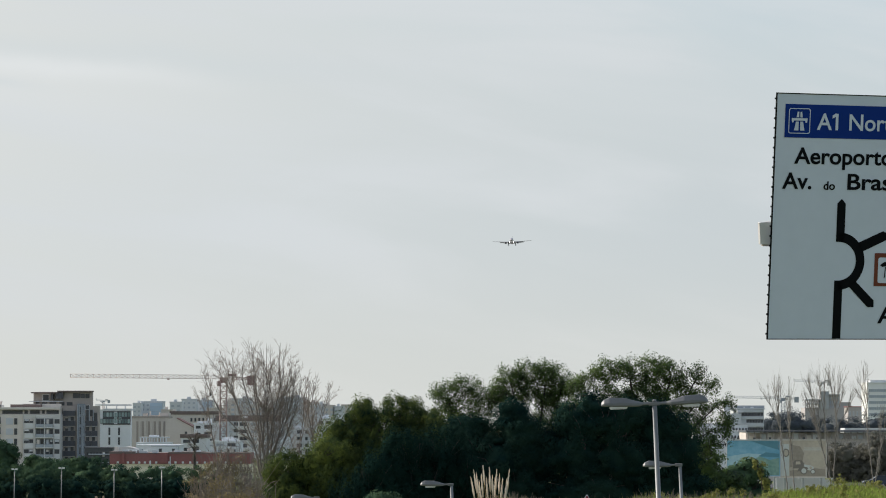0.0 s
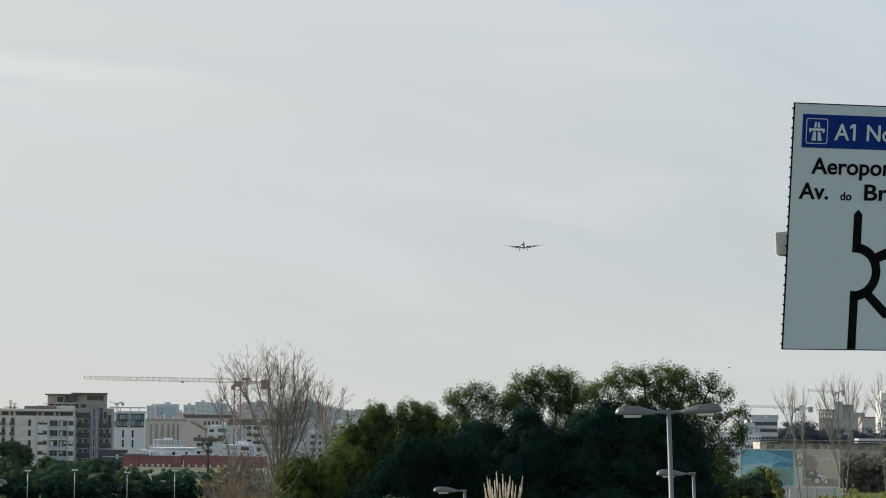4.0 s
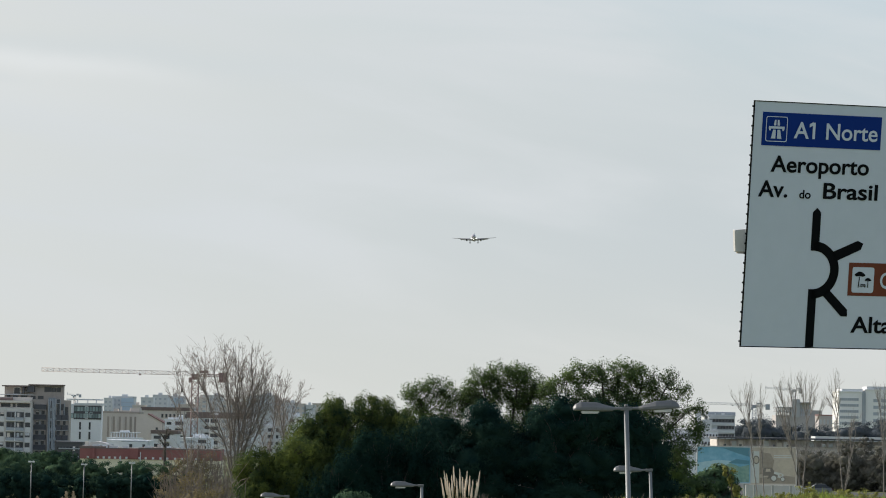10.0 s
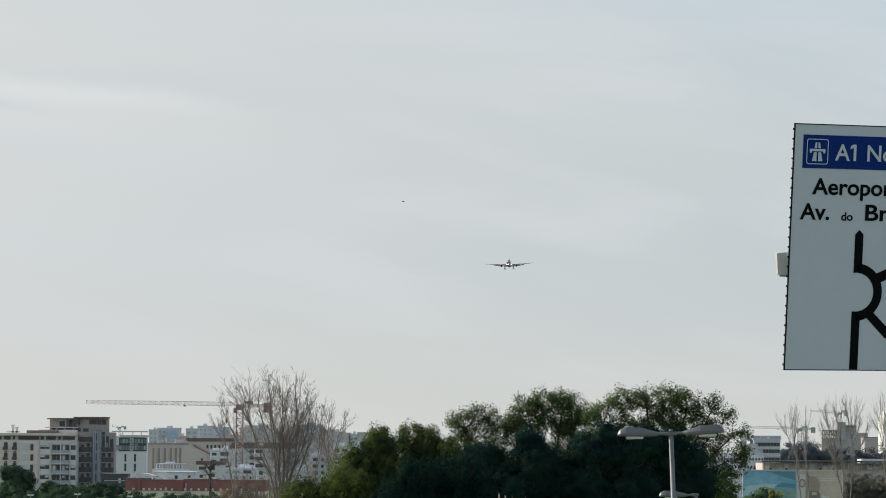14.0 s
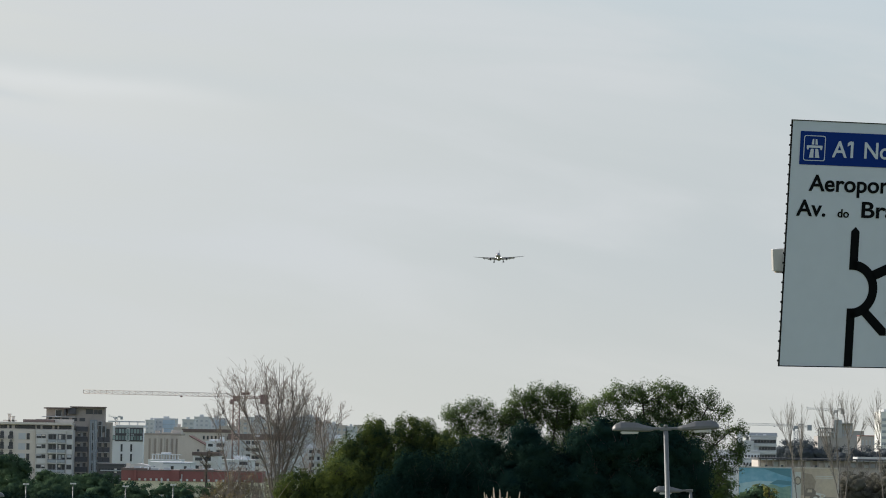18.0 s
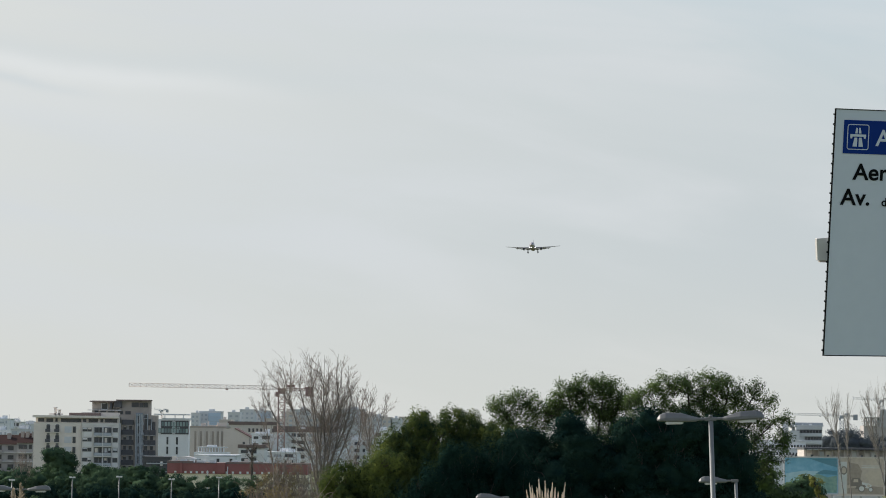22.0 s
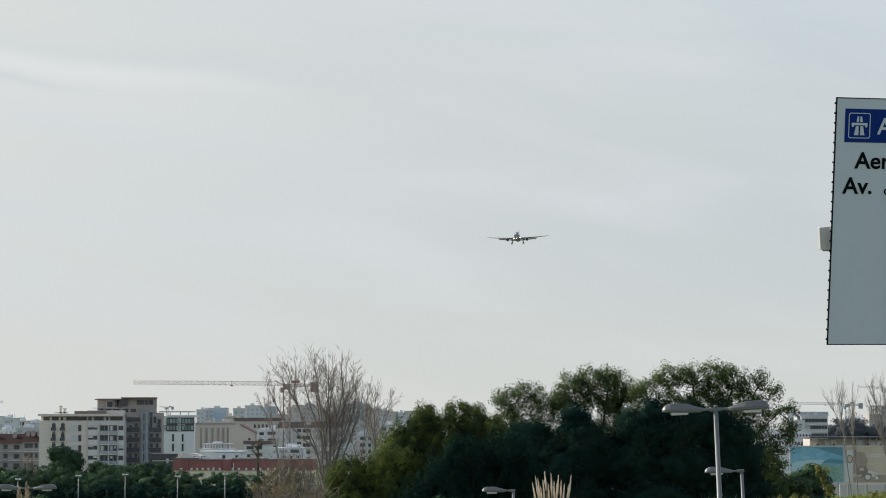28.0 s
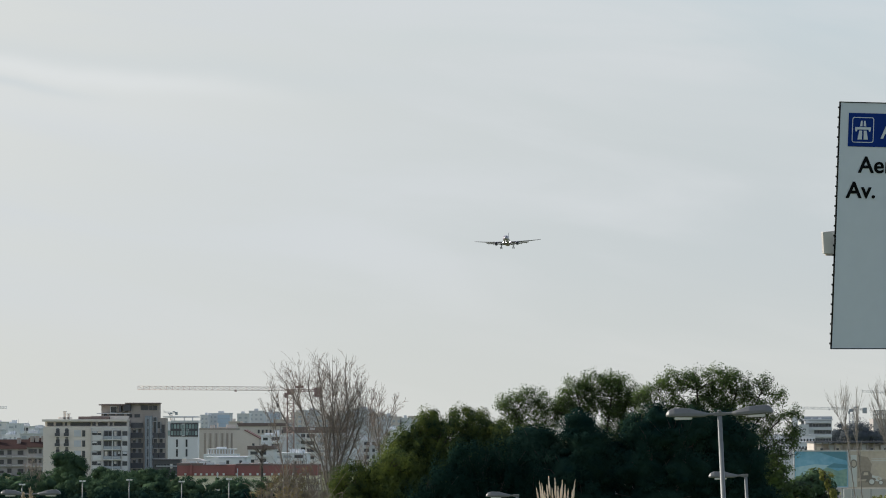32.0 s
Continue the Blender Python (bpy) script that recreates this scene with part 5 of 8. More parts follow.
# ---- grass, reeds and pampas on the bank ----
def make_grass():
    rng = np.random.default_rng(5)
    n = 90000
    x = rng.uniform(-3, 24, n)
    y = rng.uniform(104, 128, n)
    keep = ground_height(x, y) > 3.5
    x, y = x[keep], y[keep]
    n = len(x)
    tuft = 0.5 + 0.5 * np.sin(x * 2.1 + np.sin(y * 1.3) * 2) * np.sin(y * 1.7 + x * 0.6)
    fine = 0.5 + 0.5 * np.sin(x * 7.3 + y * 3.1) * np.sin(y * 5.9 - x * 2.7)
    h = 0.10 + 0.26 * tuft ** 2 * rng.random(n) + 0.30 * fine ** 3 * rng.random(n) ** 2 + 0.25 * rng.random(n) ** 12
    a = rng.uniform(0, math.pi, n)
    w = 0.012 + 0.02 * rng.random(n)
    p = np.stack([x, y, ground_height(x, y) - 0.03], 1)
    s = np.stack([np.cos(a) * w, np.sin(a) * w, 0 * w], 1)
    lean = np.stack([rng.normal(size=n) * 0.35 * h, rng.normal(size=n) * 0.35 * h, h], 1)
    v = np.stack([p - s, p + s, p + lean], 1).reshape(-1, 3)
    dry = rng.random(n) < 0.12 + 0.75 * (1 - smooth(5, 12, x + 1.5 * np.sin(y * 0.7)))
    for name, pick, mat, label in (("grass", ~dry, GRASS, "long fresh green grass along the bank"), ("dry_grass", dry, GRASS_DRY, "dull olive dry grass along the crest of the bank")):
        own = v.reshape(-1, 3, 3)[pick].reshape(-1, 3)
        tagged(new(name, raw_mesh(name, own, np.arange(len(own)).reshape(-1, 3), mat)), label, "grass", kind="stuff")
    # taller weeds with seed heads
    blobs = []
    for i in range(80):
        wx = rng.uniform(8.5, 21)
        wy = rng.uniform(112, 124)
        g = float(ground_height(wx, wy))
        hh = rng.uniform(0.12, 0.34)
        blobs.append((wx, wy, g + 0.12 + hh * 0.6, 0.10 + 0.1 * rng.random(), 0.1, hh))
    ob = new("weeds", foliage("weeds", blobs, 420, 9000, 0.05, WEED, 6, 0.07, 0.8, 0.35))
    tagged(ob, "pale weeds standing out of the grass", "weeds", kind="stuff")


make_grass()


def dry_stalks():
    rng = np.random.default_rng(15)
    sticks = []
    for _ in range(1500):
        x, y = rng.uniform(1.5, 12.5), rng.uniform(108, 124)
        z = float(ground_height(x, y))
        h = rng.uniform(0.2, 0.62) * (1 if rng.random() < 0.6 else 0.6)
        lean = rng.normal(size=2) * 0.18
        sticks.append(((x, y, z - 0.05), (x + lean[0], y + lean[1], z + h), 0.014, 0.004))
    tagged(new("dry_stalks", limbs_mesh("dry_stalks", sticks, TWIG_DARK, 3)), "dark dry stalks sticking out of the grass", "stalks", kind="stuff")


dry_stalks()


def plume(bm, foot, tip, length, width, rng, core=0.30):
    """A feathery spindle at the end of a stalk."""
    foot, tip = Vector(foot), Vector(tip)
    way = (tip - foot).normalized()
    low = tip - way * length
    tube(bm, [foot, foot.lerp(low, 0.6) + Vector((0.02, 0, 0)), low], [0.012, 0.010, 0.008], 4, mi=1)
    side = way.orthogonal().normalized()
    for k in range(70):
        f = rng.random() ** 0.8
        c = low + way * length * f
        r = width * math.sin(math.pi * min(0.98, 0.12 + 0.86 * f)) ** 0.7 * 0.5
        a = rng.uniform(0, 2 * math.pi)
        out = (Matrix.Rotation(a, 3, way) @ side)
        q = c + out * r * rng.uniform(0.5, 1.1) + way * length * 0.16
        n = way.cross(out) * width * 0.12
        bm.faces.new([bm.verts.new(c - n), bm.verts.new(c + n), bm.verts.new(q)])
    tube(bm, [low, low.lerp(tip, 0.45), tip], [width * core * 0.4, width * core, 0.004], 6)


def pampas(name, label, x, y, heads, seed, length=0.72, width=0.115, blades=130, look_mat=None):
    """heads: (x offset, height above the datum) of each plume's tip."""
    base = float(ground_height(x, y))
    rng = np.random.default_rng(seed)
    clump = thing(name, label, "pampas grass", pose(x, y, base))
    for u, z in heads:
        bm = bmesh.new()
        plume(bm, (u * 0.25 + rng.normal() * 0.04 + 0.1, rng.normal() * 0.15, 0), (u, rng.normal() * 0.2, z - base), length * rng.uniform(0.8, 1.15), width, rng, 0.08 if look_mat else 0.30)
        ob = new("plume", mesh_of("plume", bm, look_mat or PLUME, DRY))
        ob.parent = clump
    if blades:
        top = min(z for _, z in heads) - base - length * 0.7
        sticks = []
        for _ in range(blades):
            a = rng.uniform(0, 2 * math.pi)
            out = rng.uniform(0.15, 0.5)
            h = top * rng.uniform(0.75, 1.05)
            p = np.array((rng.normal() * 0.15, rng.normal() * 0.15, 0))
            m = p + np.array((math.cos(a) * out * 0.5, math.sin(a) * out * 0.5, h))
            q = m + np.array((math.cos(a) * out * 0.5, math.sin(a) * out * 0.5, -0.25 * rng.random()))
            sticks += [(tuple(p), tuple(m), 0.012, 0.010), (tuple(m), tuple(q), 0.010, 0.003)]
        ob = new("leaf_tuft", limbs_mesh("leaf_tuft", sticks, REED, 3))
        ob.parent = clump
    return clump


pampas("pampas_grass", "tall clump of pale cream pampas plumes", 1.55, 100,
       [(-0.63, 8.1), (-0.54, 8.32), (-0.46, 8.24), (-0.37, 7.98), (-0.24, 8.5), (-0.3, 8.21), (-0.13, 8.1), (-0.04, 8.43), (0.06, 8.17), (0.15, 8.06), (0.2, 8.37), (0.3, 8.21), (0.39, 8.06), (0.52, 8.02), (0.61, 8.35)], 81)
pampas("reed_clump", "tawny dry reeds with ragged feathery heads", -5.96, 38, [(-0.07, 9.16), (-0.03, 9.22), (0.01, 9.26), (0.04, 9.21), (0.07, 9.15), (-0.09, 9.05)], 82, 0.36, 0.14, 0, REED)
pampas("reed_clump", "tawny dry reeds with ragged feathery heads", -5.5, 38, [(-0.03, 9.0), (0.01, 9.04), (0.05, 9.01)], 83, 0.22, 0.11, 0, REED)
pampas("reed_clump", "two tawny reed heads on thin stalks", -4.59, 38, [(-0.01, 9.0), (0.04, 8.95)], 84, 0.16, 0.09, 0, REED)
pampas("reed_clump", "tawny dry reeds with ragged feathery heads", -4.27, 38, [(-0.06, 8.98), (-0.01, 9.05), (0.02, 9.04), (0.06, 8.97)], 85, 0.2, 0.11, 0, REED)


def green_stem(x, y, top):
    base = float(ground_height(x, y))
    ob = new("green_cane", mesh_of("green_cane", tube(bmesh.new(), [(0, 0, -0.1), (0.02, 0, (top - base) * 0.6), (0, 0, top - base)], [0.022, 0.018, 0.004], 6), GRASS))
    ob.matrix_world = pose(x, y, base)
    tagged(ob, "upright bright green young cane among dry reeds", "cane")


green_stem(-5.96, 36, 9.23)
leafy_tree("bush", "dull green bush before the tree belt", -9.13, 60, [(0, 0, 8.44, 0.35, 0.3, 0.16), (-0.35, 0, 8.35, 0.3, 0.3, 0.16), (0.2, 0, 8.19, 0.5, 0.4, 0.25)],
           LEAF_ROW, 86, 60, 5000, 0.03, 0.06, category="bush", trunk=0.05)


def warning_sign(x, y, apex):
    base = float(ground_height(x, y))
    sign = thing("warning_sign", "triangular white road sign with a red border", "road sign", pose(x, y, base, 0, 0, 4))
    top = apex - base
    tri = lambda s, drop: [(0, top - drop), (s * 0.5, top - drop - s * 0.866), (-s * 0.5, top - drop - s * 0.866)]

    def plate(name, line, y0, y1, mat):
        bm = bmesh.new()
        a = [bm.verts.new((u, y0, w)) for u, w in line]
        b = [bm.verts.new((u, y1, w)) for u, w in line]
        bm.faces.new(a)
        bm.faces.new(b[::-1])
        for i in range(3):
            bm.faces.new((a[i], b[i], b[(i + 1) % 3], a[(i + 1) % 3]))
        bmesh.ops.bevel(bm, geom=[e for e in bm.edges if abs(e.verts[0].co.y - e.verts[1].co.y) > 0.001], offset=0.02, segments=3, affect="EDGES")
        bmesh.ops.recalc_face_normals(bm, faces=bm.faces)
        return part(name, bm, mat, sign)
    plate("rim", tri(0.96, 0), 0, 0.03, SIGN_WHITE)
    plate("red_border", tri(0.90, 0.03), -0.006, 0, SIGN_RED)
    plate("white_field", tri(0.54, 0.21), -0.012, -0.006, SIGN_WHITE)
    bm = tube(bmesh.new(), [(0, -0.016, top - 0.56), (0, -0.012, top - 0.56)], 0.085, 14)
    part("symbol", bm, SIGN_BLACK, sign)
    part("post", tube(bmesh.new(), [(0, 0.06, -0.3), (0, 0.06, top - 0.1)], 0.03, 10), STEEL, sign)


warning_sign(4.51, 96, 7.71)


# ---- the city ----
SLATE_PALE = material("pale_blue_grey_shutters", (0.60, 0.62, 0.65), 0.7, dark=(0.50, 0.52, 0.56), scale=0.4)


def window_meshes(name, glass, frame_mat):
    """A window one metre wide and high: a proud frame, and the pane set back in it."""
    bm = bmesh.new()
    e = 0.07
    rings = []
    for half, y in ((0.5, 0.02), (0.5, -0.10), (0.5 - e, -0.10), (0.5 - e, 0.02)):
        low = 0.5 - half
        rings.append([bm.verts.new(v) for v in ((-half, y, low), (half, y, low), (half, y, 1 - low), (-half, y, 1 - low))])
    for r0, r1 in zip(rings, rings[1:]):
        for k in range(4):
            bm.faces.new((r0[k], r0[(k + 1) % 4], r1[(k + 1) % 4], r1[k]))
    bmesh.ops.recalc_face_normals(bm, faces=bm.faces)
    return mesh_of(name, bm, frame_mat), mesh_of(name + "_pane", boxes((-0.5 + e, 0.5 - e, -0.03, 0.01, e, 1 - e)), glass)


WINDOWS = {"plain": window_meshes("window", GLASS_DARK, PALE), "dark": window_meshes("window_dark", GLASS_DARK, CHARCOAL), "white": window_meshes("window_white", GLASS_DARK, WHITE),
           "teal": window_meshes("window_teal", GLASS_TEAL, CHARCOAL), "blue": window_meshes("window_blue", GLASS_TEAL, HAZE_GREY), "pale": window_meshes("window_pale", WHITE, CREAM), "far": window_meshes("window_far", GLASS_FAR, HAZE_GREY)}


def building(name, label, x0, x1, y, z1, mat, depth=14.0, z0=-4.2, category="building", yaw=0.0, parapet=0.35, roof_mat=None):
    """A block with its front at y, from x0 to x1, up to z1. Its origin stands at the middle of the front's foot."""
    b = thing(name, label, category, pose((x0 + x1) / 2, y, z0, 0, 0, yaw))
    w = (x1 - x0) / 2
    part("wall", boxes((-w, w, 0, depth, -0.5, z1 - z0)), mat, b)
    h = z1 - z0
    if parapet:
        part("roof", boxes((-w - 0.25, w + 0.25, -0.25, depth + 0.2, h + 0.004, h + parapet)), roof_mat or mat, b)
    return b


def solid(b, name, mat, *sizes, label=""):
    """Adds boxes given in world metres: x0, x1, z0, z1, how far in front of the building's face, how deep."""
    o = b.matrix_basis.translation
    return part(name, boxes(*[(x0 - o.x, x1 - o.x, -out, deep, z0 - o.z, z1 - o.z) for x0, x1, z0, z1, out, deep in sizes]), mat, b, label)


def panes(b, kind, openings, out=0.0, name="window"):
    """Windows at world x0, x1, z0, z1 on the building's face."""
    o = b.matrix_basis.translation
    for x0, x1, z0, z1 in openings:
        w = piece(name, WINDOWS[kind][0], b, pose((x0 + x1) / 2 - o.x, -out, z0 - o.z) @ Matrix.Diagonal((x1 - x0, 1, z1 - z0, 1)))
        piece("pane", WINDOWS[kind][1], w, Matrix())


def grid(x0, x1, nx, z0, z1, nz, fx=0.55, fz=0.5):
    """Openings in nx columns and nz storeys between x0, x1 and z0, z1."""
    dx, dz = (x1 - x0) / nx, (z1 - z0) / nz
    return [(x0 + dx * (i + 0.5 - fx / 2), x0 + dx * (i + 0.5 + fx / 2), z0 + dz * (j + 0.5 - fz / 2), z0 + dz * (j + 0.5 + fz / 2)) for j in range(nz) for i in range(nx)]


def storeys(b, x0, x1, top, nz, seed, wall, kind="plain", low=-2.5, clutter=True):
    """Uneven rows of windows, loggias and balcony bands, and clutter on the roof."""
    rng = np.random.default_rng(seed)
    dz = (top - low) / nz
    cols = []
    u = x0 + 0.5
    while u < x1 - 1.0:
        w = rng.choice((0.9, 1.3, 1.8, 2.6))
        if u + w < x1 - 0.4:
            cols.append((u, u + w, rng.random()))
        u += w + rng.choice((0.6, 1.1, 1.9))
    for j in range(nz):
        z = low + dz * j
        for a, c, style in cols:
            if style < 0.28:
                solid(b, "balcony", wall, (a - 0.25, c + 0.25, z + dz * 0.02, z + dz * 0.34, 0.9, 0))
                panes(b, "dark", [(a, c, z + dz * 0.36, z + dz * 0.86)])
            elif style < 0.9:
                panes(b, kind, [(a, c, z + dz * 0.34, z + dz * (0.80 if rng.random() < 0.8 else 0.62))])
        if nz > 2 and j and rng.random() < 0.5:
            solid(b, "string_course", wall, (x0, x1, z - 0.06, z + 0.08, 0.12, 0))
    if not clutter:
        return
    span = x1 - x0
    for _ in range(2 + int(span / 9)):
        a = x0 + span * rng.uniform(0.05, 0.8)
        w, h = rng.uniform(0.8, 3.5), rng.uniform(0.8, 2.4)
        solid(b, "rooftop_box", wall, (a, a + w, top, top + h, -rng.uniform(1, 3), 5))
    for _ in range(1 + int(span / 8)):
        a = x0 + span * rng.uniform(0.05, 0.95)
        solid(b, "aerial", CHARCOAL, (a - 0.05, a + 0.05, top, top + rng.uniform(1.8, 3.6), -2, 2.1))


def flats():
    rng = np.random.default_rng(19)
    # long cream wing
    b = building("apartment_building", "cream block of flats with recessed attic and dark balconies", -137.65, -123.51, 900, 11.83, CREAM, 16, parapet=0, category="apartment building")
    solid(b, "attic", CREAM, (-137.32, -112.69, 11.83, 13.33, -1.6, 15))
    solid(b, "roof_slab", CREAM, (-137.99, -112.69, 13.33, 13.99, 0.5, 15.5))
    solid(b, "penthouse", ROOF_BROWN, (-127.83, -118.68, 13.99, 14.83, -4, 14))
    for u0, u1 in [(-136.66, -134.83), (-134.16, -132.16), (-131.5, -130.83), (-129.83, -123.84), (-123.34, -122.34), (-121.68, -118.85), (-118.18, -117.35), (-116.85, -113.19)]:
        panes(b, "dark", [(u0, u1, 12.08, 13.08)], -1.56)
    for u, t in ((-131.83, 16.16), (-130.66, 15.49)):
        solid(b, "chimney", CREAM, (u - 0.3, u + 0.3, 13.99, t, -3, 4.2))
        solid(b, "chimney_cap", CREAM, (u - 0.5, u + 0.5, t, t + 0.25, -2.8, 4.4))
    solid(b, "vent_bar", CREAM, (-133.66, -129.83, 14.16, 14.58, -3, 5))
    # dark strips on the wall stand in for shaded recesses
    for u in (-133.33, -130.66):
        solid(b, "balcony_recess", SHADE_GREY, (u - 0.42, u + 0.42, -4, 11.4, 0.02, 0.1))
    for i in range(5):
        z = 9.0 - 3.0 * i
        for u in (-133.33, -130.66):
            bal = solid(b, "balcony", CREAM, (u - 0.75, u + 0.75, z - 0.15, z + 0.03, 1.1, 0))
            r = part("railing", boxes((-0.75, 0.75, -1.1, -1.04, 0, 0.95)), CHARCOAL, bal)
            r.matrix_basis = pose(u - b.matrix_basis.translation.x, 0, z - b.matrix_basis.translation.z + 0.03)
            panes(b, "dark", [(u - 0.55, u + 0.55, z + 0.1, z + 2.1)])
        panes(b, "dark", [(-126.09, -125.2, z - 0.1, z + 1.75)])
        solid(b, "shutter", SLATE_PALE, (-128.5, -126.42, z - 0.1, z + 1.75, 0.08, 0))
    # bay with glazed balconies
    c = building("apartment_building", "warm grey flats with stacked glazed balconies", -123.3, -112.4, 899, 11.83, FLATS_GREY, 16, parapet=0.0, category="apartment building")
    for i in range(6):
        z = 8.17 - 2.95 * i
        panes(c, "dark", [(-123.04, -120.38 - 1.2, z + 1.2, z + 2.3), (-120.38 - 1.1, -120.38, z + 1.2, z + 2.3), (-114.06, -112.65, z + 1.0, z + 2.3)])
        solid(c, "spandrel", PALE, (-122.7, -120.21, z - 0.35, z + 1.05, 0.12, 0))
        solid(c, "spandrel", PALE, (-114.22, -112.56, z - 0.5, z + 0.9, 0.12, 0))
        # flat dark sheet imitates the shaded loggia interior
        solid(c, "loggia_back", SHADE_GREY, (-119.55, -114.47, z - 0.02, z + 2.5, 0.03, 0))
        solid(c, "balcony_slab", PALE, (-119.63, -114.39, z - 0.28, z - 0.02, 1.0, 0))
        solid(c, "balcony_glass", GLASS_FAR, (-119.55, -117.13, z + 0.04, z + 0.85, 0.98, -0.93))
        solid(c, "balcony_glass", GLASS_FAR, (-116.8, -114.47, z + 0.04, z + 0.85, 0.98, -0.93))
        solid(c, "handrail", CHARCOAL, (-119.55, -114.47, z + 0.86, z + 0.93, 1.0, -0.9))
        solid(c, "divider", PALE, (-117.08, -116.85, z - 0.02, z + 2.6, 0.9, 0))
        panes(c, "dark", [(-119.38, -118.38, z + 0.05, z + 2.3), (-118.05, -117.38, z + 0.6, z + 2.3), (-116.55, -115.72, z + 0.05, z + 2.3), (-115.39, -114.64, z + 0.05, z + 2.3)], 0.05)
        for u0, u1, low, high, out in ((-123.04, -120.38 - 1.2, 1.2, 2.3, 0.1), (-120.38 - 1.1, -120.38, 1.2, 2.3, 0.1), (-114.06, -112.65, 1.0, 2.3, 0.1), (-119.38, -118.38, 0.05, 2.3, 0.15), (-116.55, -115.72, 0.05, 2.3, 0.15), (-115.39, -114.64, 0.05, 2.3, 0.15)):
            if rng.random() < 0.55:
                solid(c, "roller_blind", (PALE, SLATE_PALE, CREAM)[rng.integers(3)], (u0 + 0.07, u1 - 0.07, z + high - (high - low) * rng.uniform(0.25, 0.9), z + high - 0.05, out + 0.01, 0))
    solid(c, "pier", FLATS_GREY, (-120.04, -119.71, -4, 11.5, 0.35, 0))
    solid(c, "pier", FLATS_GREY, (-114.44, -114.26, -4, 11.5, 0.35, 0))
    # stepped tower with dark balconies
    t = building("apartment_tower", "stepped grey-brown tower of flats with charcoal balcony panels", -113.08, -101.93, 905, 14.35, BROWN, 5, parapet=0, category="apartment building")
    solid(t, "penthouse", BROWN, (-121.35, -103.94, 14.35, 18.54, -1.5, 4), label="brown two-storey penthouse")
    solid(t, "roof_slab", ROOF_BROWN, (-121.85, -114.15, 18.12, 18.45, 0.8, 4.5), (-114.15, -103.77, 18.57, 18.9, 0.2, 4.5))
    solid(t, "terrace_parapet", CREAM, (-124.36, -112.98, 14.02, 15.02, -0.8, 12), label="cream terrace wall")
    panes(t, "dark", [(-109.63, -107.46, 16.7, 18.12), (-107.29, -106.12, 16.7, 18.03), (-105.95, -104.78, 16.7, 18.03), (-113.65, -112.14, 14.52, 15.52), (-111.47, -109.8, 14.52, 15.52)], -1.5)
    panes(t, "white", [(-118.67, -116.66, 15.86, 17.87)], -1.5)
    panes(t, "dark", [(-120.6, -119.6, 14.6, 15.6), (-118.9, -117.2, 14.5, 15.5), (-116.6, -114.6, 14.5, 15.5)], -1.45)
    solid(t, "roof_slab", HAZE_GREY, (-122.6, -112.6, 15.62, 15.82, -0.4, 3), label="thin pale canopy")
    # charcoal sheets on the front paint the shade of open recesses
    solid(t, "recess_panel", CHARCOAL, (-115.99, -115.32, 16.19, 18.2, -1.4, 0), (-114.65, -112.48, 16.53, 18.37, -1.4, 0))
    for i in range(6):
        z = 8.49 - 2.97 * (i - 1)
        solid(t, "balcony_panel", CHARCOAL, (-112.23, -108.71, z, z + 1.5, 0.7, 0.0))
        solid(t, "balcony_slab", BROWN, (-112.5, -108.6, z - 0.22, z - 0.01, 0.8, 0.0))
        if i:
            solid(t, "window_pier", TERRACE_GREY, (-110.75, -110.15, z + 1.5, z + 2.74, 0.25, 0.0))
            panes(t, "dark", [(-111.75, -110.9, z + 1.55, z + 2.7), (-110.05, -109.2, z + 1.55, z + 2.7)])
            if rng.random() < 0.6:
                solid(t, "roller_blind", TAN, (-111.69, -110.96, z + rng.uniform(1.9, 2.4), z + 2.62, 0.12, 0))
            solid(t, "balcony_panel", CHARCOAL, (-105.70, -104.05, z, z + 1.45, 0.7, 0.0))
            solid(t, "balcony_panel", CHARCOAL, (-103.90, -102.20, z, z + 1.45, 0.7, 0.0))
            solid(t, "balcony_slab", TERRACE_GREY, (-105.8, -102.0, z - 0.25, z - 0.01, 0.8, 0.0))
            panes(t, "dark", [(-105.50, -104.6, z + 1.5, z + 2.7), (-103.77, -102.9, z + 1.5, z + 2.7)])
    # upper storeys behind the shaft step back, with dark tall windows between grey piers
    panes(t, "dark", [(-105.5, -104.75, 9.9, 14.0), (-104.4, -103.6, 11.3, 13.2), (-103.2, -102.3, 9.7, 12.4)], 0.02)
    solid(t, "pier", SLATE, (-104.7, -104.45, 9.6, 14.3, 0.35, 0.0))
    solid(t, "pier", SLATE, (-103.5, -103.3, 9.6, 13.4, 0.35, 0.0))
    # raised dark strip imitates the shade in the gap between blocks
    solid(t, "joint", CHARCOAL, (-113.05, -112.55, -4, 13.6, 0.25, 0.0), label="dark strip painting the shaded gap beside the next block")
    solid(t, "service_shaft", SHAFT, (-108.05, -105.95, -4, 15.02, 0.9, 0), label="bluish grey service shaft")
    for u in (-108.0, -107.45, -106.9, -106.4, -106.0):
        solid(t, "shaft_rib", HAZE_GREY, (u - 0.05, u + 0.05, -4, 14.69, 1.05, -0.9))
    for i in range(6):
        z = 11.9 - 2.97 * i
        panes(t, "dark", [(-107.38, -106.95, z, z + 2.2)], 0.92)
        solid(t, "shaft_ledge", SLATE, (-106.35, -105.6, z - 0.4, z + 0.3, 1.1, -0.88))
    panes(t, "white", [(-105.78, -104.61, 14.69 - 1.4, 14.69)], 0.05)
    # low dark building at its foot
    e = building("office_building", "low charcoal building with pale floor bands", -102.86, -95.05, 880, 2.03, CHARCOAL, 12, category="office building")
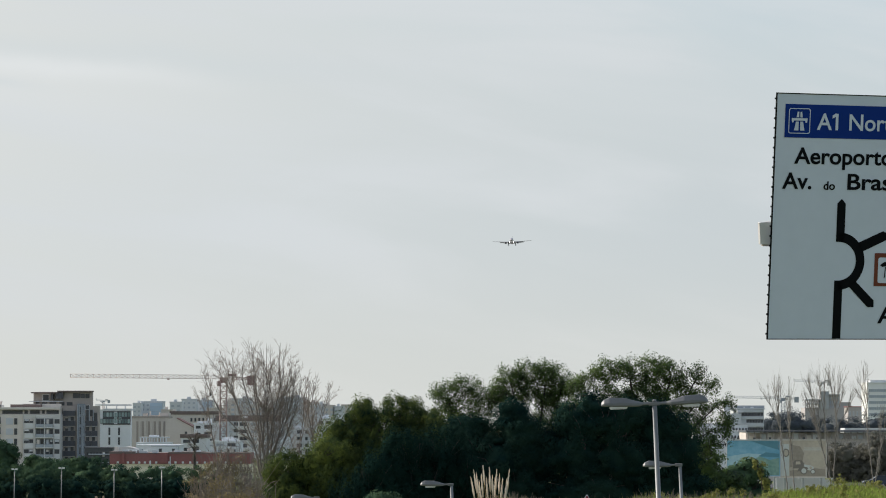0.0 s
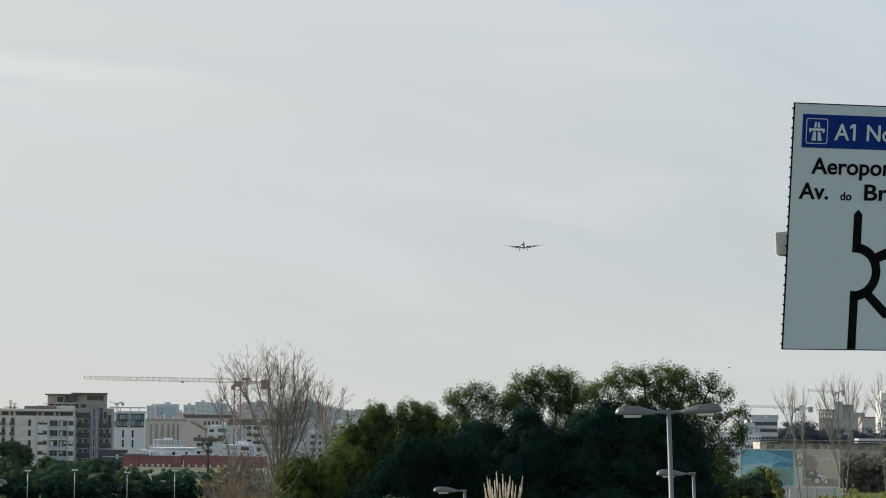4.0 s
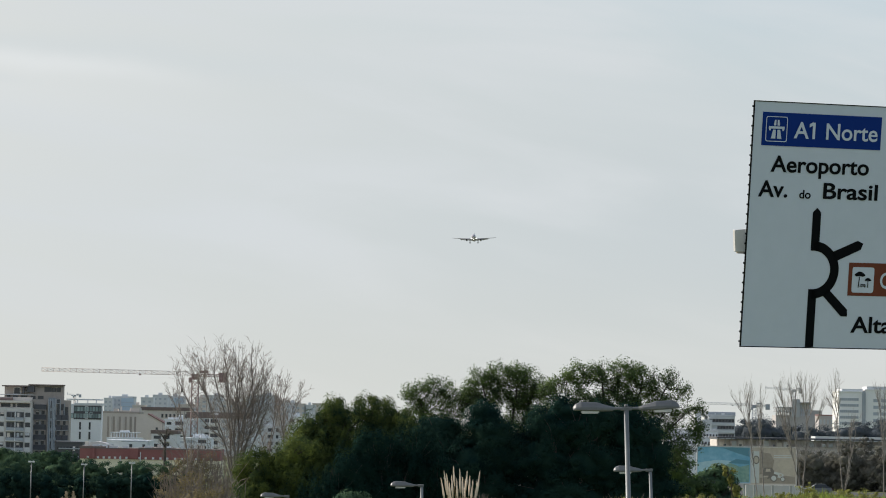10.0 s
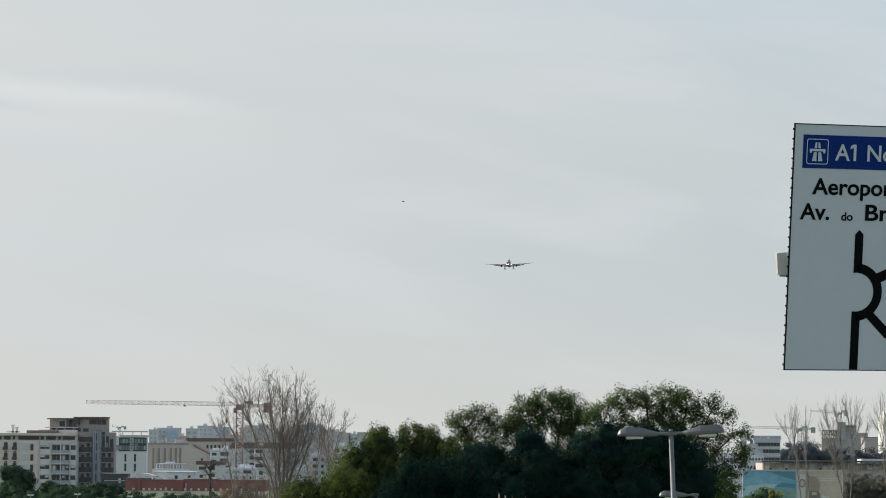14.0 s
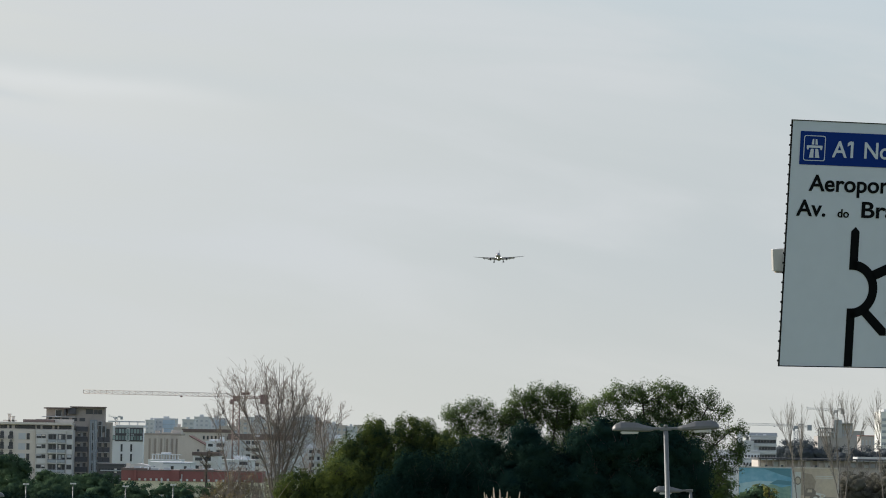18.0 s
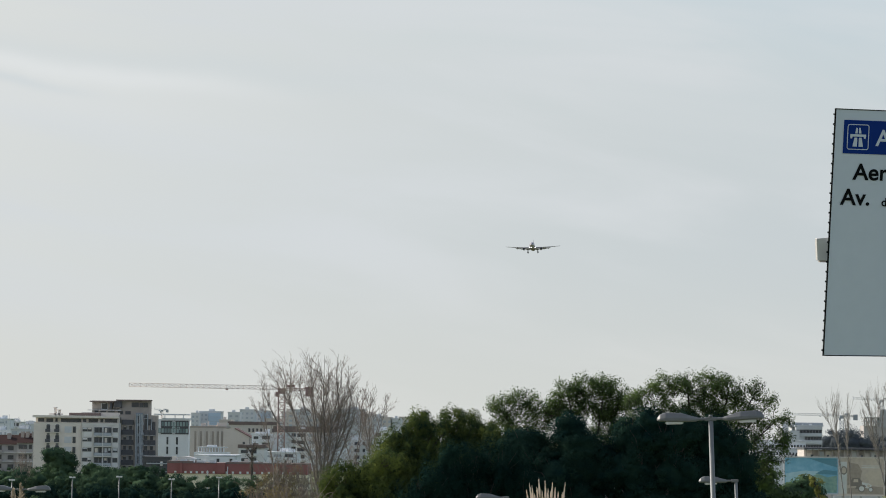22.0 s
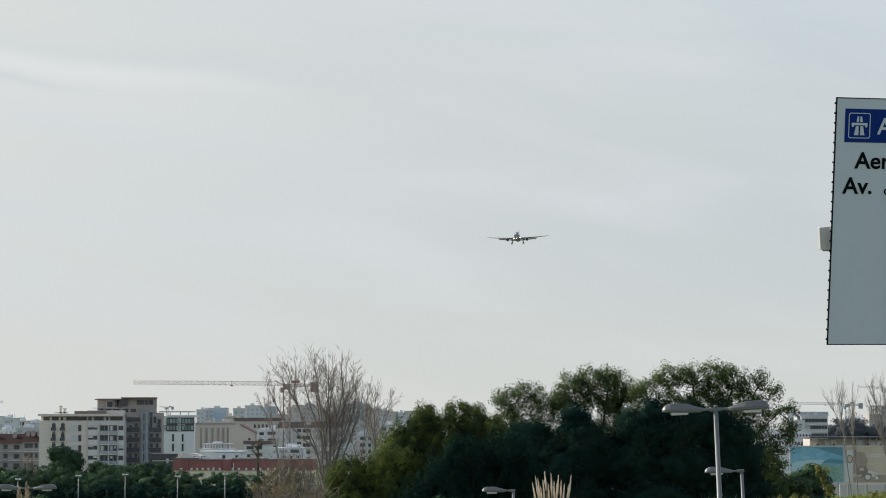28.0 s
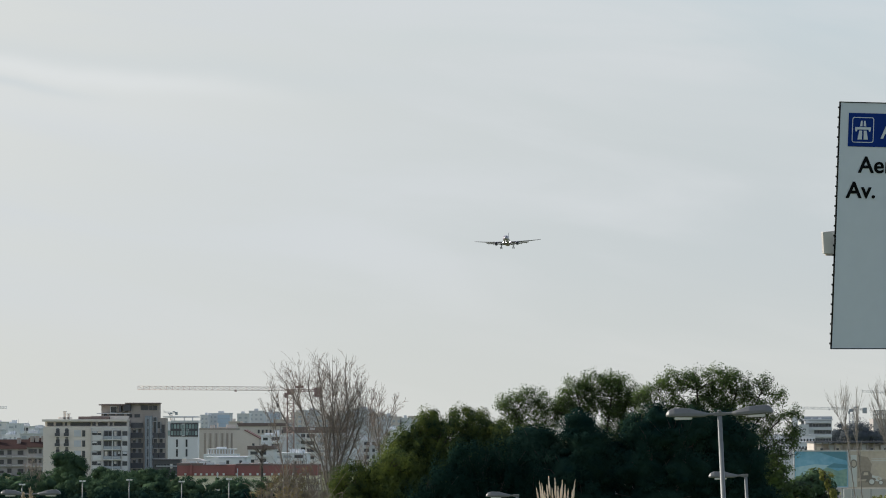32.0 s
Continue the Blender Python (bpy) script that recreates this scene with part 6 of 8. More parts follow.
    solid(e, "band", SLATE, (-101.88, -95.05, 0.23, 0.56, 0.4, 0))
    solid(e, "band", SLATE, (-102.86, -95.7, -2.04, -1.8, 0.4, 0))
    panes(e, "dark", grid(-102.53, -95.21, 8, -4.81, 1.54, 3, 0.75, 0.45))
    panes(e, "pale", [(-97.81, -97.16, -0.25, 1.05)], 0.02)


flats()


def glass_top():
    b = building("office_building", "white building with two glazed top storeys", -110.02, -100.14, 980, 13.62, WHITE, 5, category="office building", parapet=0.0)
    solid(b, "roof_slab", HAZE_GREY, (-111.47, -100.95, 14.89, 15.26, -1, 14), (-108.75, -99.87, 13.26, 13.9, 0.3, 14))
    for x0, x1 in ((-108.02, -107.84), (-104.76, -104.58), (-102.04, -101.86)):
        solid(b, "roof_post", HAZE_GREY, (x0, x1, 13.81, 14.89, -1.2, 2))
    solid(b, "curtain_wall", CHARCOAL, (-108.93, -100.05, 8.73, 13.08, 0.15, 0))
    panes(b, "teal", grid(-108.84, -100.14, 9, 11.0, 12.99, 1, 0.88, 0.8) + grid(-109.84, -100.14, 10, 8.82, 10.91, 1, 0.88, 0.75), 0.2)
    panes(b, "blue", [(-105.3, -104.31, 8.91, 12.9), (-103.85, -102.95, 10.18, 11.09)], 0.26)
    for u in (-106.81, -103.73):
        for top in (7.83, 4.74):
            panes(b, "dark", [(u - 0.3, u + 0.3, top - 2.4, top)])


glass_top()


def ribbed_block():
    b = building("apartment_building", "tan concrete block with tall dark slots between ribs", -122.73, -107.86, 1200, 11.11, TAN, 18, category="apartment building", roof_mat=BROWN, parapet=0.7)
    for u in [-119.84, -117.63, -115.29, -112.96, -110.97, -109.19]:
        # brown strip on the wall paints the shadow between two ribs
        solid(b, "slot", BROWN, (u - 0.40, u + 0.40, -4, 9.78, 0.02, 0.1))
        solid(b, "rib", TAN, (u + 0.5, u + 1.25, -4, 10.22, 0.5, 0))
    solid(b, "rooftop_box", TAN, (-118.07, -116.52, 11.11, 12.89, -3, 8), (-114.96, -112.08, 11.11, 12.22, -3, 8), (-111.41, -107.86, 11.11, 13.11, -4, 12))
    solid(b, "chimney", CREAM, (-115.63, -115.07, 11.11, 13.77, -5, 6), (-111.86, -111.41, 11.11, 13.33, -5, 6))
    g = thing("gabled_house", "tan gable-ended house with a dull red tiled roof", "house", pose(-99.11, 1150, -4.2))
    w, h0, h1 = 5.2, 7.66 + 4.2, 10.85 + 4.2
    bm = bmesh.new()
    ring = [(-w, -0.5), (w, -0.5), (w, h0), (-0.8, h1), (-w, h1)]
    loft(bm, [[(u, 0, v) for u, v in ring], [(u, 14, v) for u, v in ring]], False)
    part("wall", bm, TAN, g)
    bm = bmesh.new()
    ring = [(-1.0, h1 + 0.02), (-0.8, h1 + 0.3), (w + 0.9, h0 - 0.25), (w + 0.8, h0 - 0.55)]
    loft(bm, [[(u, -0.3, v) for u, v in ring], [(u, 14.2, v) for u, v in ring]], False)
    part("roof", bm, GABLE_ROOF, g, "dull red tiled roof")
    panes(g, "dark", [(-96.99, -96.13, 4.68, 5.96)])


ribbed_block()


def red_block():
    b = building("apartment_building", "long low building, pale yellow below a red-brown upper storey", -76.12, -44.2, 700, 0.16, YELLOW, 14, category="apartment building", parapet=0.0)
    solid(b, "upper_storey", RED_TILE, (-76.19, -44.1, 0.16, 2.49, 0.25, 14), label="red-brown upper storey")
    solid(b, "roof_edge", ROOF_BROWN, (-76.25, -70.3, 2.49, 3.01, 0.35, 14), (-70.17, -62.92, 2.49, 2.69, 0.35, 14), (-62.79, -55.28, 2.49, 2.88, 0.35, 14), (-55.1, -44.1, 2.49, 2.75, 0.35, 14))
    solid(b, "bay", RED_TILE, (-64.73, -62.92, 0.29, 2.62, 0.8, 0))
    # pale rooflights and hatches along the flat roof
    for u, w, h, m in ((-75.2, 0.9, 1.3, CREAM), (-73.4, 1.4, 0.7, HAZE_GREY), (-71.2, 1.0, 0.5, WHITE), (-69.6, 1.8, 0.45, HAZE_GREY), (-66.6, 1.2, 0.55, SLATE_PALE), (-61.6, 1.6, 0.5, HAZE_GREY), (-58.6, 0.8, 0.9, TAN), (-56.9, 1.3, 0.5, WHITE), (-53.2, 1.5, 0.6, HAZE_GREY), (-49.0, 1.1, 0.7, TAN)):
        solid(b, "roof_hatch", m, (u, u + w, 2.7, 2.75 + h, -0.8, 3.0))
    solid(b, "bay", RED_TILE, (-73.28, -72.76, 0.29, 2.62, 0.8, 0))
    for u in [-74.31, -71.98, -70.69, -69.39, -68.1, -66.93, -65.51, -62.53, -61.11, -59.42, -57.74, -56.19, -54.4, -52.9, -51.2, -49.6, -47.9, -46.1]:
        panes(b, "pale", [(u - 0.25, u + 0.25, 0.23, 0.74)], 0.3)
    solid(b, "downpipe", WHITE, (-67.0, -66.8, -4, 0.94, 0.4, -0.2))
    solid(b, "downpipe", WHITE, (-62.4, -62.23, -4, 1.84, 0.5, -0.2))


red_block()


def white_houses():
    b = building("apartment_building", "white rendered building with flat terraces", -79.9, -68.95, 800, 3.49, WHITE, 14, category="apartment building", parapet=0.3)
    solid(b, "front_block", WHITE, (-76.05, -69.24, -4, 3.34, 2.5, 0))
    solid(b, "terrace_edge", SLATE, (-76.05, -69.1, 3.34, 3.56, 2.6, 0))
    panes(b, "dark", [(-73.98, -73.24, 1.86, 2.75), (-70.58, -69.84, 1.86, 2.75)], 2.5)
    panes(b, "dark", [(-79.16, -78.42, 1.57, 2.6)])
    t = building("apartment_building", "white building with a colonnade under its flat roof", -84.2, -75.19, 840, 4.1, WHITE, 12, category="apartment building", parapet=0.0)
    solid(t, "roof_slab", HAZE_GREY, (-83.43, -75.81, 5.34, 5.57, -1, 10))
    for i in range(10):
        u = -83.11 + i * 0.78
        solid(t, "column", WHITE, (u - 0.12, u + 0.12, 4.1, 5.34, -1.2, 1.6))
    solid(t, "roof_box", WHITE, (-80.94, -78.61, 5.57, 6.04, -3, 8))
    k = thing("domed_shed", "pale shed with a low rounded roof", "building", pose(-80.93, 780, -4.2))
    h = 2.07 + 4.2
    part("wall", boxes((-2.9, 2.9, 0, 9, -0.5, h)), HAZE_GREY, k)
    bm = bmesh.new()
    ring = [(3.1 * math.cos(radians(a)), h + 1.3 * math.sin(radians(a))) for a in range(0, 181, 15)]
    loft(bm, [[(u, -0.2, v) for u, v in ring], [(u, 9.2, v) for u, v in ring]], True)
    part("roof", bm, HAZE_BROWN, k, "dull rounded roof")
    s = building("shed", "small grey shed roof beside the white building", -79.18, -76.62, 770, 2.45, SLATE, 8)
    # white blocks behind the bare tree
    for x0, x1, top, dist, mt, nx, nz, lab in (
            (-81.38, -72.87, 8.89, 1000, WHITE, 5, 5, "white rendered block of flats with small windows"),
            (-74.21, -63.56, 3.25, 960, WHITE, 6, 3, "white low block of flats with grey windows"),
            (-70.3, -59.42, 9.81, 1050, PALE, 6, 5, "pale grey block of flats with a brown roof edge"),
            (-56.55, -49.48, 8.55, 980, WHITE, 4, 5, "white block of flats with rows of windows"),
            (-55.53, -43.54, 7.0, 1080, HAZE_GREY, 6, 4, "bluish white block with rows of windows"),
            (-79.64, -71.9, 4.84, 930, PALE, 5, 3, "pale flats with narrow balconies"),
            (-42.07, -22.26, 10.57, 1020, WHITE, 9, 5, "long white block of flats with window bands")):
        q = building("apartment_building", lab, x0, x1, dist, top, mt, 14, category="apartment building", roof_mat=ROOF_BROWN if mt is PALE else None, parapet=1.1 if mt is PALE else 0.4)
        storeys(q, x0, x1, top, nz, 300 + int(abs(x0) * 7), mt, "plain" if nx % 2 else "far")
    r = building("apartment_building", "brown-roofed long block beside the crane", -83.06, -60.48, 1120, 9.79, HAZE_GREY, 14, category="apartment building", roof_mat=ROOF_BROWN, parapet=2.2)
    storeys(r, -82.86, -60.69, 9.79, 5, 311, HAZE_GREY, "far")
    bal = building("apartment_building", "dull tan block with brown sloping top storey", -114.1, -94.22, 1280, 12.6, TAN, 14, category="apartment building", roof_mat=ROOF_BROWN, parapet=1.4)
    panes(bal, "dark", grid(-106.06, -94.46, 7, 2, 12.13, 3, 0.5, 0.45))


white_houses()


def left_edge():
    for x0, x1, top, dist, mt, nx, lab in (
            (-168.32, -150.4, 5.08, 950, TERRACE_GREY, 12, "grey terrace of flats under brown tiled roofs"),
            (-148.81, -143.77, 5.65, 940, TERRACE_GREY, 3, "brown-grey house with tall chimney"),):
        q = building("apartment_building", lab, x0, x1, dist, top, mt, 12, category="apartment building", parapet=0.0)
        storeys(q, x0, x1, top, 4, 320 + nx, mt, "dark", -6.34, False)
        solid(q, "balcony_band", HAZE_GREY, (x0, x1, 2.44, 2.71, 0.7, 0))
        solid(q, "balcony_band", HAZE_GREY, (x0, x1, -0.37, -0.1, 0.7, 0))
        o = q.matrix_basis.translation
        w = (x1 - x0) / 2
        bm = bmesh.new()
        h = top - o.z
        ring = [(-0.7, h - 0.1), (12.5, h - 0.1), (6.0, h + 2.9)]
        loft(bm, [[(-w - 0.3, v, z) for v, z in ring], [(w + 0.3, v, z) for v, z in ring]], False)
        part("roof", bm, HOUSE_ROOF, q, "brown tiled pitched roof")
        for u in (0.12, 0.42, 0.8):
            solid(q, "chimney", BROWN, (x0 + (x1 - x0) * u, x0 + (x1 - x0) * u + 1.1, top, top + 3.4, -3, 4.4))
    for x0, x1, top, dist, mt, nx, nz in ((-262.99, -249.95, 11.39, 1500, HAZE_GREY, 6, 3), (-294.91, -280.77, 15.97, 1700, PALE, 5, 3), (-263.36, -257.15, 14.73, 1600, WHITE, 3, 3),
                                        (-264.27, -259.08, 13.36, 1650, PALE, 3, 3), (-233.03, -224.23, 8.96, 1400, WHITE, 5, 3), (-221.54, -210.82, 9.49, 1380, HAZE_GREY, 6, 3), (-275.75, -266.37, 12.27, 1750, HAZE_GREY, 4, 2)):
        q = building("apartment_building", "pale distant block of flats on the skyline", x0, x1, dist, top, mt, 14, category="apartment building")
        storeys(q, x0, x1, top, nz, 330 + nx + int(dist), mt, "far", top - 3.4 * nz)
        solid(q, "rooftop_box", mt, (x0 + (x1 - x0) * 0.3, x0 + (x1 - x0) * 0.55, top, top + 2.0, -3, 8))


left_edge()


def skyline():
    rng = np.random.default_rng(77)
    far = ((370, 384, 697, 2400, "h"), (384, 423, 694, 2420, "b"), (435, 456, 695, 2300, "h"), (456, 482, 690, 2350, "h"), (480, 511, 692, 2380, "b"), (530, 552, 693, 2200, "t"), (545, 580, 689, 2300, "h"), (576, 600, 700, 2100, "t"),
           (612, 640, 694, 2300, "h"), (628, 676, 687, 2400, "h"), (672, 698, 696, 2250, "t"), (690, 712, 699, 2150, "h"), (708, 726, 701, 2100, "t"), (724, 742, 703, 2100, "h"), (738, 790, 700, 2150, "t"), (596, 618, 705, 2000, "t"), (500, 535, 706, 1900, "t"), (420, 440, 709, 1900, "t"))
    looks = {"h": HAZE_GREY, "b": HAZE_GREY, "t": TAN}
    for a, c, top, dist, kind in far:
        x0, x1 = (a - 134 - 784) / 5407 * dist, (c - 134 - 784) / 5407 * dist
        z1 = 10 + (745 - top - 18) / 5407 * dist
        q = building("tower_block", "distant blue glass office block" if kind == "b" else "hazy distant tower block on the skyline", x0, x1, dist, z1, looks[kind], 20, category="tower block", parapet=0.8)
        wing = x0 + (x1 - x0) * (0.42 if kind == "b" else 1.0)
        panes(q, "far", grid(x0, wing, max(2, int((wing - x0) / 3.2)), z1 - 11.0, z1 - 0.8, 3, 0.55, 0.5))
        if kind == "b":
            # a glass front set before the pale stair wing
            solid(q, "glass_front", BLUE_GLASS, (wing, x1 - 0.4, z1 - 16.0, z1 - 0.6, 0.5, 0), label="blue curtain wall")
            for k in range(1, 4):
                solid(q, "floor_band", GLASS_FAR, (wing, x1 - 0.4, z1 - 0.6 - 3.4 * k, z1 - 0.3 - 3.4 * k, 0.56, -0.5))
        u = x0 + (x1 - x0) * rng.uniform(0.2, 0.6)
        solid(q, "plant_room", looks[kind], (u, u + (x1 - x0) * 0.25, z1 + 0.8, z1 + 2.4, -4, 9))


skyline()


def right_side():
    # office with dark window bands
    b = building("office_building", "grey-white office with dark ribbon windows and a dark roof storey", 67.32, 73.4, 700, 12.59, HAZE_GREY, 16, category="office building", parapet=0.3)
    solid(b, "roof_storey", SLATE, (66.8, 73.66, 12.59, 13.5, -1.2, 14))
    panes(b, "pale", [(70.43, 71.2, 12.85, 13.24), (68.87, 69.13, 12.85, 13.24)], -1.2)
    solid(b, "wing", HAZE_GREY, (65.77, 68.1, -4, 11.68, 1.4, 0), (64.47, 65.9, -4, 13.62, -2, 10))
    for x0, x1, n, z0, z1 in ((67.58, 73.28, 8, 11.04, 11.94), (69.39, 73.28, 6, 9.48, 10.39), (69.39, 73.28, 6, 7.67, 8.58)):
        panes(b, "dark", grid(x0, x1, n, z0, z1, 1, 0.92, 0.8), 0.05)
    solid(b, "sill_band", HAZE_GREY, (67.32, 73.4, 11.94, 12.46, 0.3, 0), (68.23, 73.4, 10.39, 10.97, 0.3, 0), (68.23, 73.4, 8.71, 9.35, 0.3, 0))
    # stepped white terraces
    for top, out, x0, x1 in ((9.15, 660, 54.93, 65.67), (7.63, 640, 52.79, 63.44), (6.1, 620, 50.45, 58.48)):
        t = building("hangar", "long white stepped building with dark ventilation slots", x0, x1, out, top, WHITE, 14, category="building", parapet=0.3, roof_mat=HAZE_GREY)
        panes(t, "dark", grid(x0, x1, 16, top - 1.3, top - 0.7, 1, 0.5, 1.0))
    part("mast", tube(bmesh.new(), [(0, -0.5, 0), (0, -0.5, 7)], 0.15, 6), CHARCOAL, t).matrix_basis = pose(4.4, 0, 4)
    # long shed with a dark roof and pale bays
    s = building("shed", "long low shed with a dark flat roof and cream bays", 49.57, 84.15, 500, 7.04, TAN, 12, category="shed", parapet=0.0, z0=-4)
    solid(s, "roof", CHARCOAL, (49.38, 84.61, 8.2, 8.45, 1.4, 12))
    for i in range(30):
        u = 49.75 + i * 1.05
        if i % 7 in (0, 2, 3):
            solid(s, "bay_panel", (CREAM, PALE, HAZE_GREY)[i % 3], (u + 0.12, u + 0.9, 7.04, 7.04 + 0.5 + 0.13 * (i * 5 % 4), 0.3, -0.1))
        solid(s, "post", BROWN, (u - 0.1, u + 0.1, 7.04, 8.2, 0.9, -0.6))
    solid(s, "back_wall", TAN, (49.57, 84.15, 7.04, 8.06, -0.5, 12))
    f = building("flyover", "pale concrete flyover edge behind the trees", 70.91, 92.88, 540, 8.7, HAZE_GREY, 6, category="flyover", parapet=0.0, z0=-4)
    # building under construction, with scaffold poles
    c = building("unfinished_building", "grey-brown building under construction with bare floors", 165.71, 183.84, 1400, 15.96, DIM_BROWN, 16, category="building", parapet=0.0)
    solid(c, "tower_floor", DIM_GREY, (172.96, 176.59, 15.18, 23.46, 0.5, 12))
    solid(c, "tower_floor", DIM_BROWN, (176.59, 181.76, 15.18, 21.91, -1, 12), (181.76, 186.94, 14.14, 18.54, -1, 12))
    solid(c, "floor_slab", DIM_GREY, (165.71, 172.96, 19.32, 19.84, 1, 12), (165.71, 172.96, 17.51, 18.03, 1, 12), (175.03, 181.76, 21.65, 22.17, 1, 12))
    for i in range(9):
        u = 165.97 + i * 0.85
        solid(c, "column", DIM_BROWN, (u - 0.25, u + 0.25, 15.7, 19.58, 0.4, 0))
    panes(c, "far", grid(176.84, 181.51, 4, 15.44, 21.39, 3, 0.5, 0.5), -1.0)
    p = building("apartment_building", "dull pink distant block of flats", 165.53, 172.92, 1250, 15.55, DIM_BROWN, 12, category="apartment building", roof_mat=RED_TILE)
    panes(p, "far", grid(165.53, 172.92, 5, 2, 15.09, 3, 0.45, 0.45))
    # large office
    o = building("office_building", "large pale office slab with ribbon windows", 166.67, 176.22, 1200, 24.65, OFFICE_WHITE, 18, category="office building", parapet=0.4)
    solid(o, "roof_storey", HAZE_GREY, (167.78, 176.22, 24.65, 25.98, -1, 14))
    for i in range(5):
        z = 22.43 - i * 2.35
        panes(o, "far", grid(167.12, 174.44, 10, z - 1.1, z, 1, 0.9, 1.0), 0.02)
    solid(o, "stair_shaft", SLATE, (175.77, 177.1, -4, 25.09, 0.6, 0), label="dark stair shaft")
    v = building("office_building", "large pale office slab with dark bays", 177.21, 210.84, 1200, 25.54, OFFICE_WHITE, 18, category="office building", parapet=0.4)
    solid(v, "roof_storey", HAZE_GREY, (177.77, 206.4, 25.54, 27.09, -1, 14))
    for i in range(5):
        z = 22.21 - i * 2.6
        panes(v, "far", grid(179.77, 209.95, 10, z - 1.3, z, 1, 0.75, 1.0), 0.02)


right_side()


# ---- hoardings ----
def hoarding(name, label, x0, x1, y, z0, z1, mat):
    base = float(ground_height((x0 + x1) / 2, y))
    h = thing(name, label, "hoarding", pose((x0 + x1) / 2, y, base))
    w = (x1 - x0) / 2
    part("board", boxes((-w, w, 0, 0.12, z0 - base, z1 - base)), mat, h)
    part("frame", boxes((-w - 0.1, w + 0.1, -0.05, 0.15, z1 - base, z1 - base + 0.12), (-w - 0.1, w + 0.1, -0.05, 0.15, z0 - base - 0.12, z0 - base), (-w - 0.1, -w, -0.05, 0.15, z0 - base, z1 - base), (w, w + 0.1, -0.05, 0.15, z0 - base, z1 - base)), HAZE_GREY if mat is POSTER_BLUE else CREAM, h)
    for u in (-0.8, 0, 0.8):
        part("post", boxes((u * w - 0.1, u * w + 0.1, 0.151, 0.35, -0.4, z1 - base)), STEEL, h)
    for u in (-0.6, 0.0, 0.6):
        part("floodlight", boxes((u * w - 0.12, u * w + 0.12, -0.7, -0.45, z1 - base + 0.15, z1 - base + 0.32), (u * w - 0.02, u * w + 0.02, -0.5, 0.1, z1 - base + 0.121, z1 - base + 0.16)), CHARCOAL, h)
    return h


def disc(u, v, r, s=1.0, n=20):
    return [(u + r * math.cos(2 * math.pi * k / n), v + r * s * math.sin(2 * math.pi * k / n)) for k in range(n)]


def poster_shape(h, name, outlines, mat, z):
    """Printed shapes on a board; v runs up from the ground."""
    return flat_shape(name, [[(u, -v) for u, v in line] for line in outlines], mat, h, z, thick=0.003)


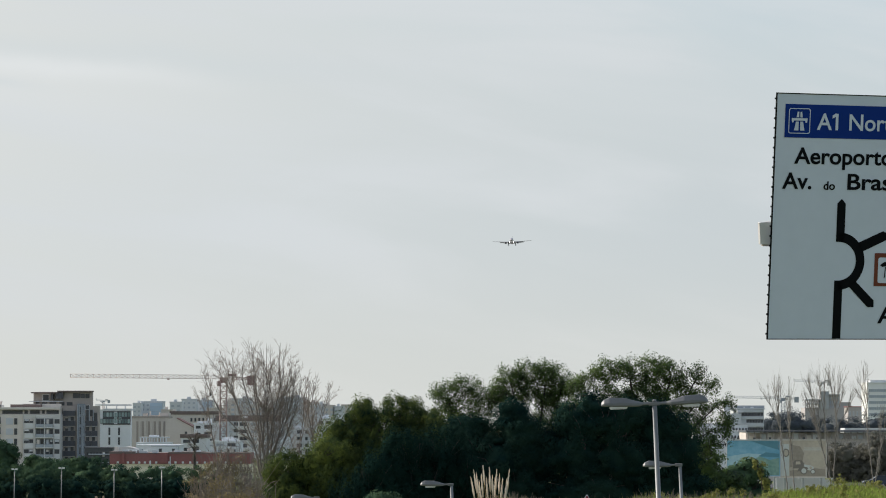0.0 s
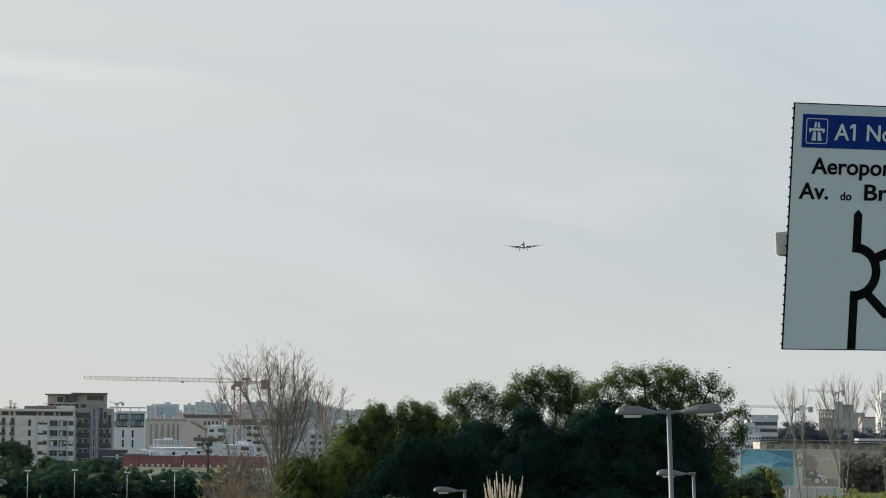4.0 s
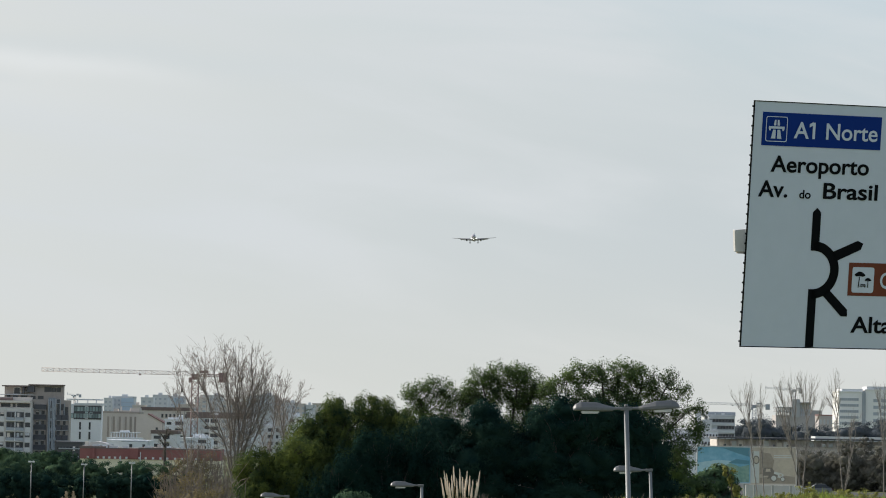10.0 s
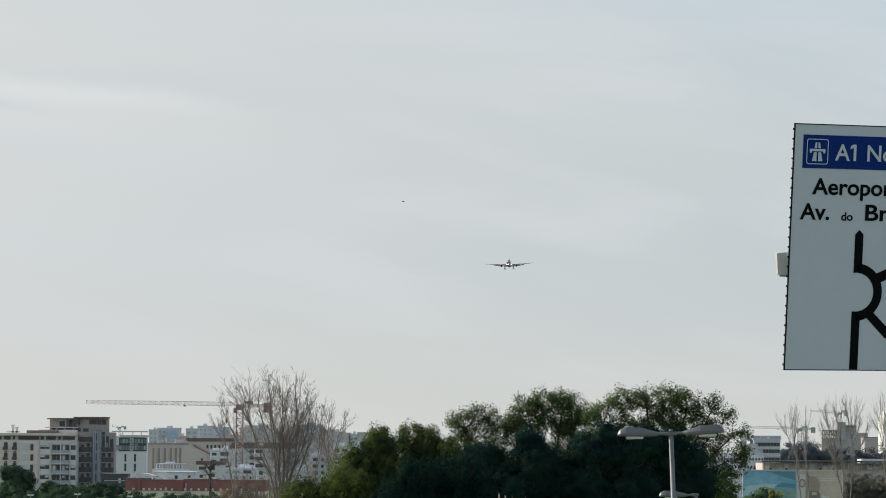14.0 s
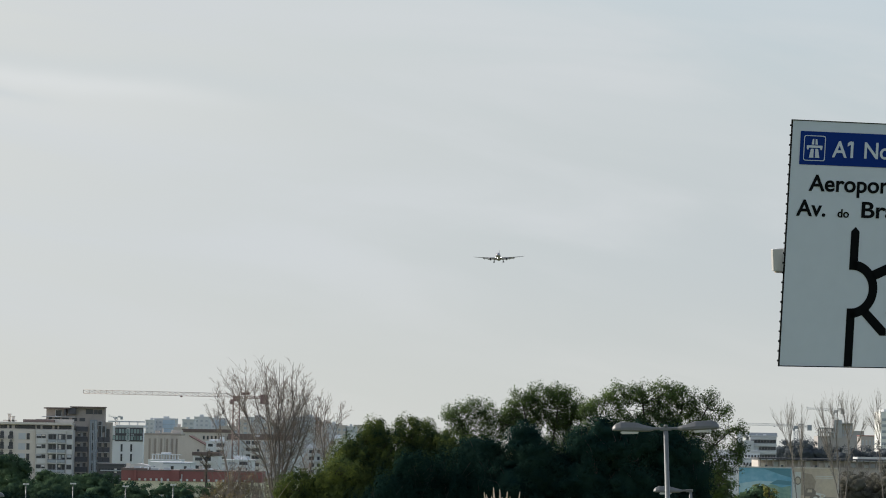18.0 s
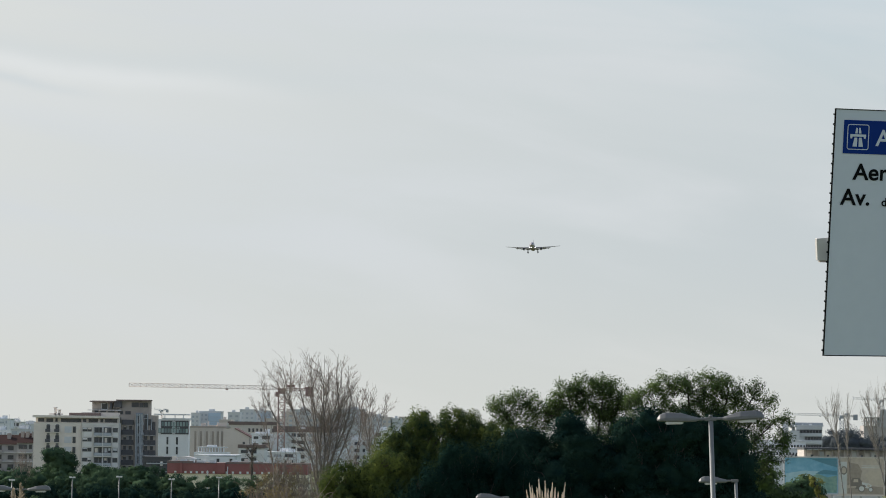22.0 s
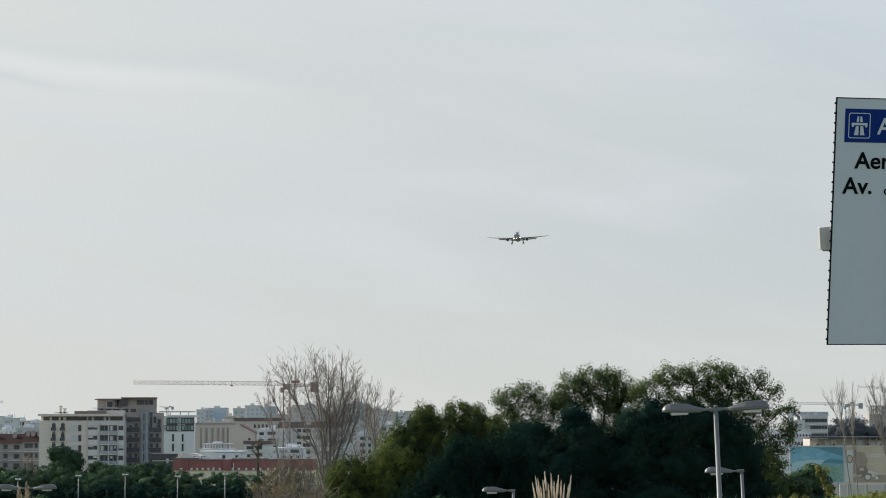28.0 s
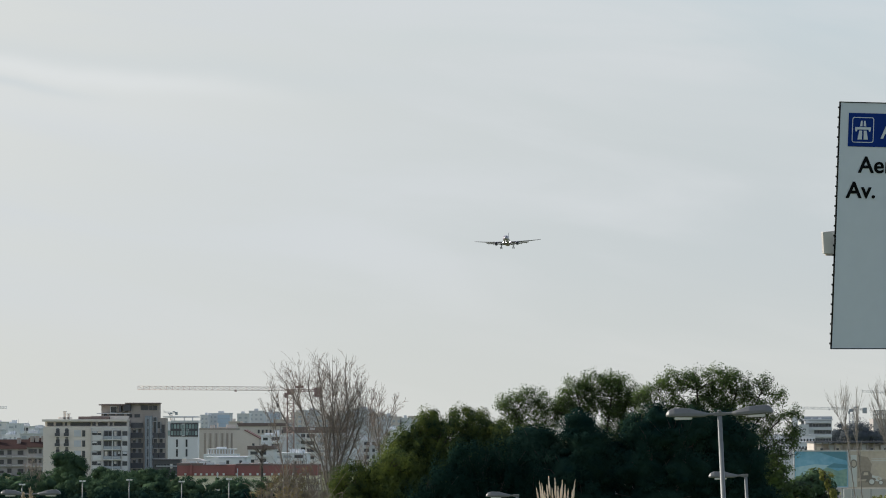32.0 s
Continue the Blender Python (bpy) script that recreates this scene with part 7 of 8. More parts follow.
def make_hoardings():
    b = hoarding("hoarding", "blue hoarding with a printed landscape under open sky", 27.85, 33.01, 300, 4.62, 8.06, POSTER_BLUE)
    base = b.matrix_basis.translation.z
    z0, z1 = 4.62 - base, 8.06 - base
    poster_shape(b, "printed_hills", [[(-2.5, z0 + 0.05), (2.5, z0 + 0.05), (2.5, z0 + 1.75), (1.6, z0 + 1.55), (0.6, z0 + 1.9), (-0.4, z0 + 1.4), (-1.4, z0 + 1.2), (-2.5, z0 + 0.8)]], POSTER_GREEN, 0.006)
    poster_shape(b, "printed_slope", [[(0.4, z0 + 1.9), (2.5, z0 + 1.8), (2.5, z0 + 2.15), (1.2, z0 + 2.3)]], POSTER_NAVY, 0.010)
    poster_shape(b, "printed_haze", [[(-2.5, z0 + 0.9), (-1.2, z0 + 1.3), (0.2, z0 + 1.6), (0.9, z0 + 2.1), (-0.6, z0 + 2.2), (-2.5, z0 + 1.9)]], POSTER_HAZE, 0.005)
    poster_shape(b, "printed_upper_sky", [[(-0.2, z1 - 0.06), (2.5, z1 - 0.06), (2.5, z1 - 0.9), (1.4, z1 - 0.6)]], POSTER_NAVY, 0.005)
    c = hoarding("hoarding", "sepia hoarding with a printed picture of machinery", 33.18, 37.62, 301, 4.51, 8.06, POSTER_TAN)
    base = c.matrix_basis.translation.z
    z0 = 4.51 - base
    poster_shape(c, "printed_strip", [[(-2.16, z0 + 0.06), (-1.4, z0 + 0.06), (-1.4, z0 + 3.2), (-2.16, z0 + 3.2)]], POSTER_PALE, 0.006)
    poster_shape(c, "printed_medallion", [disc(-1.68, z0 + 2.35, 0.32, 1.3)], POSTER_DARK, 0.010)
    poster_shape(c, "printed_medallion_field", [disc(-1.68, z0 + 2.35, 0.22, 1.35)], POSTER_BEIGE, 0.014)
    poster_shape(c, "printed_arch", [[(-1.33, z0 + 0.9), (-0.1, z0 + 1.3), (0.1, z0 + 2.3), (-0.3, z0 + 3.0), (-1.33, z0 + 3.15)]], POSTER_BROWN, 0.006)
    poster_shape(c, "printed_shade", [[(-1.33, z0 + 0.08), (2.15, z0 + 0.08), (2.15, z0 + 0.75), (0.9, z0 + 0.85), (-1.33, z0 + 0.6)]], POSTER_BROWN, 0.006)
    poster_shape(c, "printed_light", [[(0.4, z0 + 2.0), (0.9, z0 + 2.4), (2.1, z0 + 2.5), (2.1, z0 + 0.95), (1.0, z0 + 0.95)]], POSTER_BEIGE, 0.006)
    for v in (2.78, 2.6):
        poster_shape(c, "printed_bar", [[(0.05, z0 + v), (1.8, z0 + v), (1.8, z0 + v + 0.07), (0.05, z0 + v + 0.07)]], POSTER_PALE, 0.010)
    poster_shape(c, "printed_cab", [[(-1.05, z0 + 0.8), (0.05, z0 + 0.85), (0.1, z0 + 1.3), (-0.15, z0 + 1.62), (-0.85, z0 + 1.6), (-1.0, z0 + 1.3)]], POSTER_DARK, 0.010)
    poster_shape(c, "printed_cab_window", [[(-0.75, z0 + 1.2), (-0.25, z0 + 1.22), (-0.3, z0 + 1.5), (-0.7, z0 + 1.5)]], POSTER_BEIGE, 0.014)
    poster_shape(c, "printed_bonnet", [[(0.1, z0 + 0.75), (0.95, z0 + 0.55), (1.05, z0 + 0.95), (0.75, z0 + 1.1), (0.1, z0 + 1.22)]], POSTER_PALE, 0.010)
    poster_shape(c, "printed_wing", [[(-0.6, z0 + 0.5), (0.5, z0 + 0.75), (0.42, z0 + 0.92), (0.0, z0 + 1.02), (-0.4, z0 + 0.9)]], POSTER_DARK, 0.014)
    for u, v, k, m in ((0.06, 0.58, 0.36, POSTER_DARK), (0.95, 0.5, 0.26, POSTER_DARK)):
        poster_shape(c, "printed_tyre", [disc(u, z0 + v, k)], m, 0.018)
        poster_shape(c, "printed_hub", [disc(u, z0 + v, k * 0.68)], POSTER_PALE, 0.022)
    poster_shape(c, "printed_headlamp", [disc(0.74, z0 + 0.88, 0.13)], POSTER_BEIGE, 0.022)
    low = building("low_wall", "pale rendered wall below the hoardings", 33.06, 38.79, 304, 4.32, HAZE_GREY, 0.3, category="wall", parapet=0.0, z0=float(ground_height(35, 304)))


POSTER_GREEN = material("printed_green", (0.30, 0.46, 0.38), 0.5, dark=(0.12, 0.26, 0.24), scale=0.8, fine=4, vary=0.9)
POSTER_NAVY = material("printed_navy", (0.12, 0.30, 0.38), 0.5, dark=(0.08, 0.22, 0.30), scale=1)
POSTER_BROWN = material("printed_brown", (0.46, 0.385, 0.31), 0.6, dark=(0.33, 0.27, 0.215), scale=0.9, fine=5, vary=0.9)
POSTER_BEIGE = material("printed_beige", (0.68, 0.59, 0.47), 0.6, dark=(0.54, 0.46, 0.36), scale=1.2, fine=5, vary=0.8)
POSTER_HAZE = material("printed_haze_blue", (0.50, 0.68, 0.74), 0.5, dark=(0.34, 0.56, 0.65), scale=0.8, fine=4, vary=0.9)
POSTER_PALE = material("printed_pale", (0.74, 0.74, 0.70), 0.5, dark=(0.60, 0.60, 0.56), scale=1.5)
make_hoardings()


# ---- tower cranes ----
def lattice(bm, a, b, half, bays, r, tri=False):
    """A lattice girder from a to b, square or three-cornered."""
    a, b = Vector(a), Vector(b)
    way = (b - a).normalized()
    side = Vector((0, 1, 0)) if abs(way.y) < 0.9 else Vector((1, 0, 0))
    up = way.cross(side).normalized()
    if abs(way.z) < 0.5 and up.z < 0:
        up = -up
    corners = [side * half - up * half * (0 if tri else 1), -side * half - up * half * (0 if tri else 1)] + ([up * half * 1.9] if tri else [-side * half + up * half, side * half + up * half])
    for c in corners:
        tube(bm, [a + c, b + c], r * 1.3, 4)
    n = len(corners)
    for i in range(bays):
        p, q = a.lerp(b, i / bays), a.lerp(b, (i + 1) / bays)
        for k in range(n):
            c, e = corners[k], corners[(k + 1) % n]
            tube(bm, [p + c, q + e] if i % 2 else [p + e, q + c], r, 3, False)
            tube(bm, [p + c, p + e], r, 3, False)


def tower_crane(label, x, y, top, jib, counter, base=-4.0, rise=0.03, flip=1, size=1.0, mast_mat=None, jib_mat=None, gear_mat=None):
    """flip 1: the jib points to -x."""
    c = thing("tower_crane", label, "crane", pose(x, y, base, 0, 0, 0))
    h = top - base
    mast_mat, jib_mat = mast_mat or CRANE_PAINT, jib_mat or CRANE_PAINT
    gear_mat, weight_mat = gear_mat or CRANE_RED, gear_mat or CRANE_RED
    k = size
    part("base", boxes((-2.5 * k, 2.5 * k, -2.5 * k, 2.5 * k, -0.5, 0.8)), HAZE_GREY, c)
    bm = bmesh.new()
    lattice(bm, (0, 0, 0.8), (0, 0, h - 1.5 * k), 0.85 * k, max(6, int(h / (2.0 * k))), 0.10 * k)
    part("mast", bm, mast_mat, c)
    bm = boxes((-0.95 * k, 0.95 * k, -0.95 * k, 0.95 * k, h - 1.1 * k, h + 0.35 * k))
    part("slewing_ring", bm, gear_mat, c)
    bm = boxes((-1.5 * k, -0.6 * k, -1.7 * k, -1.1 * k, h - 1.9 * k, h - 0.6 * k))
    part("cab", bm, gear_mat, c)
    bm = bmesh.new()
    lattice(bm, (-flip * 1.0 * k, 0, h), (-flip * jib, 0, h + jib * rise), 0.5 * k, int(jib / (1.5 * k)), 0.06 * k, True)
    arm = part("jib", bm, jib_mat, c)
    bm = bmesh.new()
    lattice(bm, (flip * 0.8 * k, 0, h), (flip * counter, 0, h + 0.1), 0.32 * k, int(counter / 1.6), 0.07 * k)
    part("counter_jib", bm, gear_mat, c)
    part("counterweight", boxes((flip * counter - 1.0 * k, flip * counter + 0.9 * k, -0.9 * k, 0.9 * k, h - 1.7 * k, h + 0.8 * k)), weight_mat, c, "stacked concrete counterweight")
    part("winch", boxes((min(flip * 1.2, flip * 3.4) * k, max(flip * 1.2, flip * 3.4) * k, -0.6 * k, 0.6 * k, h + 0.6 * k, h + 1.3 * k)), gear_mat, c)
    u = -flip * jib * 0.36
    part("trolley", boxes((u - 0.35, u + 0.35, -0.4, 0.4, h + jib * rise * 0.36 - 0.45, h + jib * rise * 0.36 - 0.05)), gear_mat, arm)
    u = -flip * jib * 0.085
    bm = bmesh.new()
    tube(bm, [(u - 0.15, 0, h), (u - 0.15, 0, h - 3.6 * k)], 0.03, 4)
    tube(bm, [(u + 0.15, 0, h), (u + 0.15, 0, h - 3.6 * k)], 0.03, 4)
    part("cable", bm, CHARCOAL, c)
    bm = bmesh.new()
    bmesh.ops.create_icosphere(bm, subdivisions=2, radius=0.42 * k, matrix=pose(u, 0, h - 3.9 * k) @ Matrix.Diagonal((0.8, 0.8, 1.5, 1)))
    part("hook_block", bm, CHARCOAL, c)
    part("tip_post", boxes((-flip * jib - 0.1, -flip * jib + 0.1, -0.1, 0.1, h + jib * rise, h + jib * rise + 1.2)), jib_mat, arm)
    return c


tower_crane("tall tower crane with a long pale jib and red-brown slewing gear", -71.76, 1000, 23.69, 50.12, 9.06, rise=0.009, size=1.25, mast_mat=CRANE_MAST)
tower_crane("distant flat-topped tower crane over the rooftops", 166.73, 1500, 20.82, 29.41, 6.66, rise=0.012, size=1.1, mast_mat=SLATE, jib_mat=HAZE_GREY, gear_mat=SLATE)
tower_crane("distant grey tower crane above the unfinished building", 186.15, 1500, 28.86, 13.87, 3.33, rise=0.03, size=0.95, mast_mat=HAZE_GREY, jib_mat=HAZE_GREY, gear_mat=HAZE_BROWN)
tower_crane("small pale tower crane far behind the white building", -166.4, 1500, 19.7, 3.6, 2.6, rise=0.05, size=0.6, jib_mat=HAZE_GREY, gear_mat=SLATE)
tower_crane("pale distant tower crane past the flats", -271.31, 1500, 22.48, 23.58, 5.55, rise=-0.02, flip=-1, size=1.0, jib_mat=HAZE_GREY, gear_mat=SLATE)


# ---- the airliner ----
def make_airliner():
    jet = thing("airliner", "twin-engined white airliner on approach, wheels down, landing lights on", "aircraft")
    # nose towards -y, wings along x, metres; the origin is at the wing root
    prof = ((-31.5, 0.15, -0.9), (-30.6, 1.0, -0.75), (-29, 1.75, -0.45), (-26.5, 2.45, -0.15), (-23, 2.82, 0), (10, 2.82, 0), (18, 2.4, 0.5), (25, 1.5, 1.2), (31, 0.4, 1.9))
    bm = loft(bmesh.new(), [[(r * math.cos(a), y, z + r * math.sin(a)) for a in [2 * math.pi * k / 20 for k in range(20)]] for y, r, z in prof])
    part("fuselage", bm, AIR_WHITE, jet)
    part("windscreen", boxes((-1.5, 1.5, -29.35, -28.0, 0.35, 1.0)), CAR_GLASS, jet, "dark cockpit windows")
    bm = loft(bmesh.new(), [[(r * math.cos(a), y, -1.9 + 1.25 * math.sin(a)) for a in [2 * math.pi * k / 14 for k in range(14)]] for y, r in ((-9, 0.8), (-6, 3.0), (4, 3.2), (9, 1.0))])
    part("belly_fairing", bm, AIR_RED, jet, "reddish wing box fairing")

    def aerofoil(x, lead, chord, z, thick):
        return [(x, lead + chord * u, z + chord * thick * v) for u, v in ((0, 0), (0.06, 0.45), (0.3, 0.62), (0.65, 0.35), (1, 0.0), (0.65, -0.3), (0.3, -0.42), (0.06, -0.35))]
    for s in (-1, 1):
        bm = loft(bmesh.new(), [aerofoil(s * 2.2, -8.5, 11.2, -1.6, 0.14), aerofoil(s * 9.4, -4.2, 7.4, -0.75, 0.12), aerofoil(s * 20, 2.0, 4.6, 0.6, 0.11), aerofoil(s * 29.2, 7.4, 2.3, 1.9, 0.10), aerofoil(s * 30.15, 8.4, 1.3, 2.3, 0.10)])
        wing = part("wing", bm, AIR_GREY, jet)
        for u0, u1 in ((3.2, 9.0), (9.6, 19.0)):
            z0, z1 = -1.65 + (u0 - 2.2) * 0.12, -1.65 + (u1 - 2.2) * 0.12
            y0, y1 = 3.0 + (u0 - 3) * 0.22, 3.0 + (u1 - 3) * 0.22
            bm = loft(bmesh.new(), [[(s * u0, y0, z0 - 0.1), (s * u0, y0 + 2.3, z0 - 0.85), (s * u0, y0 + 2.3, z0 - 1.0), (s * u0, y0, z0 - 0.3)],
                                    [(s * u1, y1, z1 - 0.1), (s * u1, y1 + 1.6, z1 - 0.55), (s * u1, y1 + 1.6, z1 - 0.67), (s * u1, y1, z1 - 0.25)]], False)
            part("flap", bm, AIR_GREY, wing)
        for u in (6.2, 12.5, 17.0):
            z = -1.7 + (u - 2.2) * 0.12
            bm = tube(bmesh.new(), [(s * u, 0.4 + u * 0.3, z), (s * u, 2.5 + u * 0.3, z - 0.45), (s * u, 6.4 + u * 0.2, z - 1.4)], [0.12, 0.34, 0.08], 8)
            part("flap_fairing", bm, AIR_GREY, wing)
        bm = loft(bmesh.new(), [[(s * 9.4 + r * math.cos(a), y, -2.75 + r * math.sin(a)) for a in [2 * math.pi * k / 18 for k in range(18)]] for y, r in ((-9.6, 1.3), (-9.2, 1.5), (-6.5, 1.55), (-4, 1.25), (-2.2, 0.75))])
        eng = part("engine", bm, AIR_WHITE if s < 0 else AIR_WHITE, jet, "white engine with a dark intake")
        bm = loft(bmesh.new(), [[(s * 9.4 + r * math.cos(a), y, -2.75 + r * math.sin(a)) for a in [2 * math.pi * k / 18 for k in range(18)]] for y, r in ((-9.66, 1.22), (-9.3, 1.22))])
        part("intake", bm, AIR_DARK, eng)
        part("pylon", boxes((s * 9.4 - 0.25, s * 9.4 + 0.25, -7.5, -1.5, -1.5, -0.8)), AIR_GREY, eng)
        bm = loft(bmesh.new(), [aerofoil(s * 1.0, 22.0, 5.6, 1.6, 0.1), aerofoil(s * 9.7, 27.6, 2.2, 2.5, 0.1)])
        part("tailplane", bm, AIR_GREY, jet)
        gear = part("main_gear_leg", tube(bmesh.new(), [(s * 5.2, 1.6, -1.6), (s * 5.45, 1.6, -5.0)], [0.42, 0.36], 8), AIR_DARK, jet)
        part("gear_door", boxes((s * 4.35 - 0.06, s * 4.35 + 0.06, 0.6, 2.6, -3.6, -1.9)), AIR_WHITE, gear)
        for wx in (-0.55, 0.55):
            for wy in (0.7, 2.6):
                bm = bmesh.new()
                c = (s * 5.45 + wx, wy, -5.5)
                tube(bm, [(c[0] - 0.27, c[1], c[2]), (c[0] + 0.27, c[1], c[2])], 0.85, 16)
                part("wheel", bm, RUBBER, gear)
        bm = tube(bmesh.new(), [(s * 3.1, -9.0, -1.45), (s * 3.1, -8.6, -1.45)], [0.27, 0.27], 12)
        part("landing_lamp", bm, LANDING, jet, "lit landing light at the wing root")
    bm = loft(bmesh.new(), [[(0.3, 19, 1.9), (0, 18.4, 1.9), (-0.3, 19, 1.9), (-0.25, 27, 2.6), (0, 28, 2.6), (0.25, 27, 2.6)],
                            [(0.10, 28.5, 11.9), (0, 28.1, 11.9), (-0.10, 28.5, 11.9), (-0.07, 31.2, 11.9), (0, 31.6, 11.9), (0.07, 31.2, 11.9)]], False)
    part("tail_fin", bm, AIR_GREY, jet)
    gear = part("nose_gear_leg", tube(bmesh.new(), [(0, -24.0, -2.6), (0, -24.0, -4.6)], 0.14, 8), STEEL, jet)
    for wx in (-0.35, 0.35):
        part("wheel", tube(bmesh.new(), [(wx - 0.16, -24, -4.8), (wx + 0.16, -24, -4.8)], 0.52, 14), RUBBER, gear)
    part("landing_lamp", tube(bmesh.new(), [(0, -24.25, -3.7), (0, -24.05, -3.7)], 0.22, 12), LANDING, gear, "lit taxi light on the nose leg")
    return jet


airliner = make_airliner()


# ---- traffic ----
def wheel_at(parent, x, y, r, half, name="wheel"):
    w = part(name, tube(bmesh.new(), [(x, y - half, r), (x, y + half, r)], r, 16), RUBBER, parent)
    part("rim", tube(bmesh.new(), [(x, y - half - 0.01, r), (x, y + half + 0.01, r)], r * 0.6, 12), STEEL, w)


def side_loft(bm, lower, upper, half, tuck):
    """A body from a side outline: (x, z) points; the top is narrower by tuck."""
    n = len(lower)
    ring = lower + upper[::-1]
    zs = [z for _, z in ring]
    z0, z1 = min(zs), max(zs)
    left = [(x, -(half - tuck * max(0, (z - z0) / (z1 - z0) - 0.45)), z) for x, z in ring]
    right = [(x, -y, z) for x, y, z in left]
    a = [bm.verts.new(p) for p in left]
    b = [bm.verts.new(p) for p in right]
    bm.faces.new(a)
    bm.faces.new(b[::-1])
    for i in range(len(a)):
        bm.faces.new((a[i], b[i], b[(i + 1) % len(a)], a[(i + 1) % len(a)]))
    bmesh.ops.recalc_face_normals(bm, faces=bm.faces)
    bmesh.ops.bevel(bm, geom=bm.edges[:], offset=0.04, segments=2, affect="EDGES")
    return bm


def car(label, paint, length=4.3, height=1.47, estate=False):
    """Drives towards +x."""
    c = thing("car", label, "car", group="cars on the dual carriageway")
    f = length / 4.3
    roof_end = -1.75 if estate else -1.15
    low = [(-2.12 * f, 0.32), (2.1 * f, 0.30), (2.15 * f, 0.55), (2.0 * f, 0.78), (0.95 * f, 0.95)]
    top = [(-2.15 * f, 0.60), (-2.1 * f, 0.92), (-1.85 * f, 0.97)]
    part("body", side_loft(bmesh.new(), low, top, 0.88, 0.1), paint, c)
    k = height - 0.95
    cab_low = [(-1.98 * f, 0.94), (1.0 * f, 0.93)]
    cab_top = [(roof_end * f - 0.25, 0.94 + k * 0.8), (roof_end * f, 0.95 + k), (-0.1 * f, 0.97 + k), (0.28 * f, 0.93 + k * 0.86)]
    part("cabin_glass", side_loft(bmesh.new(), cab_low, cab_top, 0.82, 0.42), CAR_GLASS, c, "dark tinted windows")
    bm = boxes((roof_end * f - 0.08, 0.20 * f, -0.66, 0.66, 0.90 + k, 1.0 + k))
    bmesh.ops.bevel(bm, geom=bm.edges[:], offset=0.04, segments=2, affect="EDGES")
    part("roof", bm, paint, c)
    for y in (-0.66, 0.66):
        part("headlamp", boxes((2.02 * f, 2.12 * f, y - 0.17, y + 0.17, 0.62, 0.74)), LAMP_GLASS, c)
        part("tail_lamp", boxes((-2.17 * f, -2.08 * f, y - 0.15, y + 0.15, 0.74, 0.9)), SIGN_RED, c)
        for x in (-1.35 * f, 1.35 * f):
            wheel_at(c, x, y * 1.2, 0.32, 0.1)
    return c


def lorry(label, length, height, cab_h, name="lorry"):
    """A cab and a box body that drives towards +x."""
    c = thing(name, label, "lorry")
    x1 = length / 2
    bm = boxes((-x1, x1 - 2.3, -1.22, 1.22, 1.05, height))
    bmesh.ops.bevel(bm, geom=bm.edges[:], offset=0.04, segments=1, affect="EDGES")
    part("cargo_box", bm, WHITE_BOX, c)
    part("chassis", boxes((-x1 + 0.2, x1 - 0.4, -0.5, 0.5, 0.6, 1.04)), CHARCOAL, c)
    cab = part("cab", side_loft(bmesh.new(), [(x1 - 2.15, 0.55), (x1, 0.55), (x1, 1.5)], [(x1 - 2.15, cab_h), (x1 - 0.5, cab_h), (x1 - 0.12, cab_h - 0.7)], 1.15, 0.1), PAINT_WHITE, c)
    part("windscreen", boxes((x1 - 0.14, x1 - 0.02, -0.98, 0.98, 1.6, cab_h - 0.75)), CAR_GLASS, cab)
    for y in (-1.16, 1.16):
        part("side_window", boxes((x1 - 1.2, x1 - 0.45, y - 0.02, y + 0.02, 1.6, cab_h - 0.7)), CAR_GLASS, cab)
    for x in ([x1 - 1.1, -x1 + 1.2] + ([-x1 + 2.3, -x1 + 3.4] if length > 9 else [])):
        for y in (-0.98, 0.98):
            wheel_at(c, x, y, 0.5, 0.15)
    return c


def van(label):
    c = thing("van", label, "van")
    part("body", side_loft(bmesh.new(), [(-2.5, 0.35), (2.45, 0.35), (2.5, 0.8), (1.9, 1.15)], [(-2.5, 2.1), (0.8, 2.15), (1.2, 2.0)], 0.97, 0.12), PAINT_WHITE, c)
    part("windscreen", boxes((1.25, 1.75, -0.8, 0.8, 1.25, 1.85)), CAR_GLASS, c)
    for x in (-1.5, 1.6):
        for y in (-0.85, 0.85):
            wheel_at(c, x, y, 0.34, 0.11)
    return c


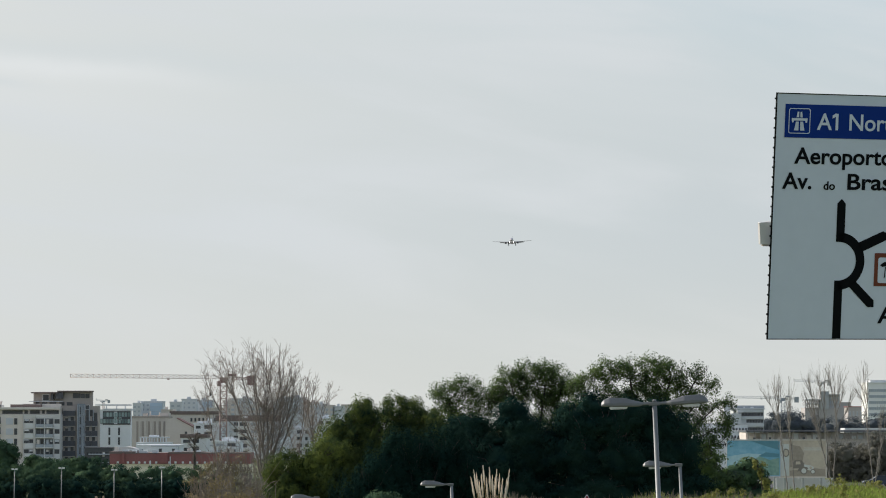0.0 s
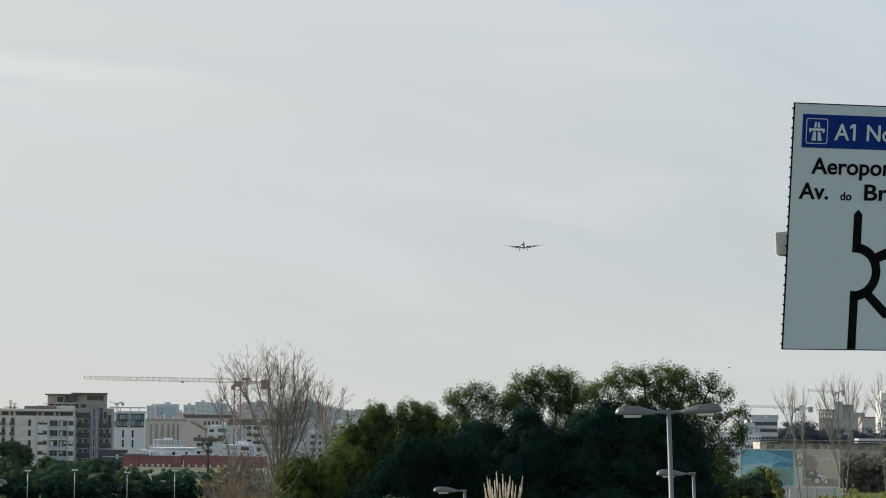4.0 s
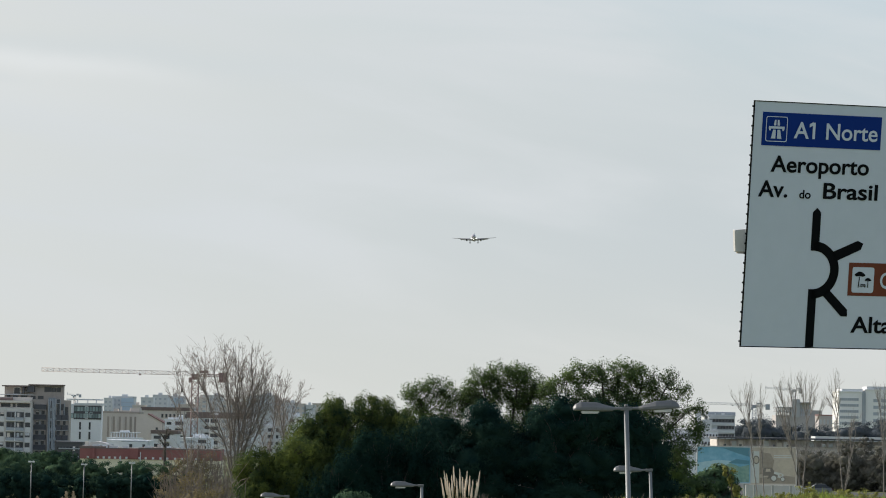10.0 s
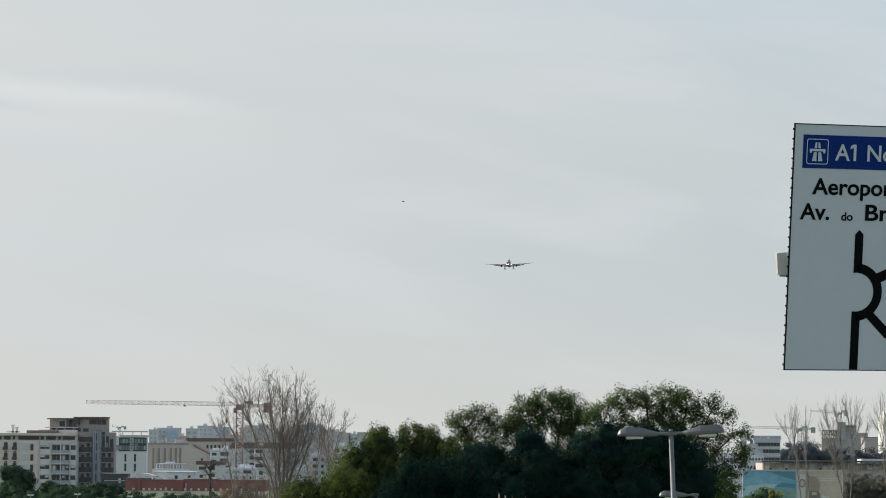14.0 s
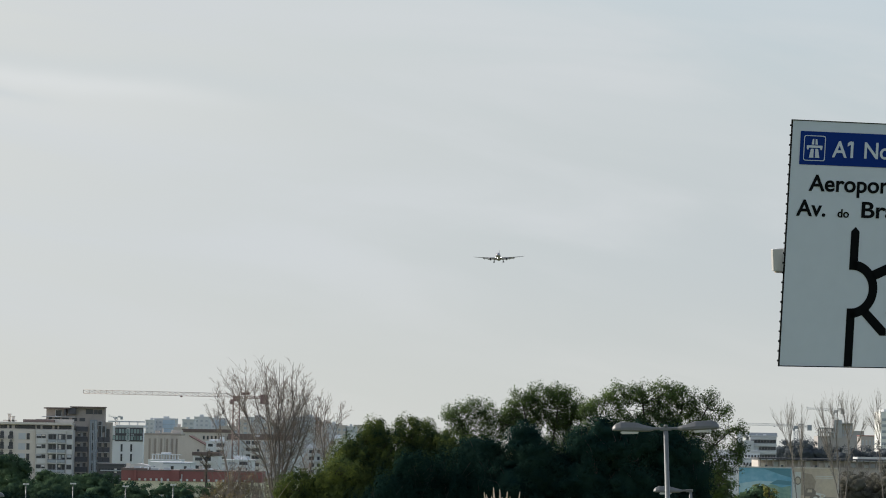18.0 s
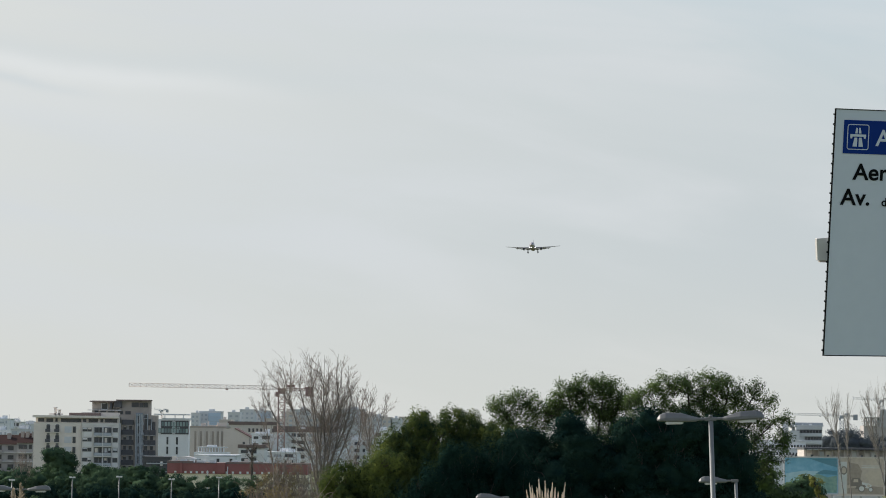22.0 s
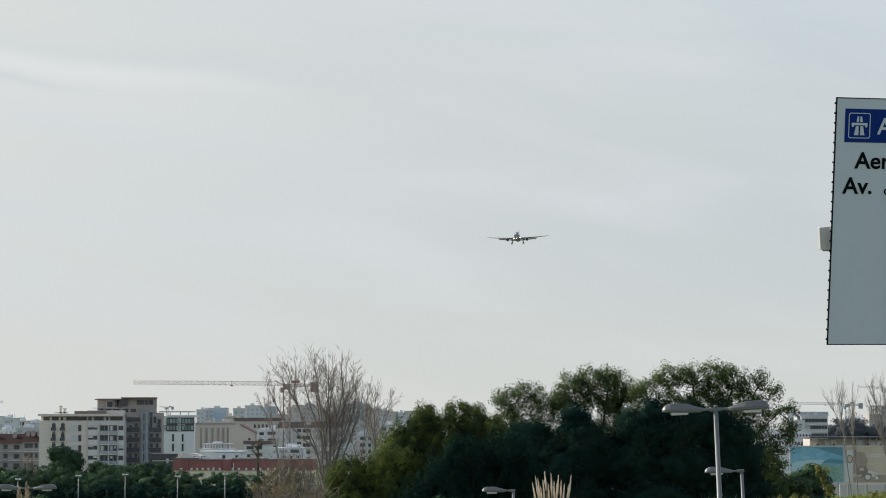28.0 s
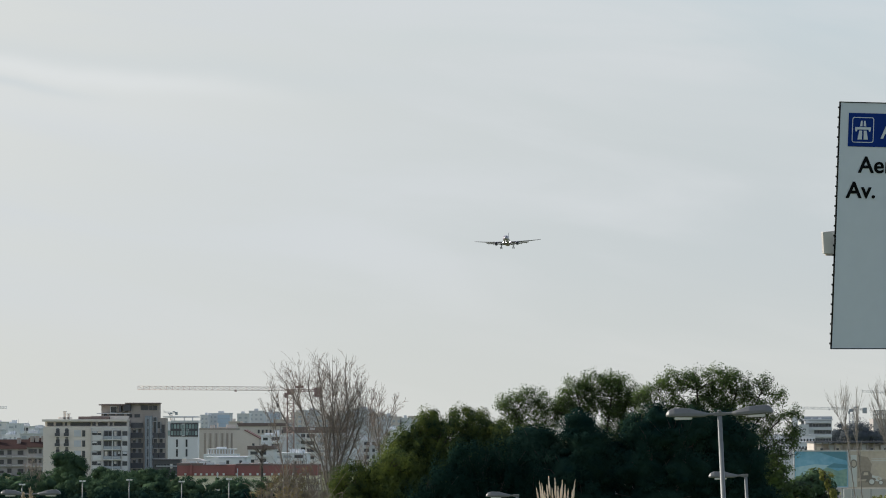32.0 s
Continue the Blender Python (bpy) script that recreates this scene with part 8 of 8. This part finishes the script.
silver = car("silver car on the dual carriageway", PAINT_SILVER)
TRAFFIC = [  # thing, way (+1 right, -1 left), seconds, x then, metres a second, and where it halts
    (lorry("white box lorry on the dual carriageway", 6.6, 3.5, 2.5), 1, 5.9, -46.64, 15.1, 18.0),
    (lorry("long white articulated lorry on the dual carriageway", 13.5, 3.9, 3.4, "articulated_lorry"), -1, 6.6, 64.09, 15.5),
    (silver, -1, 6.2, 66.97, 16.5),
    (van("white delivery van on the dual carriageway"), -1, 6.0, 58.59, 16.5),
    (car("dark blue car on the dual carriageway", PAINT_BLUE), -1, 24.5, -43.83, 21.5),
    (car("grey estate car on the dual carriageway", PAINT_GREY, 4.6, 1.5, True), -1, 25.2, -45.83, 22.5),
    (car("silver hatchback on the dual carriageway", PAINT_SILVER, 4.0, 1.5, True), -1, 25.4, -35.0, 22.5),
    (car("white car on the dual carriageway", PAINT_WHITE), 1, 24.5, -43.39, 17.5),
    (car("dark grey car on the dual carriageway", PAINT_GREY), 1, 25.4, -42.98, 18.5),
    (car("dark blue estate car on the dual carriageway", PAINT_BLUE, 4.5, 1.5, True), 1, 24.5, -56.59, 18.0),
    (car("silver car on the dual carriageway", PAINT_SILVER), 1, 24.5, -62.94, 18.0),
    (car("silver estate car on the dual carriageway", PAINT_SILVER, 4.5, 1.5, True), -1, 20.0, -55.06, 21.0),
    (car("grey car on the dual carriageway", PAINT_GREY), -1, 10.0, 57.23, 17.0),
    (car("white hatchback on the dual carriageway", PAINT_WHITE, 4.0, 1.5, True), -1, 10.9, 56.67, 17.5),
    (car("dark car on the dual carriageway", PAINT_BLUE), -1, 0.1, 59.88, 17.0),
    (car("silver car on the dual carriageway", PAINT_SILVER), -1, 19.8, 59.48, 20.0),
    (car("dark grey car on the dual carriageway", PAINT_GREY), 1, 20.6, -46.93, 17.0),
]


# ---- birds ----
def bird(label):
    b = thing("bird", label, "bird")
    bm = loft(bmesh.new(), [[(x, r * math.cos(a), r * math.sin(a)) for a in [2 * math.pi * k / 10 for k in range(10)]] for x, r in ((-0.16, 0.01), (-0.08, 0.045), (0.02, 0.055), (0.1, 0.035), (0.13, 0.03), (0.17, 0.005))])
    part("body", bm, BIRD, b)
    for s in (-1, 1):
        bm = loft(bmesh.new(), [[(-0.07, s * 0.03, 0.02), (0.07, s * 0.03, 0.02), (0.07, s * 0.03, 0.035), (-0.07, s * 0.03, 0.03)],
                                [(-0.05, s * 0.16, 0.09), (0.06, s * 0.16, 0.09), (0.06, s * 0.16, 0.1), (-0.05, s * 0.16, 0.095)],
                                [(-0.06, s * 0.31, 0.07), (-0.03, s * 0.31, 0.07), (-0.03, s * 0.31, 0.075), (-0.06, s * 0.31, 0.075)]], False)
        part("wing", bm, BIRD, b)
    bm = loft(bmesh.new(), [[(-0.15, -0.02, 0), (-0.15, 0.02, 0), (-0.15, 0.02, 0.01), (-0.15, -0.02, 0.01)], [(-0.25, -0.05, 0), (-0.25, 0.05, 0), (-0.25, 0.05, 0.006), (-0.25, -0.05, 0.006)]], False)
    part("tail", bm, BIRD, b)
    return b


BIRDS = [bird("small dark bird in flight"), bird("small dark bird in flight")]


def motions():
    rows = []
    for i in range(17):
        t = i * 2.0
        d = 4690 - 61.1 * t
        a = 2.21824e-2 - 2.7696e-4 * t - 1.2910e-5 * t ** 2 - 3.95e-8 * t ** 3
        b = 5.8341e-2 + 2.43378e-4 * t - 1.24448e-5 * t ** 2 + 2.86562e-7 * t ** 3
        a += 4.1e-4
        b += float(np.interp(t, (0, 6, 11, 19, 24, 28, 30, 32), (3.1e-4, 3.1e-4, 4.8e-4, 5.7e-4, 6.2e-4, 3.7e-4, 0.9e-4, -3.7e-4)))
        rows.append((t, pose(a * d, d, 10 + b * d, 0, 0, -3.0) @ pose(0, 0, 0, -3.5, -1.6, 0)))
    walk(airliner, rows)
    for ob, way, t0, x0, speed, *halt in TRAFFIC:
        lane = 434 if way < 0 else 446
        rows = []
        for i in range(17):
            x = min([x0 + way * speed * (2.0 * i - t0), *halt])
            rows.append((2.0 * i, pose(x, lane, float(road_height(x)) + 0.12, 0, 0, 0 if way > 0 else 180)))
        walk(ob, rows)
    # seconds, x, z, and their change each second, at the distance y
    for ob, (t0, x0, z0, dx, dz, y) in zip(BIRDS, FLIGHTS):
        walk(ob, [(2.0 * i, pose(x0 + dx * (2.0 * i - t0), y, z0 + dz * (2.0 * i - t0), 0, 0, 180)) for i in range(17)])


FLIGHTS = [(13.5, 8.47, 43.65, -31.97, -2.47, 400), (6.8, -20.28, 29.81, -20.58, 4.04, 420)]
motions()
